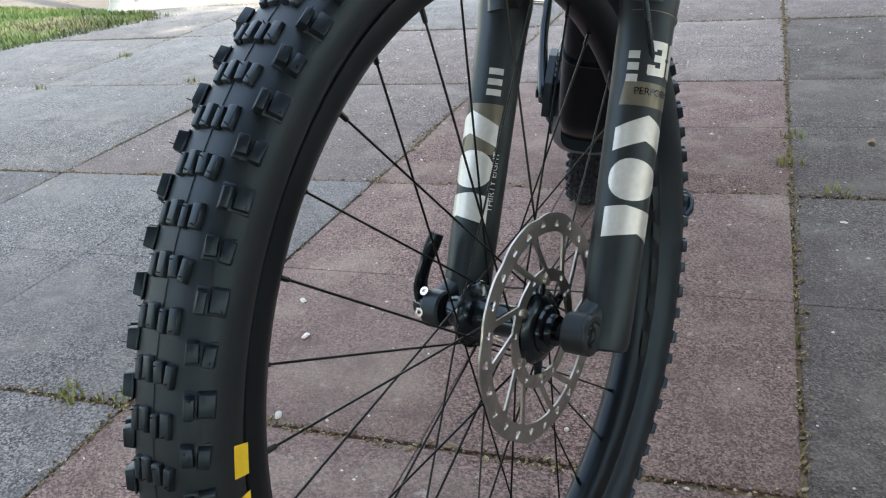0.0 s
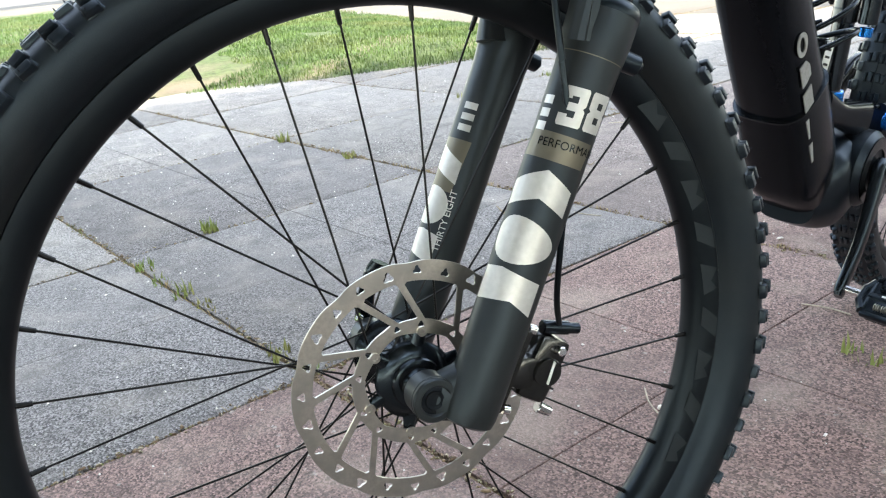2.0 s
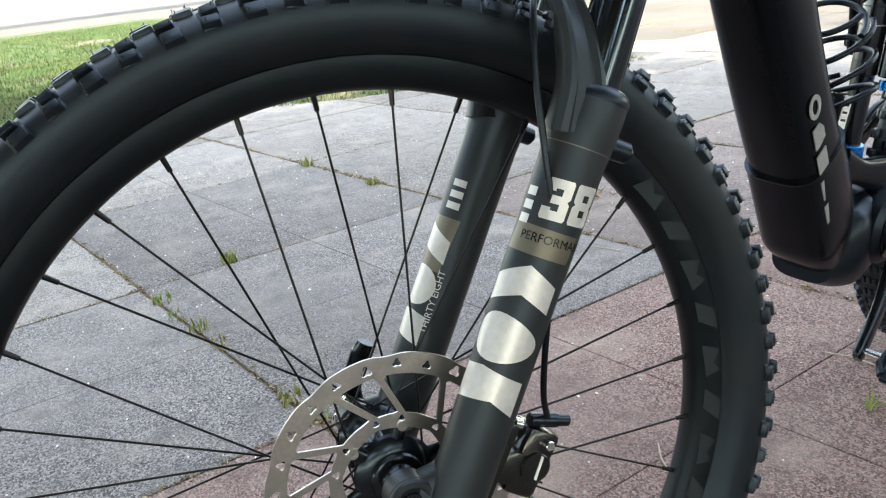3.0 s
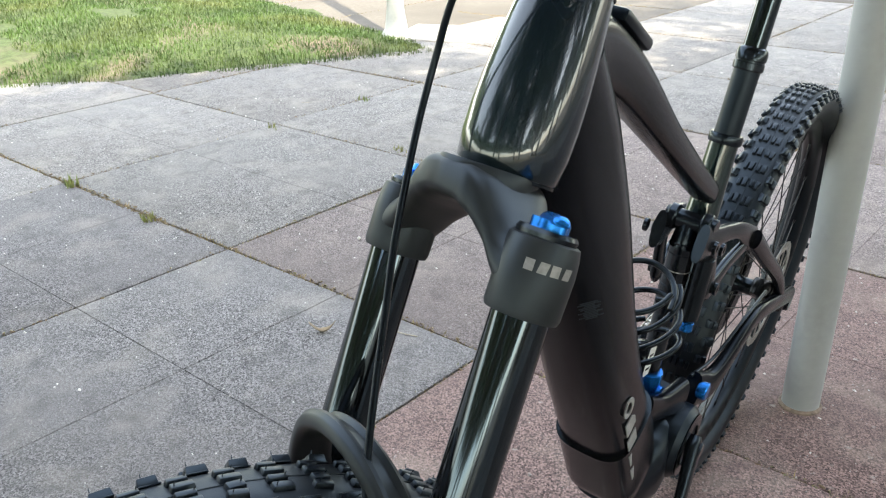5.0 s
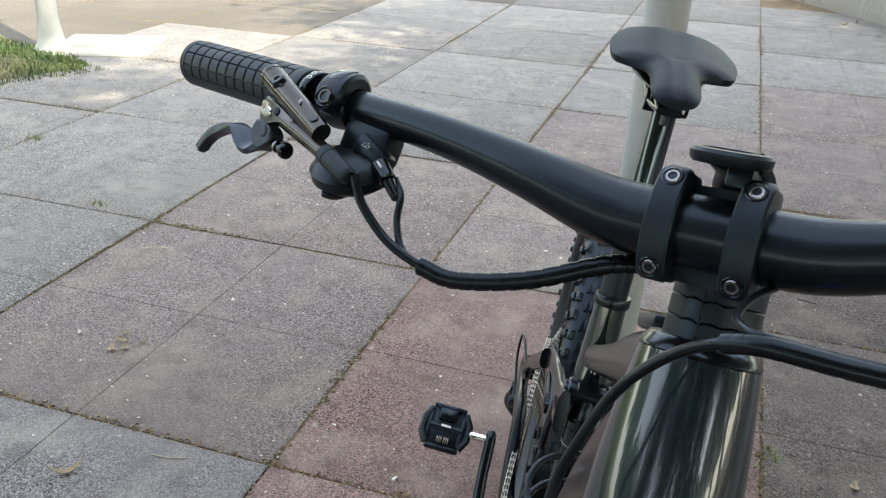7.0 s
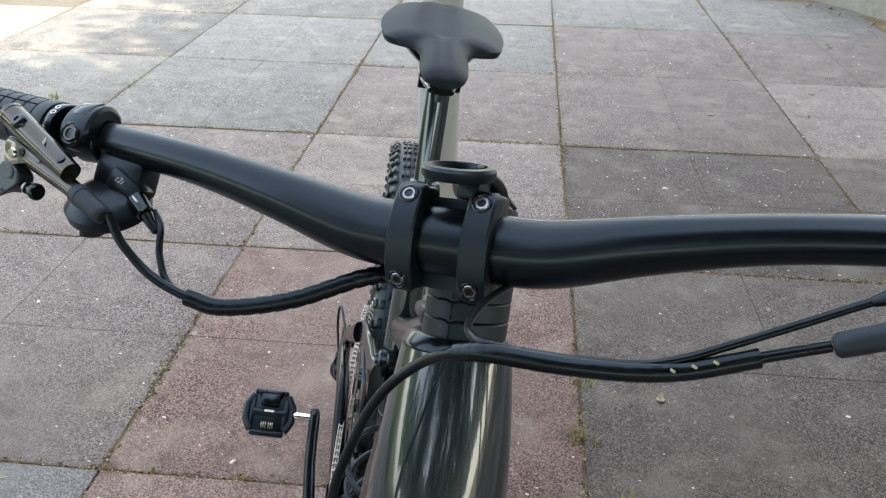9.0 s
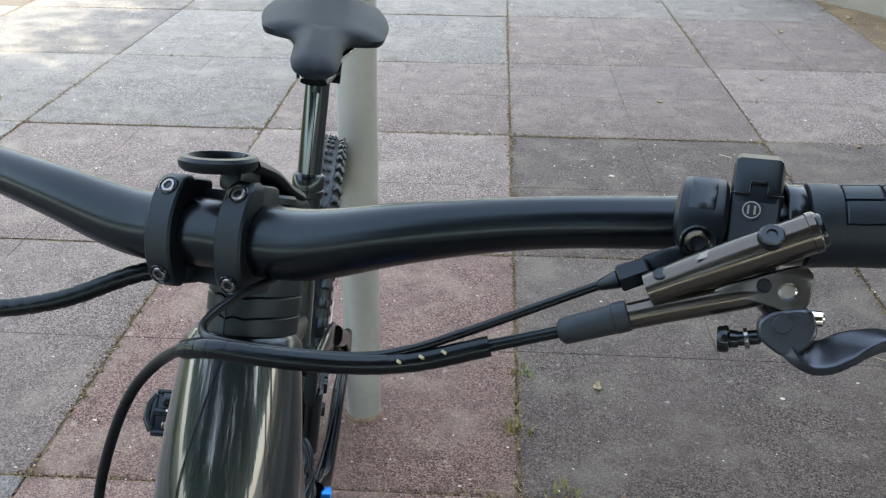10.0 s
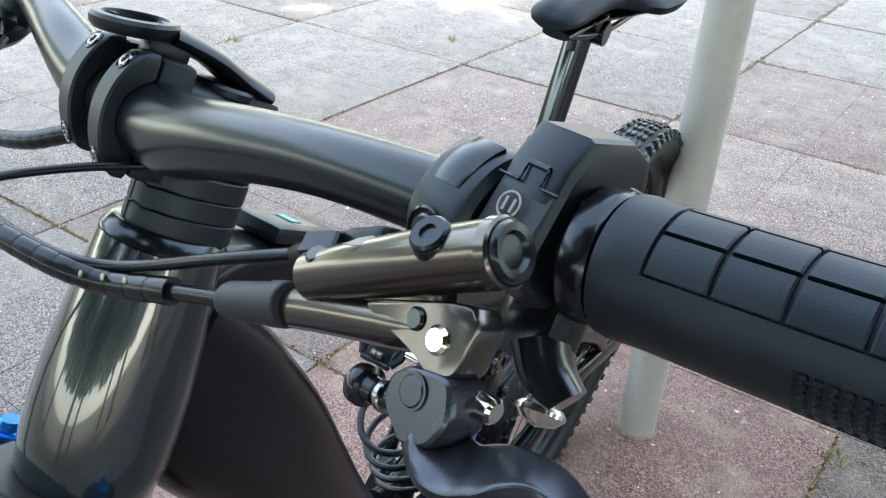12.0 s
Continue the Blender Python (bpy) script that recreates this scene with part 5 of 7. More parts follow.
# --- grips
def grip(sgn):
    x0, x1 = 0.2625, 0.396
    a, b = bar_at(sgn * x0), bar_at(sgn * x1)
    d = (b - a).normalized()
    m = along(d, a)
    L = (b - a).length
    inv = m.to_3x3().inverted()

    def round_at(v):
        q = inv @ Vector(v)
        return math.atan2(q.y, q.x)

    front, top = round_at((0, -1, 0)), round_at((0, 0, 1))
    way = 1 if math.sin(top - front) > 0 else -1          # the way round from the front over the top
    cols, rows, step, low, first = (8, 3, 36, 0, 0.0125) if sgn > 0 else (11, 6, 30, -45, 0.012)
    pad_l = (L - 0.005 - first) / cols
    high = low + rows * step

    def wall(deg, z):
        """The rubber's radius: sunk where the pads and the ribbed patch sit."""
        if low < deg < high and first < z < L - 0.005:
            return 0.0150
        if sgn > 0 and -76 < deg < -26 and z > 0.046:
            return 0.0157
        return float(np.interp(z, [0, 0.0008, 0.004, 0.012, L], [0.0150, 0.0166, 0.0169, 0.0164, 0.0164]))

    degs = sorted(set(list(np.arange(-180, 180, 8.0)) + [low - 0.4, low + 0.4, high - 0.4, high + 0.4, -76.4, -75.6, -26.4, -25.6]))
    zs = sorted(set([0, 0.0008, 0.002, 0.004, 0.008, first - 0.0003, first + 0.0003, 0.0457, 0.0463, L - 0.0053, L - 0.0047, L] + list(np.linspace(0.02, L - 0.012, 8))))
    skin = loft([[(wall(q, z) * math.cos(front + way * radians(q)), wall(q, z) * math.sin(front + way * radians(q)), z) for q in degs] for z in zs])
    g = bp("handlebar_grip", moved(skin, m), M_GRIP, bike, "black rubber lock-on grip with moulded pads")
    bp("lock_ring", moved(lathe([(0.0112, 0), (0.0158, 0), (0.0163, 0.0008), (0.0163, 0.0066), (0.0158, 0.0074), (0.0112, 0.0074)], 40, True), along(d, bar_at(sgn * 0.2547))), M_BLACK, g, "glossy black clamp ring")
    gap = 0.0010
    for r in range(rows):
        for c in range(cols):
            z0 = first + c * pad_l + gap / 2
            z1 = z0 + pad_l - gap
            t0, t1 = radians(low + r * step) + 0.035, radians(low + (r + 1) * step) - 0.035
            rings = []
            for z in (z0, z0 + 0.0005, z1 - 0.0005, z1):
                e = 0.0004 if z in (z0, z1) else 0
                ring = [(0.0147 * math.cos(front + way * t), 0.0147 * math.sin(front + way * t), z) for t in (t1, t0)]
                ring += [((0.0165 - e) * math.cos(front + way * t), (0.0165 - e) * math.sin(front + way * t), z) for t in np.linspace(t0, t1, 6)]
                rings.append(ring)
            bp("grip_pad", moved(loft(rings), m), M_GRIP, g)
    if sgn > 0:
        nubs = []
        for r in range(7):
            for c in range(30):
                t, z = front + way * radians(-72 + 7.0 * r), 0.048 + 0.0028 * c
                if z > L - 0.004:
                    continue
                out = Vector((math.cos(t), math.sin(t), 0))
                nubs.append(moved(lathe([(0.0011, 0), (0.0008, 0.0007), (0.0, 0.0008)], 6), along(out, out * 0.0156 + Vector((0, 0, z)))))
        bp("ribbed_patch", moved(joined(*nubs), m), M_GRIP, g, "ribbed rubber patch")
    bp("ring_mark", moved(joined(*[moved(filled([circle(0.0019, 16), circle(0.0011, 14)], 0.0003), pose(k * 0.0024, 0, 0)) for k in (-1, 1)]), along((0, -0.72, 0.69) if sgn < 0 else (0, 0.20, 0.98), bar_at(sgn * 0.2584) + (Vector((0, -0.0118, 0.0114)) if sgn < 0 else Vector((0, 0.0033, 0.0161)))) @ pose(0, 0, 0, 0, 0, 90)), M_WHITE, g, "small white ring marks")
    return g


grip(1)
grip(-1)


# --- brake levers, mirrored left and right
TURNED = pose(-0.190, -0.016, 0.001) @ pose(0, 0, 0, 0, 0, -8) @ pose(0.180, 0.024, 0)   # the right lever is set further back


def slab(poly, y, half, bev=0.0012):
    """A thick plate standing across y with rounded edges; poly in (x, z)."""
    cx, cz = sum(p[0] for p in poly) / len(poly), sum(p[1] for p in poly) / len(poly)
    big = max(math.hypot(p[0] - cx, p[1] - cz) for p in poly)
    rings = []
    for dy, inset in ((-half, bev), (-half + bev * 0.35, bev * 0.35), (-half + bev, 0), (half - bev, 0), (half, bev)):
        k = 1 - inset / big
        rings.append([(cx + (p[0] - cx) * k, y + dy, cz + (p[1] - cz) * k) for p in poly])
    return loft(rings)


def rounded(poly, n=5, r=0.25):
    """Each corner of a polygon turned into a short curve."""
    out = []
    m = len(poly)
    for i in range(m):
        p0, p1, p2 = Vector(poly[i - 1]), Vector(poly[i]), Vector(poly[(i + 1) % m])
        a, c = p1.lerp(p0, r), p1.lerp(p2, r)
        for t in np.linspace(0, 1, n):
            out.append(tuple(a.lerp(p1, t).lerp(p1.lerp(c, t), t)))
    return out


def lever_set(sg):
    """sg 1: left side. Coordinates are those of the left lever, mirrored for the right."""
    def mir(geo):
        if sg > 0:
            return geo
        return [TURNED @ Vector((-v[0] + 2 * SH, v[1], v[2])) for v in geo[0]], [tuple(reversed(f)) for f in geo[1]]

    bc = bar_at(0.2235)
    back = bar_at(-0.2235) - Vector((-bc.x + 2 * SH, bc.y, bc.z))

    def clamped(geo):
        if sg > 0:
            return geo
        up = Matrix.Translation(bc) @ pose(0.007, 0, 0.0006, -20, 0, 0) @ Matrix.Translation(-bc)
        return [Vector((-v[0] + 2 * SH, v[1], v[2])) + back for v in [up @ Vector(q) for q in geo[0]]], [tuple(reversed(f)) for f in geo[1]]

    lv = bp("brake_lever", mir(joined(
        tube(spline([(0.2075, -0.0285, 0.7860), (0.222, -0.0288, 0.7938), (0.240, -0.0292, 0.8032), (0.2605, -0.0295, 0.8139)], 16), [0.0062, 0.0069, 0.0073, 0.0073], 24),
        cyl((0.2600, -0.0295, 0.8137), (0.2632, -0.0296, 0.8153), 0.0076, 0.0074, 28, 0.0006),
        tube(spline([(0.1985, -0.0262, 0.7738), (0.215, -0.0258, 0.7800), (0.238, -0.0255, 0.7880), (0.250, -0.0258, 0.7922)], 14), [0.0052, 0.0054, 0.0056, 0.0050], 20),
        rbox((0.034, 0.009, 0.011), (0.232, -0.0245, 0.7925), 0.003, (0, -26, 0)))), M_RES, bike, "blue-black anodised hydraulic brake lever")
    bp("reservoir_cap", mir(moved(lathe([(0, 0.0004), (0.0034, 0.0004), (0.0042, 0.0014), (0.0058, 0.0016), (0.0063, 0.0008), (0.0063, -0.001), (0, -0.001)], 30), along((0.885, -0.01, 0.465), (0.2632, -0.0296, 0.8153)))), M_BLACK, lv, "round black end cap")
    tri = rounded([(0.2270, 0.7890), (0.2600, 0.8030), (0.2640, 0.7990), (0.2632, 0.7880), (0.2570, 0.7845), (0.2480, 0.7870)])
    bp("lever_bracket", mir(slab(tri, -0.0262, 0.0046, 0.0014)), M_BRACK, lv, "worn grey alloy bracket", sharp=50)
    # solid dark plug imitates the shaded inside of a hole
    bp("bracket_hole", mir(cyl((0.2475, -0.0318, 0.7935), (0.2475, -0.0300, 0.7935), 0.0026, None, 16)), M_GLOSSB, lv)
    bp("bracket_pin", mir(cyl((0.2555, -0.0322, 0.7925), (0.2555, -0.0295, 0.7925), 0.0032, None, 20)), M_CHROME, lv, "bright steel pin")
    bp("reservoir_bolt", mir(moved(joined(cyl((0, 0, -0.004), (0, 0, 0.0016), 0.0052, 0.0046, 24), moved(lathe([(0.0016, 0.0), (0.0044, 0.0), (0.0044, 0.0012), (0.0038, 0.0018), (0.0019, 0.0018), (0.0016, 0.0012)], 26, True), pose(0, 0, 0.0006))), along((0, -0.86, 0.51), (0.2475, -0.0352, 0.8110)))), M_BLACK, lv)
    bp("bleed_port", mir(moved(cyl((0, 0, 0), (0, 0, 0.0015), 0.0028, None, 16), along((-0.1, -0.75, 0.66), (0.2115, -0.0325, 0.7922)))), M_BLACK, lv)
    bp("hose_boot", mir(joined(tube([(0.1765, -0.0290, 0.7652), (0.1778, -0.0290, 0.7657), (0.1788, -0.0290, 0.7661), (0.1950, -0.0282, 0.7727), (0.2015, -0.0278, 0.7754)], [0.0036, 0.0050, 0.0053, 0.0057, 0.0058], 22), *[cyl((0.1962, -0.0281, 0.7733), (0.2016, -0.0278, 0.7755), 0.0061, 0.0060, 24, 0.0004)])), M_GREYR, lv, "grey rubber hose boot with ribbed end")
    # clamp round the bar
    band = []
    for a in np.linspace(0, 2 * math.pi, 30, endpoint=False):
        d = Vector((0, math.cos(a), math.sin(a)))
        band.append([bc + d * r + Vector((x, 0, 0)) for r, x in ((0.0112, -0.0078), (0.0142, -0.0078), (0.0150, -0.0068), (0.0150, 0.0068), (0.0142, 0.0078), (0.0112, 0.0078))])
    hood, tip = [], Vector((0.2245, -0.0150, 0.8085))
    lie = Vector((0, tip.y - bc.y, tip.z - bc.z))
    a0 = math.atan2(lie.z, lie.y)
    for t in np.linspace(0, 1, 25):
        a = a0 - radians(118) * max(0.0, (t - 0.22) / 0.78)
        d = Vector((0, math.cos(a), math.sin(a)))
        slide = Vector((0, -d.z, d.y)) * (0.0115 * (1 - min(t / 0.22, 1)))
        r0 = np.interp(t, [0, 0.22, 0.45, 0.75, 1], [0.0215, 0.0218, 0.0205, 0.0195, 0.0170])
        w = 0.0104 * math.sqrt(max(0.03, 1 - (1 - min(t / 0.30, 1)) ** 2)) * np.interp(t, [0, 0.5, 1], [1.0, 0.94, 0.84])
        base = bc + slide + Vector((0.0008, 0, 0))
        hood.append([base + d * r + Vector((x * w, 0, 0)) for r, x in ((0.0118, -0.98), (r0 - 0.0030, -1), (r0 - 0.0004, -0.84), (r0, -0.66), (r0, 0.66), (r0 - 0.0004, 0.84), (r0 - 0.0030, 1), (0.0118, 0.98))])
    clamp = bp("lever_clamp", clamped(joined(loft(band, False, True), loft(hood))), M_PLAST, lv, "black hinged bar clamp with a bevelled hood", sharp=30)
    out = Vector((0, math.cos(a0), math.sin(a0)))
    spot = bc + out * 0.0216 + Vector((0, -out.z, out.y)) * 0.0030 + Vector((0.0008, 0, 0))
    bp("bolt_seat", clamped(moved(lathe([(0.0, -0.001), (0.0066, -0.001), (0.0068, 0.0004), (0.0062, 0.0008), (0.0055, 0.0003), (0.0, 0.0002)], 28), along(out, spot))), M_GLOSSB, clamp)
    bp("clamp_bolt", clamped(moved(joined(lathe([(0.0026, -0.001), (0.0048, -0.001), (0.0048, 0.0006), (0.0042, 0.0011), (0.0029, 0.0011), (0.0026, 0.0004)], 28, True), filled([circle(0.0028, 6)], 0.0003)), along(out, spot))), M_GREYAL, clamp, "sunk socket bolt")
    mid = a0 - radians(52)
    panel = loft([[bc + Vector((0.0008 + x, r * math.cos(q), r * math.sin(q))) for r, x in ((0.0190, -0.0052), (0.0206, -0.0050), (0.0209, -0.0044), (0.0209, 0.0044), (0.0206, 0.0050), (0.0190, 0.0052))] for q in np.linspace(mid - 0.36, mid + 0.42, 9)])
    bp("clamp_inlay", clamped(panel), M_GLOSSB, clamp)
    # pivot body, reach knob and the blade
    body = rounded([(0.2469, 0.7806), (0.2510, 0.7848), (0.2641, 0.7882), (0.2676, 0.7796), (0.2640, 0.7720), (0.2565, 0.7690), (0.2510, 0.7722), (0.2476, 0.7748)], 4, 0.3)
    bp("lever_pivot", mir(slab(body, -0.0262, 0.0058, 0.0016)), M_LEVER, lv, "blue-black pivot body", sharp=26)
    bp("pivot_pin", mir(joined(cyl((0.2553, -0.0328, 0.7808), (0.2553, -0.0312, 0.7808), 0.0034, None, 24, 0.0003), moved(lathe([(0.0035, 0), (0.0041, 0), (0.0041, 0.0006), (0.0035, 0.0006)], 26, True), along((0, -1, 0), (0.2553, -0.0319, 0.7808))))), M_LEVER, lv)
    bp("side_screw", mir(cyl((0.2640, -0.0225, 0.7836), (0.2695, -0.0222, 0.7838), 0.0030, None, 18)), M_CHROME, lv, "steel screw")
    bp("reach_knob", mir(joined(moved(lathe([(0, 0), (0.0030, 0), (0.0034, 0.0030), (0.0048, 0.0036), (0.0051, 0.0046), (0.0050, 0.0066), (0.0044, 0.0074), (0, 0.0076)], 30), along((-1, 0, -0.12), (0.2415, -0.027, 0.7727))), cyl((0.2408, -0.027, 0.7727), (0.2490, -0.027, 0.7748), 0.0027, None, 14))), M_GLOSSB, lv, "round black reach knob")
    bp("knob_collar", mir(cyl((0.2432, -0.027, 0.7732), (0.2450, -0.027, 0.7737), 0.0038, None, 22, 0.0003)), M_BOLT, lv)
    bpts = spline([(0.2545, -0.0262, 0.7752), (0.2575, -0.0265, 0.7726), (0.2633, -0.0268, 0.7705), (0.2707, -0.0268, 0.7710), (0.2763, -0.0268, 0.7745), (0.2820, -0.0265, 0.7777), (0.2886, -0.0260, 0.7799), (0.2956, -0.0258, 0.7790), (0.3027, -0.0255, 0.7768), (0.3098, -0.0255, 0.7737), (0.3155, -0.0255, 0.7689), (0.3192, -0.0255, 0.7635), (0.3206, -0.0255, 0.7600)], 44)
    rings = []
    for i, p in enumerate(bpts):
        p = Vector(p)
        t = (Vector(bpts[min(i + 1, 43)]) - Vector(bpts[max(i - 1, 0)])).normalized()
        u = i / 43
        tw = radians(np.interp(u, [0, 0.10, 0.20, 0.36, 0.50, 0.62, 1], [0, 10, 44, 44, 26, 6, -8]))
        f0 = Vector((0, -1, 0.1))
        f0 = (f0 - t * f0.dot(t)).normalized()
        g0 = t.cross(f0)
        f1 = f0 * math.cos(tw) + g0 * math.sin(tw)
        g1 = t.cross(f1)
        wd = np.interp(u, [0, 0.10, 0.2, 0.36, 0.5, 0.7, 0.93, 1.0], [0.0028, 0.0030, 0.0022, 0.0020, 0.0026, 0.0033, 0.0034, 0.0018])
        th = np.interp(u, [0, 0.10, 0.2, 0.36, 0.5, 0.7, 0.93, 1.0], [0.0040, 0.0052, 0.0076, 0.0074, 0.0052, 0.0040, 0.0038, 0.0022])
        rings.append([p + f1 * (th * math.copysign(abs(math.sin(a)) ** 0.32, math.sin(a))) + g1 * (wd * math.copysign(abs(math.cos(a)) ** 0.32, math.cos(a))) for a in np.linspace(0, 2 * math.pi, 20, endpoint=False)])
    bp("lever_blade", mir(loft(rings)), M_LEVER, lv, "satin dark folded lever blade", sharp=28)
    for r_ in range(3):
        for c_ in range(5):
            i = 36 + c_
            p = Vector(bpts[min(i, 42)]) + Vector((0.0016 * (r_ - 1), -0.0036, 0.0006 * (r_ - 1)))
            bp("dimple", mir(moved(lathe([(0.0, 0.0), (0.0007, 0.0001), (0.0009, -0.0006)], 8), along((0, -1, 0.1), p))), M_GLOSSB, lv)
    bp("lever_mark", mir(moved(filled([[(-0.007, -0.0015), (-0.003, -0.0015), (0.000, 0.0004), (0.004, -0.0012), (0.007, -0.0012), (0.003, 0.0012), (-0.001, 0.0018), (-0.004, 0.0008)]], 0.0003), Matrix.Translation((0.2285, -0.0330, 0.8028)) @ pose(0, 0, 0, 48, 0, 0) @ pose(0, 0, 0, 0, 0, 27))), M_DECALP, lv, "pale lever mark")
    bp("tube_mark", mir(moved(filled([bar_poly(-0.008, -0.0009, 0.008, 0.0009)], 0.0003), Matrix.Translation((0.2170, -0.0300, 0.7845)) @ pose(0, 0, 0, 55, 0, 0) @ pose(0, 0, 0, 0, 0, 18))), M_DECALG, lv)
    return lv


lever_set(1)
lever_set(-1)

# --- left remote unit beside the grip
rc = bar_at(0.2435)
rings = []
for x, k in ((-0.0095, 0.86), (-0.0085, 0.97), (-0.0070, 1), (0.0070, 1), (0.0085, 0.97), (0.0095, 0.86)):
    out = [(-0.0165, -0.012), (-0.0185, -0.004), (-0.0150, 0.016), (-0.0110, 0.0245), (0.004, 0.0275), (0.0125, 0.0246), (0.0148, 0.019), (0.0155, 0.004), (0.0150, -0.012), (0.006, -0.0165), (-0.008, -0.0165)]
    rings.append([rc + Vector((x, y * k, z * k + 0.001)) for y, z in out])
remote = bp("bar_remote", loft(rings), M_PLAST, bike, "black electric drive remote on the bar", sharp=24)
tilt = (-14, 0, 0)
# sheen on the front put in as a lighter grey plate
bp("remote_face", rbox((0.0172, 0.0012, 0.0190), rc + Vector((0, -0.0176, 0.0015)), 0.0005, tilt, 1), M_GREYR, remote, "front face greyed for its sheen")
bp("remote_notch", rbox((0.0066, 0.0010, 0.0014), rc + Vector((0.0005, -0.0156, 0.0158)), 0.0003, tilt, 1), M_GLOSSB, remote)
for x, w in ((-0.0060, 0.0068), (0.0068, 0.0058)):
    bp("remote_groove", rbox((w, 0.0008, 0.0007), rc + Vector((x, -0.0168, 0.0112)), 0.0002, tilt, 1), M_GLOSSB, remote)
for x in (-0.0027, 0.0038):
    bp("remote_groove", rbox((0.0005, 0.0008, 0.0046), rc + Vector((x, -0.0163, 0.0135)), 0.0002, tilt, 1), M_GLOSSB, remote)
_disc = Matrix.Translation(rc + Vector((-0.0012, -0.01860, 0.0052))) @ pose(0, 0, 0, 79, 0, 0)
bp("remote_mark", joined(moved(filled([circle(0.0034, 28), circle(0.0029, 26)], 0.0003), _disc), *[moved(filled([bar_poly(x - 0.0004, -0.0017, x + 0.0004, 0.0017)], 0.0003), _disc) for x in (-0.0012, 0.0012)]), M_DECALP, remote, "round pale mark")
bp("remote_pads", joined(*[rbox((0.0010, 0.0052, 0.0045), rc + Vector((0.0100, -0.006 + 0.007 * k, 0.010 - 0.003 * k)), 0.0004, (0, 0, 0), 1) for k in range(3)]), M_GREYR, remote)
# --- bell-like lever of the seat post under the left grip
dl = bp("dropper_lever", joined(rbox((0.018, 0.016, 0.022), bar_at(0.247) + Vector((0, 0.004, -0.020)), 0.004), tube(spline([bar_at(0.250) + Vector((0, 0.002, -0.024)), bar_at(0.255) + Vector((0, 0.002, -0.031)), bar_at(0.262) + Vector((0, 0.003, -0.036))], 10), [0.008, 0.0075, 0.006], 14, flat=(1.3, 0.8))), M_BLACK, bike, "small black seat post lever under the bar")
bp("lever_cap", moved(lathe([(0, -0.0012), (0.0052, -0.0012), (0.0064, 0.0), (0.0064, 0.0010), (0.0058, 0.0014), (0.0045, 0.0030), (0.0, 0.0042)], 32), along((0.25, -0.25, -0.9), bar_at(0.2585) + Vector((0.0, 0.0, -0.0395)))), M_CHROME, dl, "bright round cap")
# --- shifter under the right bar
sc = bar_at(-0.205) + Vector((0.002, -0.002, -0.001))
pod = bp("shift_pod", joined(moved(lathe([(0, -0.010), (0.018, -0.010), (0.0235, -0.006), (0.0245, 0.0), (0.0195, 0.006), (0.013, 0.009), (0, 0.009)], 36), along((0.1, -0.55, 0.84), sc + Vector((-0.004, -0.008, -0.033)))),
                             rbox((0.034, 0.020, 0.022), sc + Vector((0.000, 0.000, -0.017)), 0.005, (0, 8, 0)), rbox((0.026, 0.014, 0.014), sc + Vector((0.008, -0.006, -0.023)), 0.004, (0, 30, 0))), M_PLAST, bike, "black gear shift pod under the bar")
bp("shift_paddle", tube(spline([sc + Vector((0.000, -0.004, -0.042)), sc + Vector((-0.006, -0.012, -0.049)), sc + Vector((-0.012, -0.015, -0.050))], 12), [0.006, 0.008, 0.007], 12, flat=(1.4, 0.55)), M_PLAST, pod)
adj = bp("cable_adjuster", joined(cyl(sc + Vector((0.016, -0.010, -0.028)), sc + Vector((0.026, -0.012, -0.036)), 0.0056, 0.0050, 16), cyl(sc + Vector((0.026, -0.012, -0.036)), sc + Vector((0.035, -0.012, -0.045)), 0.0038, 0.0028, 14)), M_GLOSSB, pod, "black cable adjuster")
bp("adjuster_mark", rbox((0.0050, 0.0008, 0.0012), sc + Vector((0.0205, -0.0160, -0.0285)), 0.0003, (-30, 38, 0), 1), M_WHITE, adj)
bp("pod_lettering", moved(lettering("12s", 0.0056), Matrix.Translation(sc + Vector((0.007, -0.0142, -0.0195))) @ pose(0, 0, 0, 52, 0, 0) @ pose(0, 0, 0, 0, 0, -18)), M_DECALP, pod)

# --- frame (x left, y back, z up, from the ground)
HEAD0, HEADD = Vector((0, 0, 0.3568)), Vector((0, 0.4189, 0.9080))


def head_pt(a, fwd=0.0, x=0.0):
    """A place on the steering axis, a metres up from beside the axle, fwd before it."""
    return HEAD0 + HEADD * a + Vector((x, -0.9080 * fwd, 0.4189 * fwd))


def fp(name, geo, material, parent=None, label="", sharp=38):
    return bp(name, geo, material, parent, label, FRAME, sharp)


def section(c, side, up, hw, hd, k=1.0, seg=28):
    return [Vector(c) + Vector(side) * hw * math.copysign(abs(math.cos(a)) ** k, math.cos(a)) + Vector(up) * hd * math.copysign(abs(math.sin(a)) ** k, math.sin(a)) for a in np.linspace(0, 2 * math.pi, seg, endpoint=False)]


def beam(path, hw, hd, n=24, k=0.8, seg=28, side=(1, 0, 0), caps=True):
    """A swept frame tube with a rounded-square section; path in (x, y, z)."""
    p = spline(path, n)
    ws = np.interp(np.linspace(0, 1, n), np.linspace(0, 1, len(hw)), hw)
    ds = np.interp(np.linspace(0, 1, n), np.linspace(0, 1, len(hd)), hd)
    rings = []
    for i in range(n):
        t = (Vector(p[min(i + 1, n - 1)]) - Vector(p[max(i - 1, 0)])).normalized()
        s = (Vector(side) - t * Vector(side).dot(t)).normalized()
        rings.append(section(p[i], s, t.cross(s), ws[i], ds[i], k, seg))
    return loft(rings, caps)


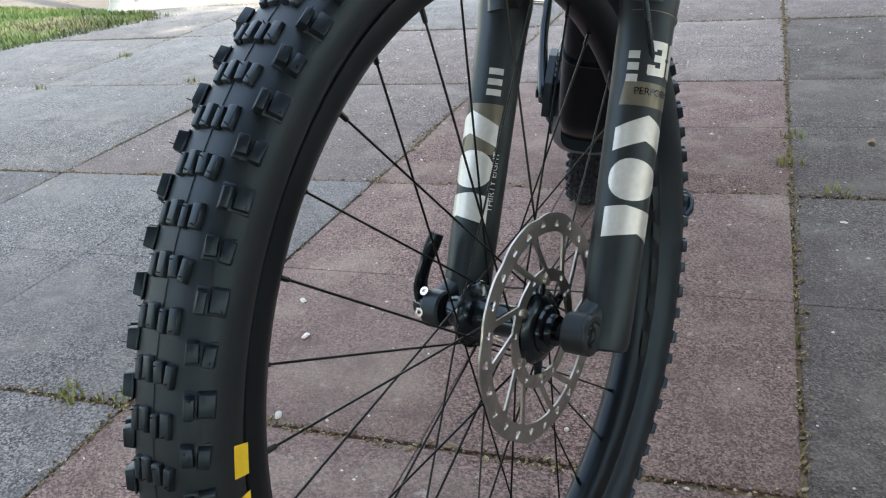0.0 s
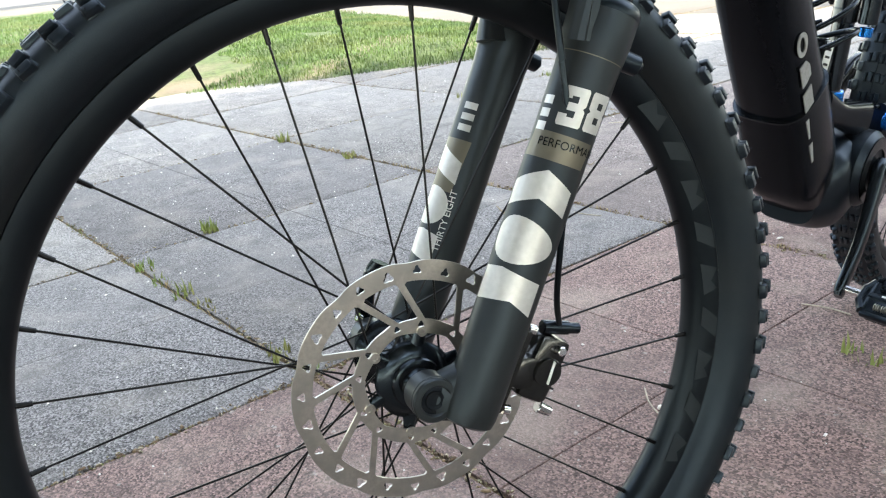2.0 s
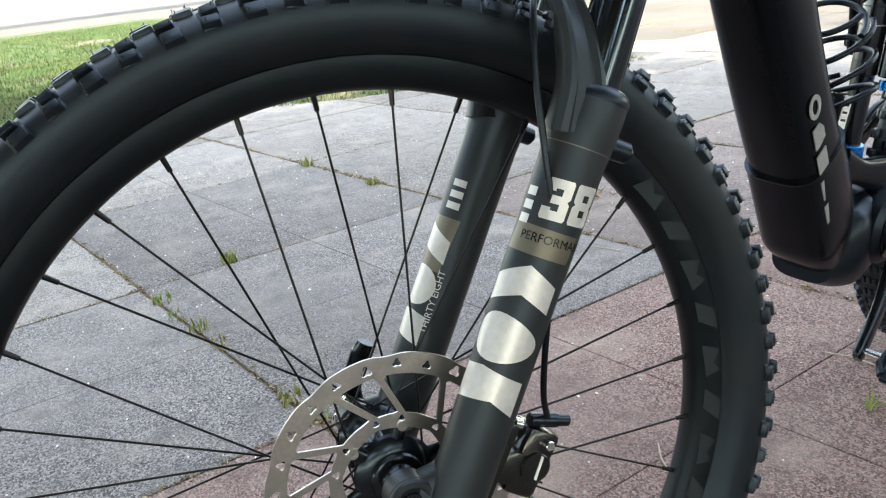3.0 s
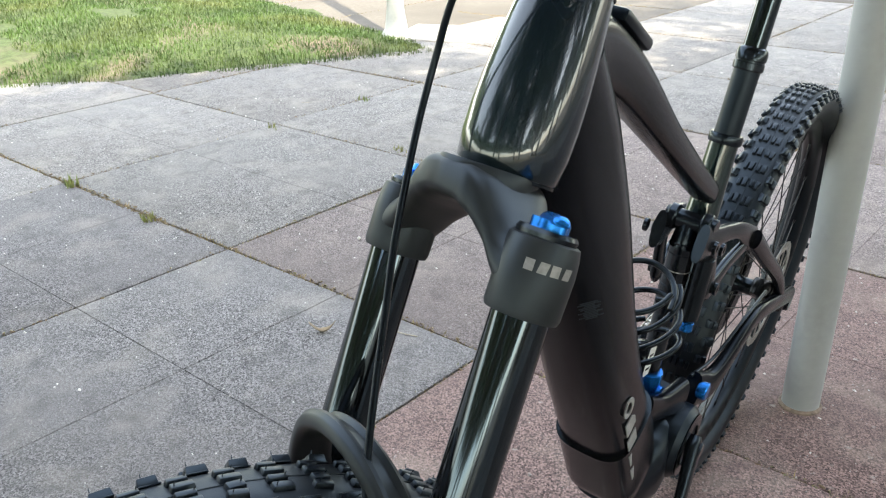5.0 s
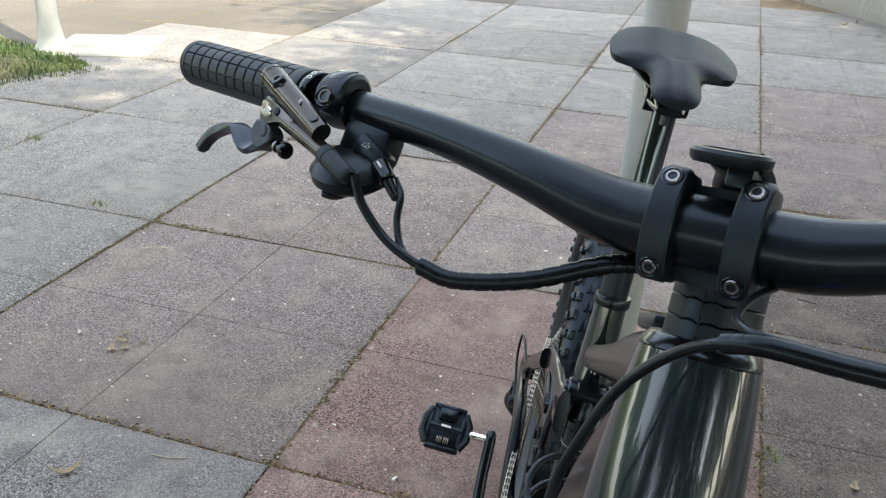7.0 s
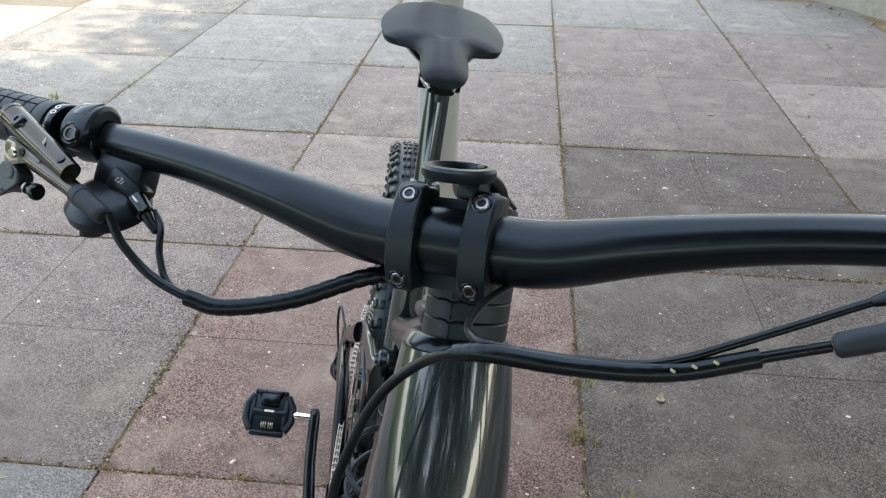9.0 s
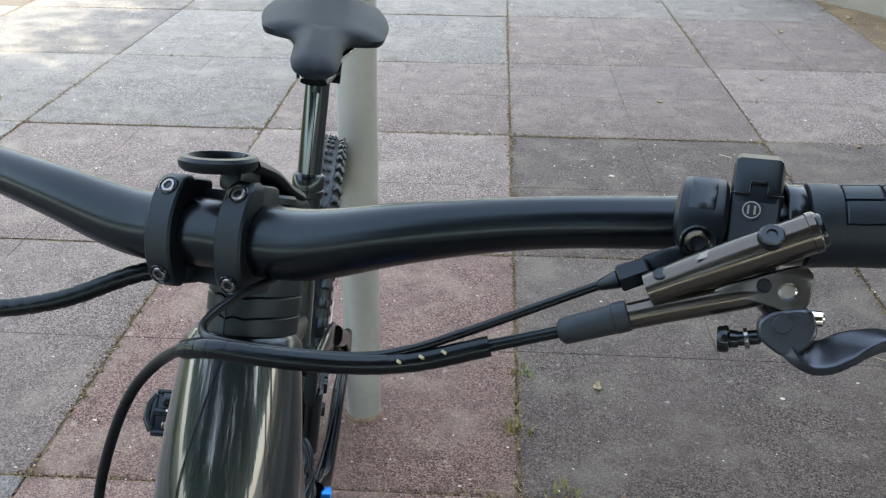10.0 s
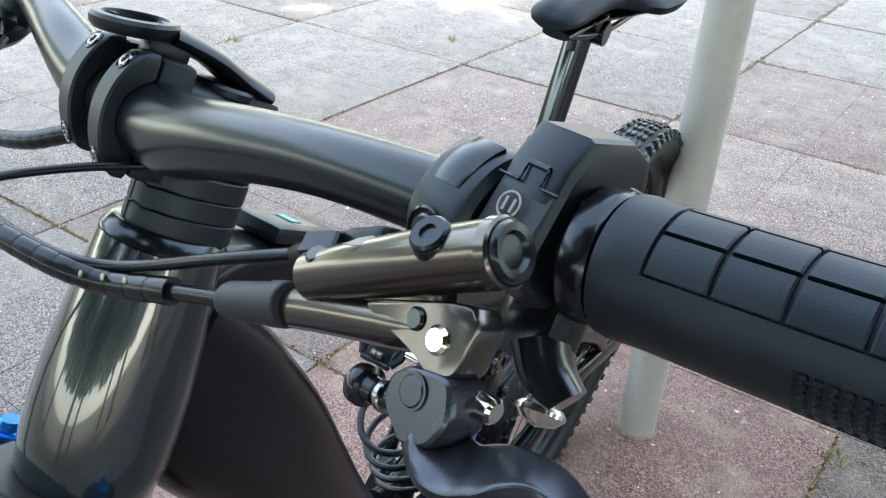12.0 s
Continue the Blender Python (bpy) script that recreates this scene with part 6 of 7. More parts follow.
def head_tube():
    rings = []
    for a, hx, hf in ((0.5960, 0.0348, 0.0330), (0.5972, 0.0358, 0.0338), (0.6150, 0.0380, 0.0352), (0.6350, 0.0382, 0.0354), (0.6550, 0.0374, 0.0346), (0.6800, 0.0354, 0.0328), (0.7000, 0.0332, 0.0310), (0.7180, 0.0309, 0.0294), (0.7228, 0.0302, 0.0288)):
        rings.append(section(head_pt(a, 0.002), (1, 0, 0), head_pt(1, 1) - head_pt(1, 0), hx, hf, 1.0, 40))
    return loft(rings)


fp("head_tube", head_tube(), M_FRAME, bike, "deep glossy green-black head tube")
fp("headset_cover", moved(lathe([(0.018, 0.0), (0.0302, 0.0), (0.0309, 0.0010), (0.0306, 0.0024), (0.0266, 0.0078), (0.0250, 0.0084), (0.018, 0.0084)], 48, True), along(HEADD, head_pt(0.7226))), M_BLACK, bike, "black headset cover")
fp("lower_headset", moved(lathe([(0.0, 0.0), (0.0338, 0.0), (0.0340, 0.0022), (0.0, 0.0024)], 44), along(HEADD, head_pt(0.5936))), M_BLACK, bike)
down = fp("down_tube", beam([(0.0, 0.288, 0.966), (0.0, 0.3275, 0.8955), (0.001, 0.3815, 0.8075), (0.004, 0.4515, 0.6765), (0.006, 0.520, 0.562), (0.007, 0.594, 0.455), (0.008, 0.630, 0.398)],
                            [0.031, 0.035, 0.038, 0.041, 0.044, 0.046, 0.046], [0.038, 0.054, 0.054, 0.048, 0.046, 0.050, 0.046], 30, 0.66, 36), M_FRAMEM, bike, "thick satin black down tube with battery")
fp("top_tube", beam([(0, 0.300, 0.975), (0, 0.345, 0.966), (0, 0.430, 0.926), (0, 0.560, 0.845), (0, 0.690, 0.766), (0, 0.770, 0.719), (0, 0.800, 0.702)],
                               [0.027, 0.023, 0.0195, 0.0170, 0.0160, 0.0160, 0.0150], [0.030, 0.027, 0.0225, 0.0165, 0.0150, 0.0145, 0.0120], 28, 0.62), M_FRAMEM, bike, "dark satin top tube")
disp = fp("display_unit", moved(rbox((0.034, 0.074, 0.011), (0, 0, 0), 0.004), pose(0, 0.402, 0.9735, -28, 0, 0)), M_PLAST, bike, "black display unit let into the top tube")
fp("display_screen", moved(rbox((0.022, 0.030, 0.001), (0, 0, 0), 0.0004, seg=1), pose(0, 0.4065, 0.9770, -28, 0, 0)), M_SCREEN, disp, "dark glass screen")
fp("screen_mark", moved(rbox((0.012, 0.010, 0.0006), (0, 0, 0), 0.0002, seg=1), pose(0, 0.4005, 0.9810, -28, 0, 0)), M_TEAL, disp, "teal light field")
# plain grey marks along the down tube
for k in range(5):
    t = k / 4
    c = Vector((0.0505 + 0.0020 * t, 0.500 + 0.080 * t, 0.572 - 0.137 * t))
    shape = [circle(0.0115, 22, rx=0.0155), circle(0.0060, 18, rx=0.0100)] if k in (0,) else [[(-0.0150, -0.0105), (0.0150, -0.0105), (0.0150, -0.0020), (0.0105, 0.0105), (-0.0045, 0.0105), (-0.0150, 0.0040)]] if k % 2 else [bar_poly(-0.0150, -0.0105, 0.0150, 0.0095, -0.001)]
    m_ = Matrix.Translation(c) @ Matrix(((0, 0, 1, 0), (0.545, 0.838, 0, 0), (-0.838, 0.545, 0, 0), (0, 0, 0, 1)))
    fp("tube_mark", moved(filled(shape, 0.0012), m_), M_DECALP, down, "pale grey mark")
_ax, _nr = Vector((0, 0.55, -0.835)), Vector((0.66, -0.63, -0.41))
_nr = (_nr - _ax.normalized() * _nr.dot(_ax.normalized())).normalized()
_tn = _nr.cross(_ax.normalized())
lab = Matrix.Translation(Vector((0.0385, 0.3560, 0.7560)) + _nr * 0.0012) @ Matrix((_ax.normalized(), _tn, _nr)).transposed().to_4x4()
for k in range(11):
    w = 0.0075 + 0.003 * math.sin(k * 2.3)
    fp("label_line", moved(filled([bar_poly(-0.0004, -w, 0.0004, w)], 0.0006), lab @ pose(-0.013 + 0.0026 * k, 0, 0)), M_DECALG, down)
# battery cover and motor
cover = fp("battery_cover", beam([(0.007, 0.562, 0.500), (0.007, 0.605, 0.432), (0.007, 0.632, 0.385), (0.007, 0.655, 0.350)], [0.0465, 0.0475, 0.0480, 0.0420], [0.0515, 0.0535, 0.0520, 0.0360], 14, 0.6, 36), M_FRAMEM, bike, "satin black battery cover")
fp("cover_seam", beam([(0.007, 0.5607, 0.5020), (0.007, 0.5620, 0.5000)], [0.0475, 0.0475], [0.0522, 0.0522], 2, 0.6, 36), M_GLOSSB, cover)
fp("cover_screw", moved(joined(socket_bolt(0.0065, 0.003), moved(lathe([(0.007, -0.004), (0.0095, -0.004), (0.0095, 0.002), (0.007, 0.002)], 20, True), EYE4)), along((0.45, -0.75, -0.3), (0.034, 0.5740, 0.4050))), M_GLOSSB, cover)
motor = fp("drive_motor", joined(beam([(0.006, 0.635, 0.345), (0.004, 0.690, 0.345), (0, 0.740, 0.360), (0, 0.800, 0.395)], [0.040, 0.058, 0.062, 0.040], [0.036, 0.060, 0.062, 0.040], 16, 0.6, 32),
                                 moved(lathe([(0, -0.068), (0.046, -0.068), (0.053, -0.062), (0.053, 0.062), (0.046, 0.070), (0.0, 0.070)], 40), Matrix.Translation((0, 0.752, 0.367)) @ SIDE)), M_PLAST, bike, "black mid-mounted drive motor")
fp("motor_badge", moved(lathe([(0.030, 0.0), (0.044, 0.0), (0.045, 0.002), (0.030, 0.003)], 40, True), Matrix.Translation((0.0700, 0.752, 0.367)) @ SIDE), M_GLOSSB, motor)
fp("motor_mark", moved(filled([bar_poly(-0.010, -0.0025, 0.010, 0.0025)], 0.0008), Matrix.Translation((0.0708, 0.722, 0.372)) @ Matrix(((0, 0, 1, 0), (1, 0, 0, 0), (0, 1, 0, 0), (0, 0, 0, 1))) @ pose(0, 0, 0, 0, 0, 60)), M_WHITE, motor)
fp("skid_plate", beam([(0, 0.650, 0.322), (0, 0.705, 0.300), (0, 0.765, 0.318)], [0.036, 0.050, 0.036], [0.006, 0.007, 0.006], 10, 0.6), M_FRAMEM, motor)
fp("shock_cradle", joined(beam([(0.030, 0.640, 0.470), (0.034, 0.690, 0.450), (0.040, 0.760, 0.430)], [0.010, 0.010, 0.012], [0.022, 0.016, 0.026], 10, 0.7), beam([(-0.030, 0.640, 0.470), (-0.034, 0.690, 0.450), (-0.040, 0.760, 0.430)], [0.010, 0.010, 0.012], [0.022, 0.016, 0.026], 10, 0.7)), M_FRAMEM, bike, "satin black frame cradle round the shock")


def seat_y(z):
    return 0.850 - 0.2 * (0.984 - z)


SEAT_D = Vector((0, 0.196, 0.9806))
fp("seat_tube", beam([(0, seat_y(0.655), 0.655), (0, seat_y(0.71), 0.71), (0, seat_y(0.775), 0.775)], [0.022, 0.0195, 0.0178], [0.026, 0.0200, 0.0180], 10, 1.0), M_FRAME, bike, "glossy dark seat tube")
fp("seat_clamp", joined(moved(lathe([(0.0160, 0), (0.0200, 0), (0.0208, 0.002), (0.0208, 0.010), (0.0200, 0.012), (0.0160, 0.012)], 36, True), along(SEAT_D, (0, seat_y(0.770), 0.770))), rbox((0.016, 0.010, 0.010), (0, seat_y(0.776) + 0.022, 0.776), 0.002)), M_BLACK, bike, "black seat clamp")
fp("post_body", cyl((0, seat_y(0.74), 0.74), (0, seat_y(0.862), 0.862), 0.0158, None, 32), M_PLAST, bike, "matt black dropper post body")
fp("post_collar", moved(lathe([(0.0135, 0), (0.0170, 0), (0.0185, 0.0015), (0.0185, 0.009), (0.0172, 0.010), (0.0172, 0.012), (0.0185, 0.013), (0.0185, 0.021), (0.0168, 0.026), (0.0135, 0.028)], 36, True), along(SEAT_D, (0, seat_y(0.858), 0.858))), M_GLOSSB, bike, "black dropper post collar")
fp("post_shaft", cyl((0, seat_y(0.86), 0.86), (0, seat_y(0.998), 0.998), 0.0135, None, 32), M_STAN, bike, "glossy black post shaft")
fp("saddle_clamp", moved(joined(cyl((-0.024, seat_y(0.988) + 0.006, 0.990), (0.024, seat_y(0.988) + 0.006, 0.990), 0.0125, None, 24), rbox((0.040, 0.038, 0.012), (0, seat_y(0.99) + 0.004, 1.000), 0.003), cyl((0, seat_y(0.98) + 0.026, 0.972), (0, seat_y(0.98) + 0.022, 1.004), 0.0045, None, 12), cyl((0, seat_y(0.98) - 0.018, 0.972), (0, seat_y(0.98) - 0.014, 1.004), 0.0045, None, 12)), pose(0, 0.004, 0.006)), M_BLACK, bike, "black saddle clamp with bolts")


SADDLE_UP = pose(-0.001, 0.096, 0.007)


def saddle_geo():
    st = [(0.662, 0.0100, 1.0160, 0.008), (0.667, 0.0190, 1.0220, 0.014), (0.682, 0.0245, 1.0285, 0.022), (0.715, 0.0258, 1.0330, 0.027), (0.745, 0.0268, 1.0350, 0.029),
          (0.768, 0.0340, 1.0360, 0.031), (0.782, 0.0540, 1.0365, 0.034), (0.796, 0.0670, 1.0370, 0.036), (0.824, 0.0730, 1.0375, 0.036), (0.858, 0.0725, 1.0385, 0.033),
          (0.888, 0.0660, 1.0395, 0.029), (0.913, 0.0560, 1.0400, 0.023), (0.928, 0.0410, 1.0390, 0.015), (0.934, 0.0220, 1.0375, 0.008)]
    sm = spline(st, 52)
    rings = []
    for y, hw, zt, dp in sm:
        ring = []
        for u in np.linspace(-1, 1, 17):
            ring.append((hw * u, y + (0.010 * u * u if hw > 0.05 and y > 0.80 else 0), zt - dp * 0.42 * abs(u) ** 2.4 - 0.003 * math.exp(-(u / 0.25) ** 2) * min(1, hw / 0.05)))
        for u in np.linspace(0.97, -0.97, 9):
            ring.append((hw * 0.985 * u, y, zt - dp * 0.62 - 0.002 * (1 - u * u)))
        rings.append(ring)
    return moved(loft(rings), SADDLE_UP)


saddle = fp("saddle", saddle_geo(), M_SADDLE, bike, "dark blue-black short saddle", 60)
for s in (-1, 1):
    fp("saddle_rail", moved(hose([(s * 0.010, 0.695, 0.998), (s * 0.016, 0.735, 0.992), (s * 0.021, 0.780, 0.990), (s * 0.021, 0.865, 0.992), (s * 0.026, 0.895, 1.002), (s * 0.030, 0.912, 1.012)], 0.0035, 30), SADDLE_UP), M_BLACK, saddle)
fp("saddle_base", moved(beam([(0, 0.690, 0.998), (0, 0.760, 1.001), (0, 0.840, 1.004), (0, 0.910, 1.012)], [0.014, 0.018, 0.046, 0.044], [0.004, 0.004, 0.005, 0.005], 14, 0.8), SADDLE_UP), M_GLOSSB, saddle)

# --- rear suspension
for s in (-1, 1):
    lk_ = fp("rocker_link", joined(beam([(s * 0.027, 0.712, 0.676), (s * 0.030, 0.745, 0.665), (s * 0.034, 0.795, 0.662), (s * 0.040, 0.845, 0.650), (s * 0.045, 0.905, 0.618)], [0.0070, 0.0065, 0.0065, 0.0065, 0.0060], [0.024, 0.022, 0.013, 0.012, 0.018], 18, 0.8),
                                   beam([(s * 0.032, 0.752, 0.656), (s * 0.034, 0.770, 0.612), (s * 0.034, 0.780, 0.588), (s * 0.038, 0.835, 0.606), (s * 0.044, 0.895, 0.617)], [0.006, 0.006, 0.007, 0.006, 0.005], [0.012, 0.013, 0.017, 0.011, 0.011], 18, 0.8)), M_GLOSSB, bike, "glossy black rocker link")
    for y, z in ((0.718, 0.674), (0.756, 0.657), (0.781, 0.590), (0.905, 0.618)):
        fp("pivot_bolt", moved(socket_bolt(0.0085, 0.004), Matrix.Translation((s * 0.042, y, z)) @ SIDE @ (EYE4 if s > 0 else pose(0, 0, 0, 180, 0, 0))), M_BLACK, lk_)
    fp("seat_stay", beam([(s * 0.050, 0.905, 0.618), (s * 0.058, 0.985, 0.560), (s * 0.066, 1.110, 0.475), (s * 0.070, 1.180, 0.395)], [0.009, 0.0085, 0.008, 0.009], [0.014, 0.013, 0.011, 0.014], 18, 0.8), M_FRAMEM, bike, "satin black seat stay")
    fp("chain_stay", beam([(s * 0.046, 0.800, 0.420), (s * 0.054, 0.850, 0.405), (s * 0.060, 0.905, 0.420), (s * 0.064, 0.990, 0.452), (s * 0.070, 1.090, 0.435), (s * 0.072, 1.250, 0.385)], [0.012, 0.012, 0.010, 0.010, 0.009, 0.009], [0.026, 0.024, 0.020, 0.017, 0.014, 0.016], 26, 0.75), M_FRAMEM, bike, "satin black curved chain stay")
    fp("dropout", moved(lathe(disc_profile(0.017, 0.010, 0.002), 28), Matrix.Translation((s * 0.074 - 0.005, 1.250, 0.3705)) @ SIDE), M_BLACK, bike)
    fp("main_pivot", moved(lathe(disc_profile(0.013, 0.014, 0.002), 28), Matrix.Translation((s * 0.060 - 0.007, 0.806, 0.422)) @ SIDE), M_BLUE if s > 0 else M_BLACK, bike, "blue anodised pivot" if s > 0 else "")
shock = fp("rear_shock", joined(cyl((0, 0.742, 0.660), (0, 0.737, 0.560), 0.0165, None, 32), cyl((0, 0.737, 0.560), (0, 0.731, 0.455), 0.0140, None, 28)), M_KASH, bike, "glossy black air shock")
fp("shock_eyelet", joined(cyl((-0.030, 0.742, 0.686), (0.034, 0.742, 0.686), 0.0120, None, 24), cyl((0, 0.742, 0.686), (0, 0.742, 0.652), 0.012, 0.0175, 24), *[cyl((x - 0.006, 0.742, 0.686), (x + 0.006, 0.742, 0.686), 0.0160, None, 28, 0.002) for x in (-0.020, 0.022)]), M_BLACK, shock)
fp("shock_foot", joined(cyl((-0.024, 0.730, 0.440), (0.024, 0.730, 0.440), 0.0120, None, 24), cyl((0, 0.730, 0.445), (0, 0.731, 0.470), 0.020, 0.019, 28)), M_BLUE, shock, "blue anodised lower mount")
fp("shock_reservoir", cyl((0.030, 0.744, 0.646), (0.030, 0.738, 0.560), 0.0120, None, 28), M_GLOSSB, shock, "black piggyback reservoir")
fp("shock_dial", cyl((0.030, 0.737, 0.556), (0.030, 0.736, 0.544), 0.009, None, 18), M_BLUE, shock, "blue dial")
for k in range(4):
    fp("shock_line", moved(lathe([(0.0167, 0), (0.0170, 0.0003), (0.0170, 0.0012), (0.0167, 0.0015)], 32, True), along((0, -0.05, -0.998), (0, 0.7412 - 0.0011 * k, 0.644 - 0.022 * k))), M_DECALP if k == 1 else M_GLOSSB, shock)

# --- rear wheel and drive
REAR = FRAME @ Matrix.Translation((0, 1.250, 0.3715))
tyre(REAR, "rear_tyre", "black knobbly rear tyre touching the post")
rear_rim = bp("rear_rim", RIM_MESH, None, bike, "black rear rim", REAR)
for base in (160, 250, 340):
    for k in range(5):
        sidewall_print([bar_poly(-0.010, -0.006, 0.008, 0.006, 0.004)], radians(base + k * 7), 0.3085, 0.0176, REAR, "rim_mark", M_DECALG, rear_rim, lean=0.12)
wheel_spokes(REAR, 5.0, 0.030, -0.024, 0.029)
bp("rear_hub", hub_geo(0.070), M_GLOSSB, bike, "glossy black rear hub", REAR)
bp("rear_rotor", moved(rotor_geo(), pose(0.040, 0, 0)), M_STEEL, bike, "steel rear brake disc", REAR, 25)


def cog(r, teeth, t=0.0018):
    pts = []
    for k in range(teeth):
        a = 2 * math.pi * k / teeth
        for da, rr in ((-0.32, r), (-0.12, r + 0.0036), (0.12, r + 0.0036), (0.32, r)):
            pts.append((rr * math.cos(a + da * 2 * math.pi / teeth), rr * math.sin(a + da * 2 * math.pi / teeth)))
    return filled([pts, circle(r * 0.62 if r > 0.04 else 0.017, 30)], t)


cass = bp("cassette", moved(lathe([(0.012, -0.052), (0.0175, -0.052), (0.0175, -0.020), (0.012, -0.020)], 30, True), SIDE), M_BLACK, bike, "twelve-speed steel cassette", REAR)
for k in range(12):
    bp("sprocket", moved(cog(0.100 - 0.0072 * k if k else 0.1005, 51 - 4 * k if k < 10 else 12), Matrix.Translation((-0.021 - 0.0029 * k, 0, 0)) @ SIDE), M_STEEL if k > 1 else M_BLACK, cass, "", REAR)
BBC = Vector((0, 0.752, 0.367))
ring = fp("chainring", moved(cog(0.066, 34, 0.003), Matrix.Translation((-0.058, 0, 0)) @ Matrix.Translation(BBC) @ SIDE), M_BLACK, bike, "black toothed chainring")
fp("chain_guide", moved(filled([[(-0.075, -0.02), (-0.070, 0.035), (-0.035, 0.072), (0.0, 0.076), (0.0, 0.068), (-0.03, 0.062), (-0.060, 0.03), (-0.066, -0.02)]], 0.012), Matrix.Translation(BBC + Vector((-0.066, 0, 0))) @ Matrix(((0, 0, 1, 0), (1, 0, 0, 0), (0, 1, 0, 0), (0, 0, 0, 1)))), M_PLAST, bike, "black chain guide")


def chain_path():
    up_ = [(-0.060, 0.752 - 0.02, 0.367 + 0.066), (-0.059, 0.90, 0.442), (-0.052, 1.10, 0.452), (-0.043, 1.250, 0.372 + 0.070)]
    lo_ = [(-0.043, 1.250 + 0.07, 0.372), (-0.044, 1.235, 0.290), (-0.046, 1.215, 0.225), (-0.048, 1.180, 0.190), (-0.058, 0.95, 0.270), (-0.060, 0.772, 0.300)]
    return up_ + lo_


_cp = spline(chain_path(), 150)
_link = mesh_of(*joined(rbox((0.0018, 0.0115, 0.0072), (0.0030, 0, 0), 0.0007, seg=1), rbox((0.0018, 0.0115, 0.0072), (-0.0030, 0, 0), 0.0007, seg=1), rbox((0.0050, 0.0050, 0.0050), (0, 0, 0), 0.001, seg=1)))
_link.materials.append(M_STEEL)
chain = fp("chain", tube(_cp, 0.0011, 6), M_STEEL, bike, "steel bicycle chain")
_len = np.concatenate([[0], np.cumsum(np.linalg.norm(np.diff(_cp, axis=0), axis=1))])
for k in range(int(_len[-1] / 0.0127)):
    d0 = k * 0.0127 + 0.006
    p = Vector([np.interp(d0, _len, _cp[:, q]) for q in range(3)])
    p2 = Vector([np.interp(d0 + 0.003, _len, _cp[:, q]) for q in range(3)])
    t = (p2 - p).normalized()
    x = Vector((1, 0, 0))
    x = (x - t * x.dot(t)).normalized()
    z = x.cross(t)
    bp("chain_link", _link, None, chain, "", FRAME @ Matrix(((x.x, t.x, z.x, p.x), (x.y, t.y, z.y, p.y), (x.z, t.z, z.z, p.z), (0, 0, 0, 1))))
mech = fp("rear_derailleur", joined(rbox((0.026, 0.050, 0.030), (-0.074, 1.213, 0.340), 0.008, (30, 0, 0)), tube(spline([(-0.078, 1.205, 0.350), (-0.082, 1.225, 0.315), (-0.066, 1.235, 0.285)], 10), [0.010, 0.012, 0.010], 14)), M_BLACK, bike, "black rear derailleur")
for s in (-0.052, -0.040):
    fp("mech_cage", moved(filled([[(1.250, 0.292), (1.246, 0.288), (1.200, 0.178), (1.172, 0.184), (1.176, 0.202), (1.196, 0.212)]], 0.002), Matrix(((0, 0, 1, s), (1, 0, 0, 0), (0, 1, 0, 0), (0, 0, 0, 1)))), M_BLACK, mech)
for y, z in ((1.228, 0.284), (1.186, 0.192)):
    fp("jockey_wheel", moved(cog(0.013, 12, 0.003), Matrix.Translation((-0.046, y, z)) @ SIDE), M_PLAST, mech)
fp("mech_cable", hose([(-0.078, 1.200, 0.352), (-0.090, 1.250, 0.400), (-0.088, 1.235, 0.450), (-0.072, 1.150, 0.445), (-0.066, 1.05, 0.440)], 0.0022, 40), M_HOSE, bike, "black derailleur cable")
fp("rear_caliper", joined(rbox((0.030, 0.050, 0.032), (0.046, 1.120, 0.440), 0.006, (-35, 0, 0)), cyl((0.056, 1.120, 0.440), (0.064, 1.120, 0.440), 0.012, None, 20)), M_GREYAL, bike, "grey rear brake caliper")
fp("rear_brake_hose", hose([(0.056, 1.095, 0.450), (0.062, 1.050, 0.472), (0.060, 0.960, 0.468), (0.050, 0.870, 0.440), (0.040, 0.800, 0.440)], 0.0025, 40), M_HOSE, bike, "black rear brake hose")


def crank(sx, end):
    a, b = BBC + Vector((sx * 0.079, 0, 0)), Vector(end)
    d = (b - a).normalized()
    c = fp("crank_arm", joined(beam([a - d * 0.016, a, a + d * 0.05 + Vector((sx * 0.003, 0, 0)), a + d * 0.11 + Vector((sx * 0.004, 0, 0)), b, b + d * 0.013], [0.0075, 0.0105, 0.0085, 0.0075, 0.0075, 0.005], [0.012, 0.0180, 0.0145, 0.0125, 0.0130, 0.009], 22, 0.8)), M_BLACK, bike, "black crank arm")
    fp("crank_bolt", moved(lathe(disc_profile(0.011, 0.004), 24), Matrix.Translation(a + Vector((sx * 0.010 - 0.002, 0, 0))) @ SIDE), M_GLOSSB, c)
    return c


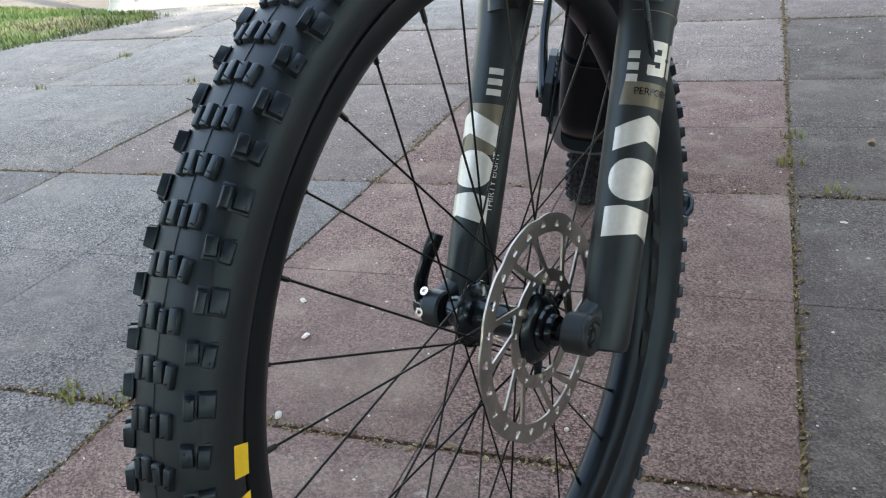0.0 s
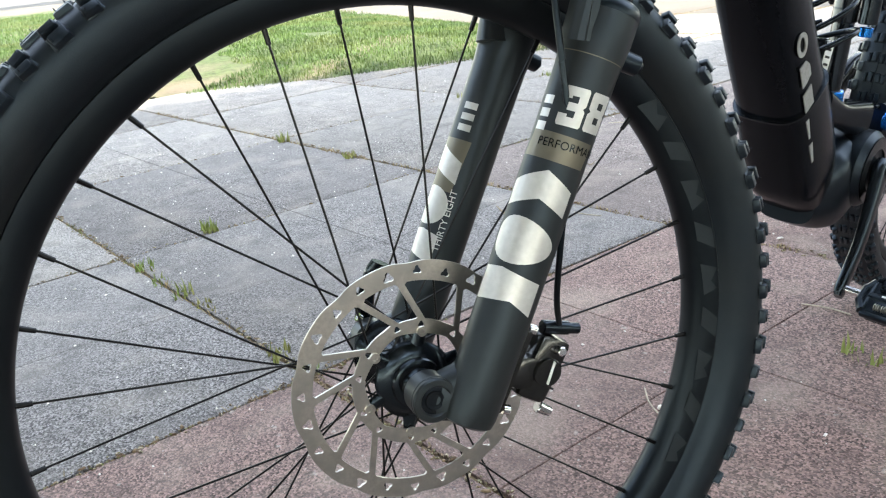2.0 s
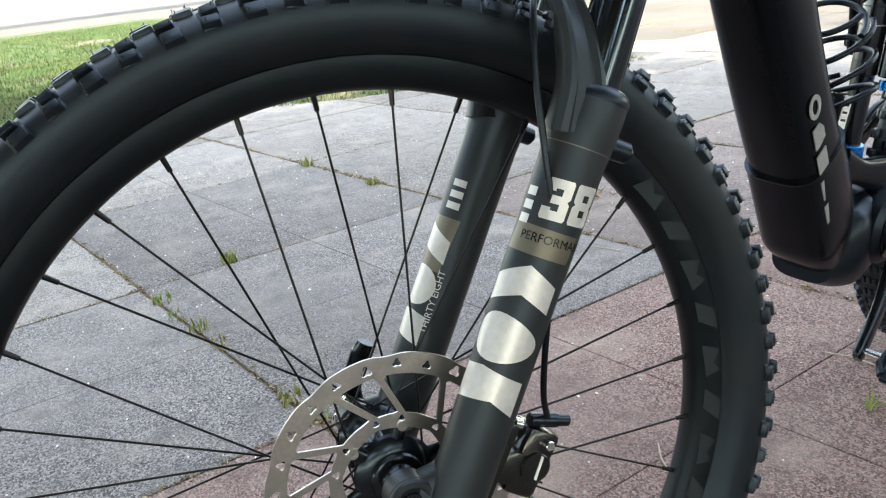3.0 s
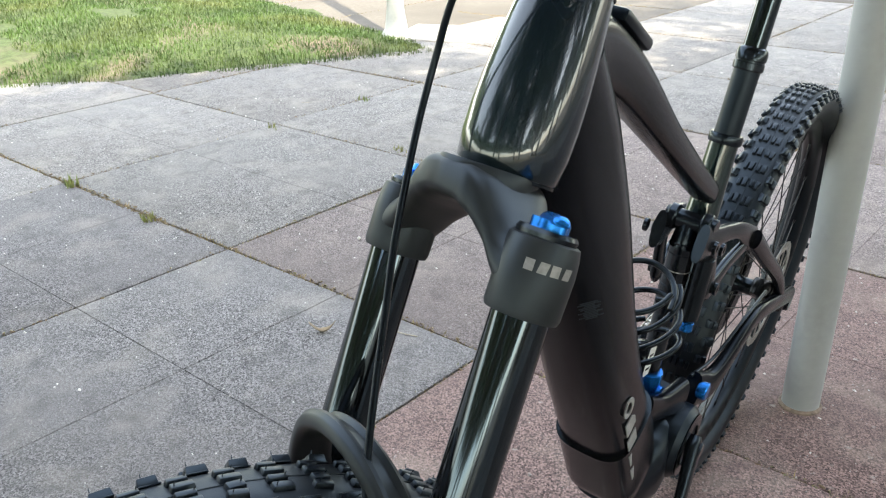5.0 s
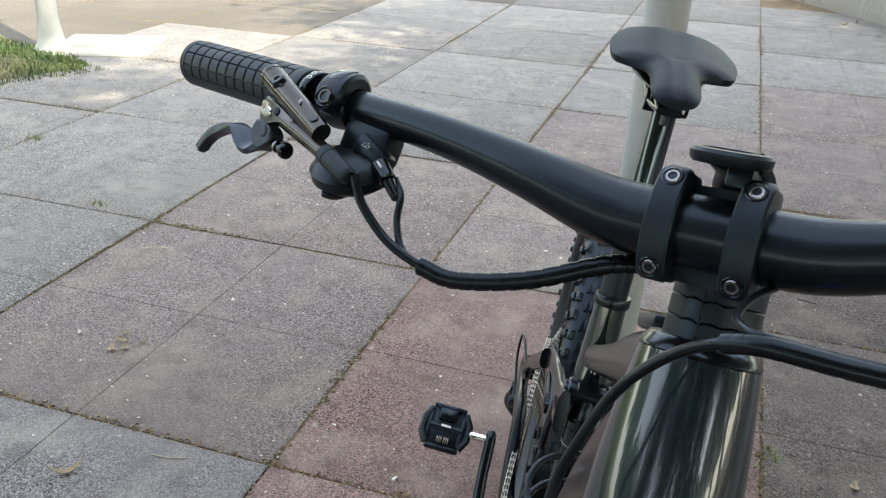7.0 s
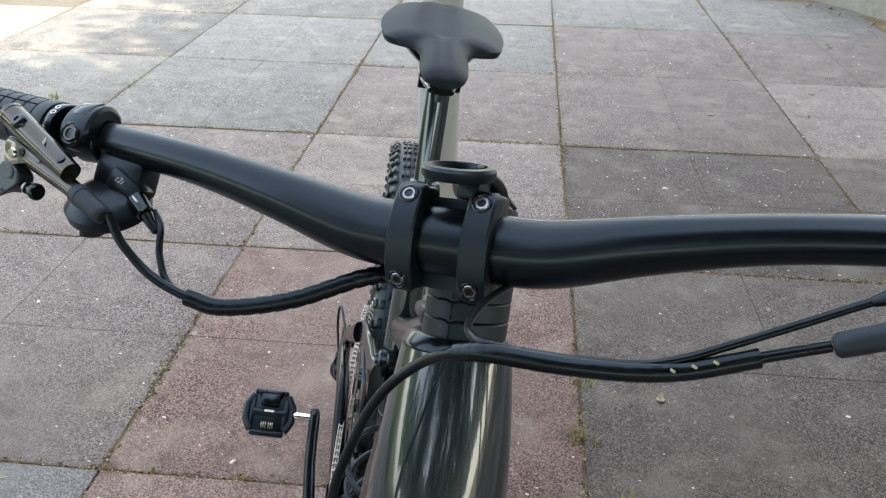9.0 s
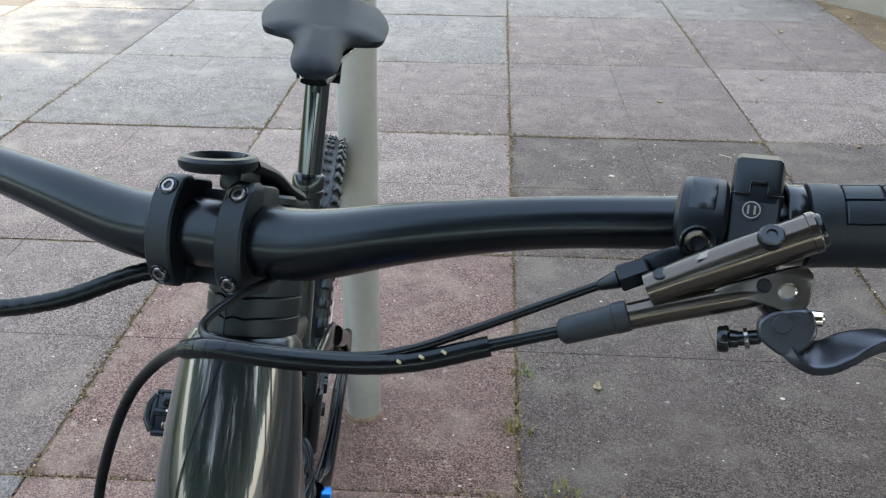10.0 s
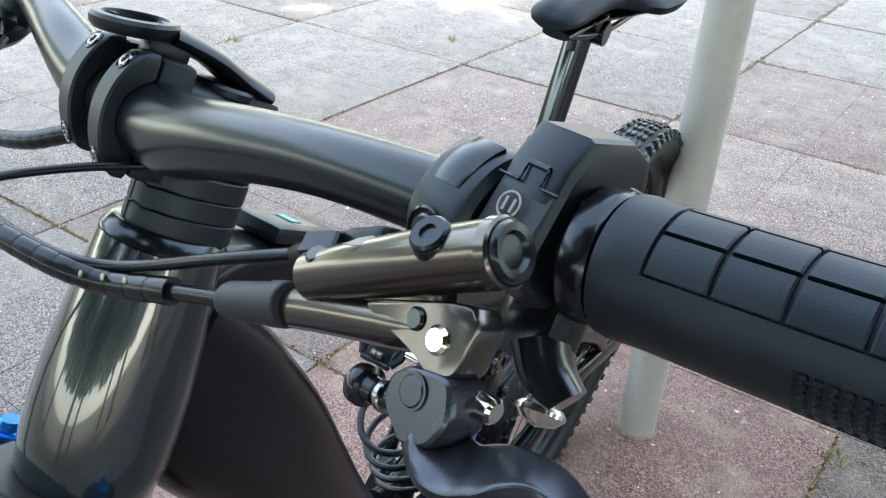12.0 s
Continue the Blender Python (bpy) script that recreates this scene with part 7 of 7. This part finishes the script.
def pedal(sx, at, turn):
    base = FRAME @ Matrix.Translation(at) @ pose(0, 0, 0, turn, 0, 0) @ Matrix.Diagonal((0.66, 0.78, 0.78, 1))
    loc = lambda g: moved(g, FRAME.inverted() @ base)  # noqa: E731
    pd = fp("pedal", loc(joined(rbox((0.066, 0.064, 0.010), (0, 0, 0), 0.003), cyl((-0.034, 0, 0), (0.034, 0, 0), 0.0085, None, 20), rbox((0.012, 0.062, 0.014), (-0.034, 0, 0), 0.004), rbox((0.012, 0.062, 0.014), (0.034, 0, 0), 0.004),
                              rbox((0.070, 0.010, 0.012), (0, 0.036, 0), 0.004), rbox((0.070, 0.010, 0.012), (0, -0.036, 0), 0.004),
                              tube([(-0.034, 0.030, 0), (-0.046, 0.012, 0), (-0.046, -0.012, 0), (-0.034, -0.030, 0)], 0.0085, 10), tube([(0.034, 0.030, 0), (0.046, 0.012, 0), (0.046, -0.012, 0), (0.034, -0.030, 0)], 0.0085, 10))), M_PLAST, bike, "black caged clip-in pedal")
    for k in (-1, 1):
        fp("pedal_jaw", loc(joined(rbox((0.040, 0.022, 0.018), (0, k * 0.022, k * 0.006), 0.005), rbox((0.052, 0.009, 0.012), (0, k * 0.034, k * 0.008), 0.004))), M_BLACK, pd)
        fp("pedal_spring", loc(joined(*[cyl((x, k * 0.024, -k * 0.012), (x + 0.002, k * 0.024, -k * 0.012), 0.0062, None, 12) for x in (-0.012, -0.008, -0.004, 0.002, 0.006, 0.010)])), M_STEEL, pd)
        fp("pedal_mark", loc(rbox((0.020, 0.004, 0.0006), (0, 0.002, k * 0.0090), 0.0001, seg=1)), M_WHITE, pd)
    fp("pedal_axle", loc(cyl((-sx * 0.044, 0, 0), (-sx * 0.088, 0, 0), 0.0068, None, 18)), M_CHROME, pd, "bright steel pedal axle")
    return pd


crank(1, (0.096, 0.643, 0.237))
crank(-1, (-0.096, 0.861, 0.497))
pedal(1, (0.155, 0.643, 0.237), 30)
pedal(-1, (-0.158, 0.861, 0.497), 38)

# --- a coiled cable lock hung in the frame
lockc = thing("cable_lock", "coiled black cable lock hung in the bicycle frame", "lock", tuple(FRAME @ Vector((0, 0.65, 0.5))))
for k in range(4):
    a0 = k * 0.9
    pts = [(-0.006 + 0.040 * math.cos(t) + 0.003 * k, 0.625 + 0.014 * k + (0.042 - 0.002 * k) * math.sin(t), 0.640 - 0.034 * k + 0.020 * math.sin(t + 0.5 * k) + 0.0045 * (t - a0 - 3)) for t in np.linspace(a0, a0 + 6.1, 30)]
    part("cable_loop", hose(pts, 0.0036, 70), M_HOSE, lockc, "", FRAME)
part("lock_body", rbox((0.022, 0.026, 0.060), (0.004, 0.660, 0.520), 0.006, (-15, 0, 0)), M_GLOSSB, lockc, "", FRAME)
part("lock_label", rbox((0.0012, 0.022, 0.040), (0.0162, 0.662, 0.528), 0.0004, (-15, 0, 0), 1), M_WHITE, lockc, "white paper label with dark lines", FRAME)
for k in range(3):
    part("label_line", rbox((0.0008, 0.014, 0.003), (0.0170, 0.662 - 0.002 * k, 0.537 - 0.009 * k), 0.0002, (-15, 0, 0), 1), M_GLOSSB, lockc, "", FRAME)

# ---------------------------------------------------------------- crumbs of earth and dry bits packed in the joints
def joint_crumbs(n, seed):
    r = random.Random(seed)
    vs, fs = [], []
    while n > 0:
        along_i = r.random() < 0.5
        a, b = r.uniform(-3.4, 3.4), r.randint(-3, 5)
        u, v = (b, r.uniform(-2, 6)) if along_i else (a, r.randint(-1, 6))
        p = tile_at(u, v)
        dense = noise.noise((p.x * 1.1, p.y * 1.1, 5.0)) + 0.6 * noise.noise((p.x * 4, p.y * 4, 9.0))
        if r.random() > 0.35 + 0.75 * dense:
            continue
        n -= 1
        side = r.gauss(0, 0.0055 + 0.006 * max(0, dense))
        p = p + (ACROSS if along_i else ALONG) * side
        s = r.uniform(0.0012, 0.0040)
        h = s * r.uniform(0.5, 1.0)
        o = len(vs)
        k = r.randint(4, 5)
        ph = r.uniform(0, 6.28)
        st = r.uniform(1.0, 2.4)
        ca, sa = math.cos(ph), math.sin(ph)
        z0 = -0.0045 if abs(side) < 0.005 else -0.001
        for lev, f in ((0.0, 1.0), (1.0, 0.55)):
            for q in range(k):
                t = 6.283 * q / k
                x, y = s * st * f * math.cos(t) * r.uniform(0.75, 1.2), s * f * math.sin(t) * r.uniform(0.75, 1.2)
                vs.append((p.x + ca * x - sa * y, p.y + sa * x + ca * y, z0 + h * lev * r.uniform(0.8, 1.2)))
        fs += [(o + q, o + (q + 1) % k, o + k + (q + 1) % k, o + k + q) for q in range(k)] + [tuple(range(o + k, o + 2 * k))]
    return vs, fs


solo("joint_crumbs", joint_crumbs(26000, 5), M_CRUMB, "brown crumbs of earth and dry bits in the paving joints", "debris", kind="stuff")

# ---------------------------------------------------------------- litter and growth on the paving
_rng = random.Random(21)


def leaf_mesh(l, w, curl, seed):
    r = random.Random(seed)
    n = 9
    vs, fs = [], []
    for i in range(n):
        u = i / (n - 1)
        hw = w * math.sin(math.pi * min(1, u * 0.93 + 0.05)) ** 0.8 * r.uniform(0.8, 1.15)
        x = (u - 0.5) * l
        z = 0.002 + curl * (abs(u - 0.5) * 2) ** 2 * l * 0.35
        for s in (-1, -0.45, 0, 0.45, 1):
            vs.append((x, s * hw + 0.08 * l * math.sin(3 * u), z + curl * 0.5 * abs(s) ** 2 * hw))
    for i in range(n - 1):
        for j in range(4):
            a = i * 5 + j
            fs.append((a, a + 1, a + 6, a + 5))
    top = len(vs)
    vs += [(x, y, z - 0.0008) for x, y, z in vs]
    fs += [tuple(k + top for k in reversed(f)) for f in fs]
    return vs, fs


LEAVES = [mesh_of(*leaf_mesh(0.056, 0.0085, 1.1, 1)), mesh_of(*leaf_mesh(0.045, 0.0055, 1.3, 2)), mesh_of(*leaf_mesh(0.046, 0.0120, 0.8, 3))]
TWIGS = [mesh_of(*hose([(-0.03, 0, 0.003), (-0.01, 0.004, 0.005), (0.012, -0.002, 0.003), (0.032, 0.004, 0.004)], 0.0016, 12, 6)), mesh_of(*hose([(-0.045, 0, 0.003), (0, 0.006, 0.004), (0.045, 0.001, 0.003)], 0.0013, 12, 6))]
CHIPS = [mesh_of(*rbox((0.016, 0.009, 0.004), (0, 0, 0.002), 0.0015, seg=1, taper=(0.7, 0.6))), mesh_of(*rbox((0.009, 0.008, 0.006), (0, 0, 0.003), 0.002, seg=1, taper=(0.6, 0.6)))]
for ms, mt in ((LEAVES, M_LEAFD), (TWIGS, M_TWIG), (CHIPS, M_CHIP)):
    for me in ms:
        me.materials.append(mt)
KINDS = {"leaf": ("dry_leaf", LEAVES, "curled brown dry leaf lying on the paving", "leaf", "fallen leaves"),
         "twig": ("twig", TWIGS, "short pale dry twig lying on the paving", "twig", "fallen twigs"),
         "chip": ("wood_chip", CHIPS, "small pale chip lying on the paving", "chip", "pale chips")}


def drop(what, x, y, turn=None, which=None, size=1.0, z=0.0):
    name, ms, label, cat, grp = KINDS[what]
    k = _rng.randrange(len(ms)) if which is None else which
    a = _rng.uniform(0, 360) if turn is None else turn
    ob = part(name, ms[k], None, None, "", pose(x, y, z, 0, 0, a) @ Matrix.Scale(size, 4))
    return tagged(ob, label, cat, grp)


for x, y, a in ((-1.71, 1.16, 20), (-1.66, 1.19, 80), (-1.70, 1.12, 140), (-1.74, 1.19, 250), (-1.68, 1.14, 310)):
    drop("leaf", x, y, a, size=0.75)
drop("leaf", -1.36, 0.755, 60, 1, 1.5)
drop("chip", -1.84, 1.12, 0, 1, 1.6)
for x, y in ((0.012, 1.716), (0.70, 3.6), (-0.1, 3.88), (-0.36, 5.9)):
    drop("leaf", x, y, None, 2, 0.8)
for x, y in ((-0.167, 2.98), (-0.65, 0.35), (-0.52, 0.15), (-0.40, -0.1), (-0.75, 0.45), (-0.30, 0.62), (-0.34, 0.50)):
    drop("chip", x, y, None, None, 1.3)
drop("twig", -0.36, 0.50, 160, 1)
drop("twig", -0.33, 0.02, 20, 0)
for k in range(70):
    x, y = _rng.uniform(-4.0, 2.6), _rng.uniform(-0.6, 6.0)
    if x > edge_x(y) + 0.3 and wall_side(Vector((x, y))) > 0.3:
        drop("chip", x, y, None, None, _rng.uniform(0.5, 1.1))
for k in range(34):
    x, y = _rng.uniform(-3.6, 2.4), _rng.uniform(0.9, 6.2)
    if wall_side(Vector((x, y))) > 0.3:
        drop("twig", x, y, None, None, _rng.uniform(0.5, 1.1))
for k in range(36):
    x, y = _rng.uniform(0.2, 2.6), _rng.uniform(1.4, 5.6)
    if wall_side(Vector((x, y))) > 0.3:
        drop("twig" if k % 3 else "leaf", x, y, None, None, _rng.uniform(0.45, 0.9))
for k in range(26):
    x = _rng.uniform(-3.2, 1.8)
    y = 6.1 - (x - 0.95) * 0.967 - abs(_rng.gauss(0.15, 0.5)) - 0.06
    drop("leaf", x, y, None, None, _rng.uniform(0.8, 1.6))


def tuft(x, y, n, h, spread, seed):
    r = random.Random(seed)
    g = blades(n, r, (x - spread, x + spread, y - spread * 0.6, y + spread * 0.6), h, lambda a, b: True, lambda a, b: -0.008)
    return solo("grass_tuft", g, M_TUFT, "tuft of fresh grass in a paving joint", "grass tuft", group="grass tufts")


for k, (x, y, n, h) in enumerate(((-2.42, 0.625, 40, 0.03), (-1.36, -0.10, 34, 0.028), (-0.89, 0.025, 30, 0.026), (-1.85, 0.03, 60, 0.03), (-1.48, -0.14, 22, 0.022), (-1.24, -0.07, 22, 0.02), (-1.62, -0.17, 26, 0.024), (-0.80, 0.055, 16, 0.03),
                                  (-0.13, 1.51, 26, 0.035), (-0.18, 1.72, 16, 0.03), (-2.95, 0.49, 30, 0.045), (-3.2, 1.42, 20, 0.03), (-2.55, 1.70, 24, 0.03), (0.55, 2.70, 30, 0.03), (-0.30, 0.86, 24, 0.03), (0.0, 1.36, 18, 0.03), (-3.4, 2.0, 24, 0.03), (-2.9, 2.9, 18, 0.03))):
    tuft(x, y, n, h, 0.035, k)


def joint_growth():
    """Dry moss and short weeds standing along stretches of the open joints."""
    r = random.Random(5)
    vs, fs = [], []
    runs = [((2.6, 0), (-0.3, 0), 900), ((0, -2), (0, 0.15), 60), ((0, 1), (0, 2.2), 240), ((0, -1), (1.6, -1), 260), ((2, 1), (0.8, 1), 260), ((1, 0), (1, 2.4), 160), ((-1, 0), (-3, 0), 160),
            ((-2.5, 1), (-2.5, 4), 360), ((-1, 2), (-4, 2), 420), ((-1, 1), (-3.5, 1), 200), ((-1, -1), (-1, 0.9), 260), ((2, 0), (2, 3), 160), ((0.15, 1), (-0.9, 1), 160), ((-1, 0), (0, 0), 120)]
    for (i0, j0), (i1, j1), n in runs:
        for _ in range(n):
            u = r.random()
            u = min(1, max(0, u + 0.08 * math.sin(u * 40)))
            p = tile_at(i0 + (i1 - i0) * u, j0 + (j1 - j0) * u)
            x, y = p.x + r.gauss(0, 0.005), p.y + r.gauss(0, 0.005)
            h, a = r.uniform(0.006, 0.020), r.uniform(0, 6.28)
            w = r.uniform(0.001, 0.0028)
            dx, dy = math.cos(a), math.sin(a)
            o = len(vs)
            vs += [(x - dy * w, y + dx * w, -0.012), (x + dy * w, y - dx * w, -0.012), (x + dx * h * 0.9, y + dy * h * 0.9, -0.010 + h)]
            fs.append((o, o + 1, o + 2))
    return vs, fs


M_WEED = mat("dry_moss", (0.30, 0.22, 0.09), 0.9, vary=0.4, scale=9, second=(0.16, 0.17, 0.05), mix=(0.5, 0.6), mscale=4)
solo("joint_weeds", joint_growth(), M_WEED, "dry moss and weeds along the paving joints", "weeds", kind="stuff")


def grit(n, seed):
    """Tiny pale flakes lying about on the paving."""
    r = random.Random(seed)
    vs, fs = [], []
    while n > 0:
        x, y = r.uniform(-3.8, 2.6), -0.8 + 6.6 * r.random() ** 1.3
        if x < edge_x(y) + 0.2 or wall_side(Vector((x, y))) < 0.2:
            continue
        n -= 1
        s = r.uniform(0.0014, 0.0034) * (1.6 if r.random() < 0.12 else 1)
        a, st = r.uniform(0, 6.28), r.uniform(0.8, 1.9)
        o = len(vs)
        for k in range(4):
            t = a + k * 1.57 + r.uniform(-0.4, 0.4)
            vs.append((x + s * st * math.cos(t), y + s * math.sin(t), -0.001))
        vs.append((x, y, s * r.uniform(0.4, 0.9)))
        fs += [(o + k, o + (k + 1) % 4, o + 4) for k in range(4)]
    return vs, fs


solo("grit", grit(2600, 31), M_CHIP, "tiny pale grit scattered over the paving", "grit", kind="stuff")

# ---------------------------------------------------------------- the paving's pieces
_rng = random.Random(11)
for i in range(-8, 6):
    for j in range(-5, 9):
        mid = tile_at(i + 0.5, j + 0.5)
        if mid.x < edge_x(mid.y) - 0.35 or wall_side(mid) < 0.2 or mid.x > 6.5:
            continue
        kind_ = 3 if (i, j) in DARK else 4 if (i, j) in COOL else 2 if (i, j) in RED else 1 if (i, j) in MID else 0
        p = tile_at(i, j)
        wob = pose(0, 0, _rng.uniform(-0.003, 0.0), _rng.uniform(-0.12, 0.12), _rng.uniform(-0.12, 0.12), _rng.uniform(-0.15, 0.15))
        ob = part("rubber_tile", _tm[kind_], None, bed, "", Matrix.Translation(p) @ FLIP @ wob)
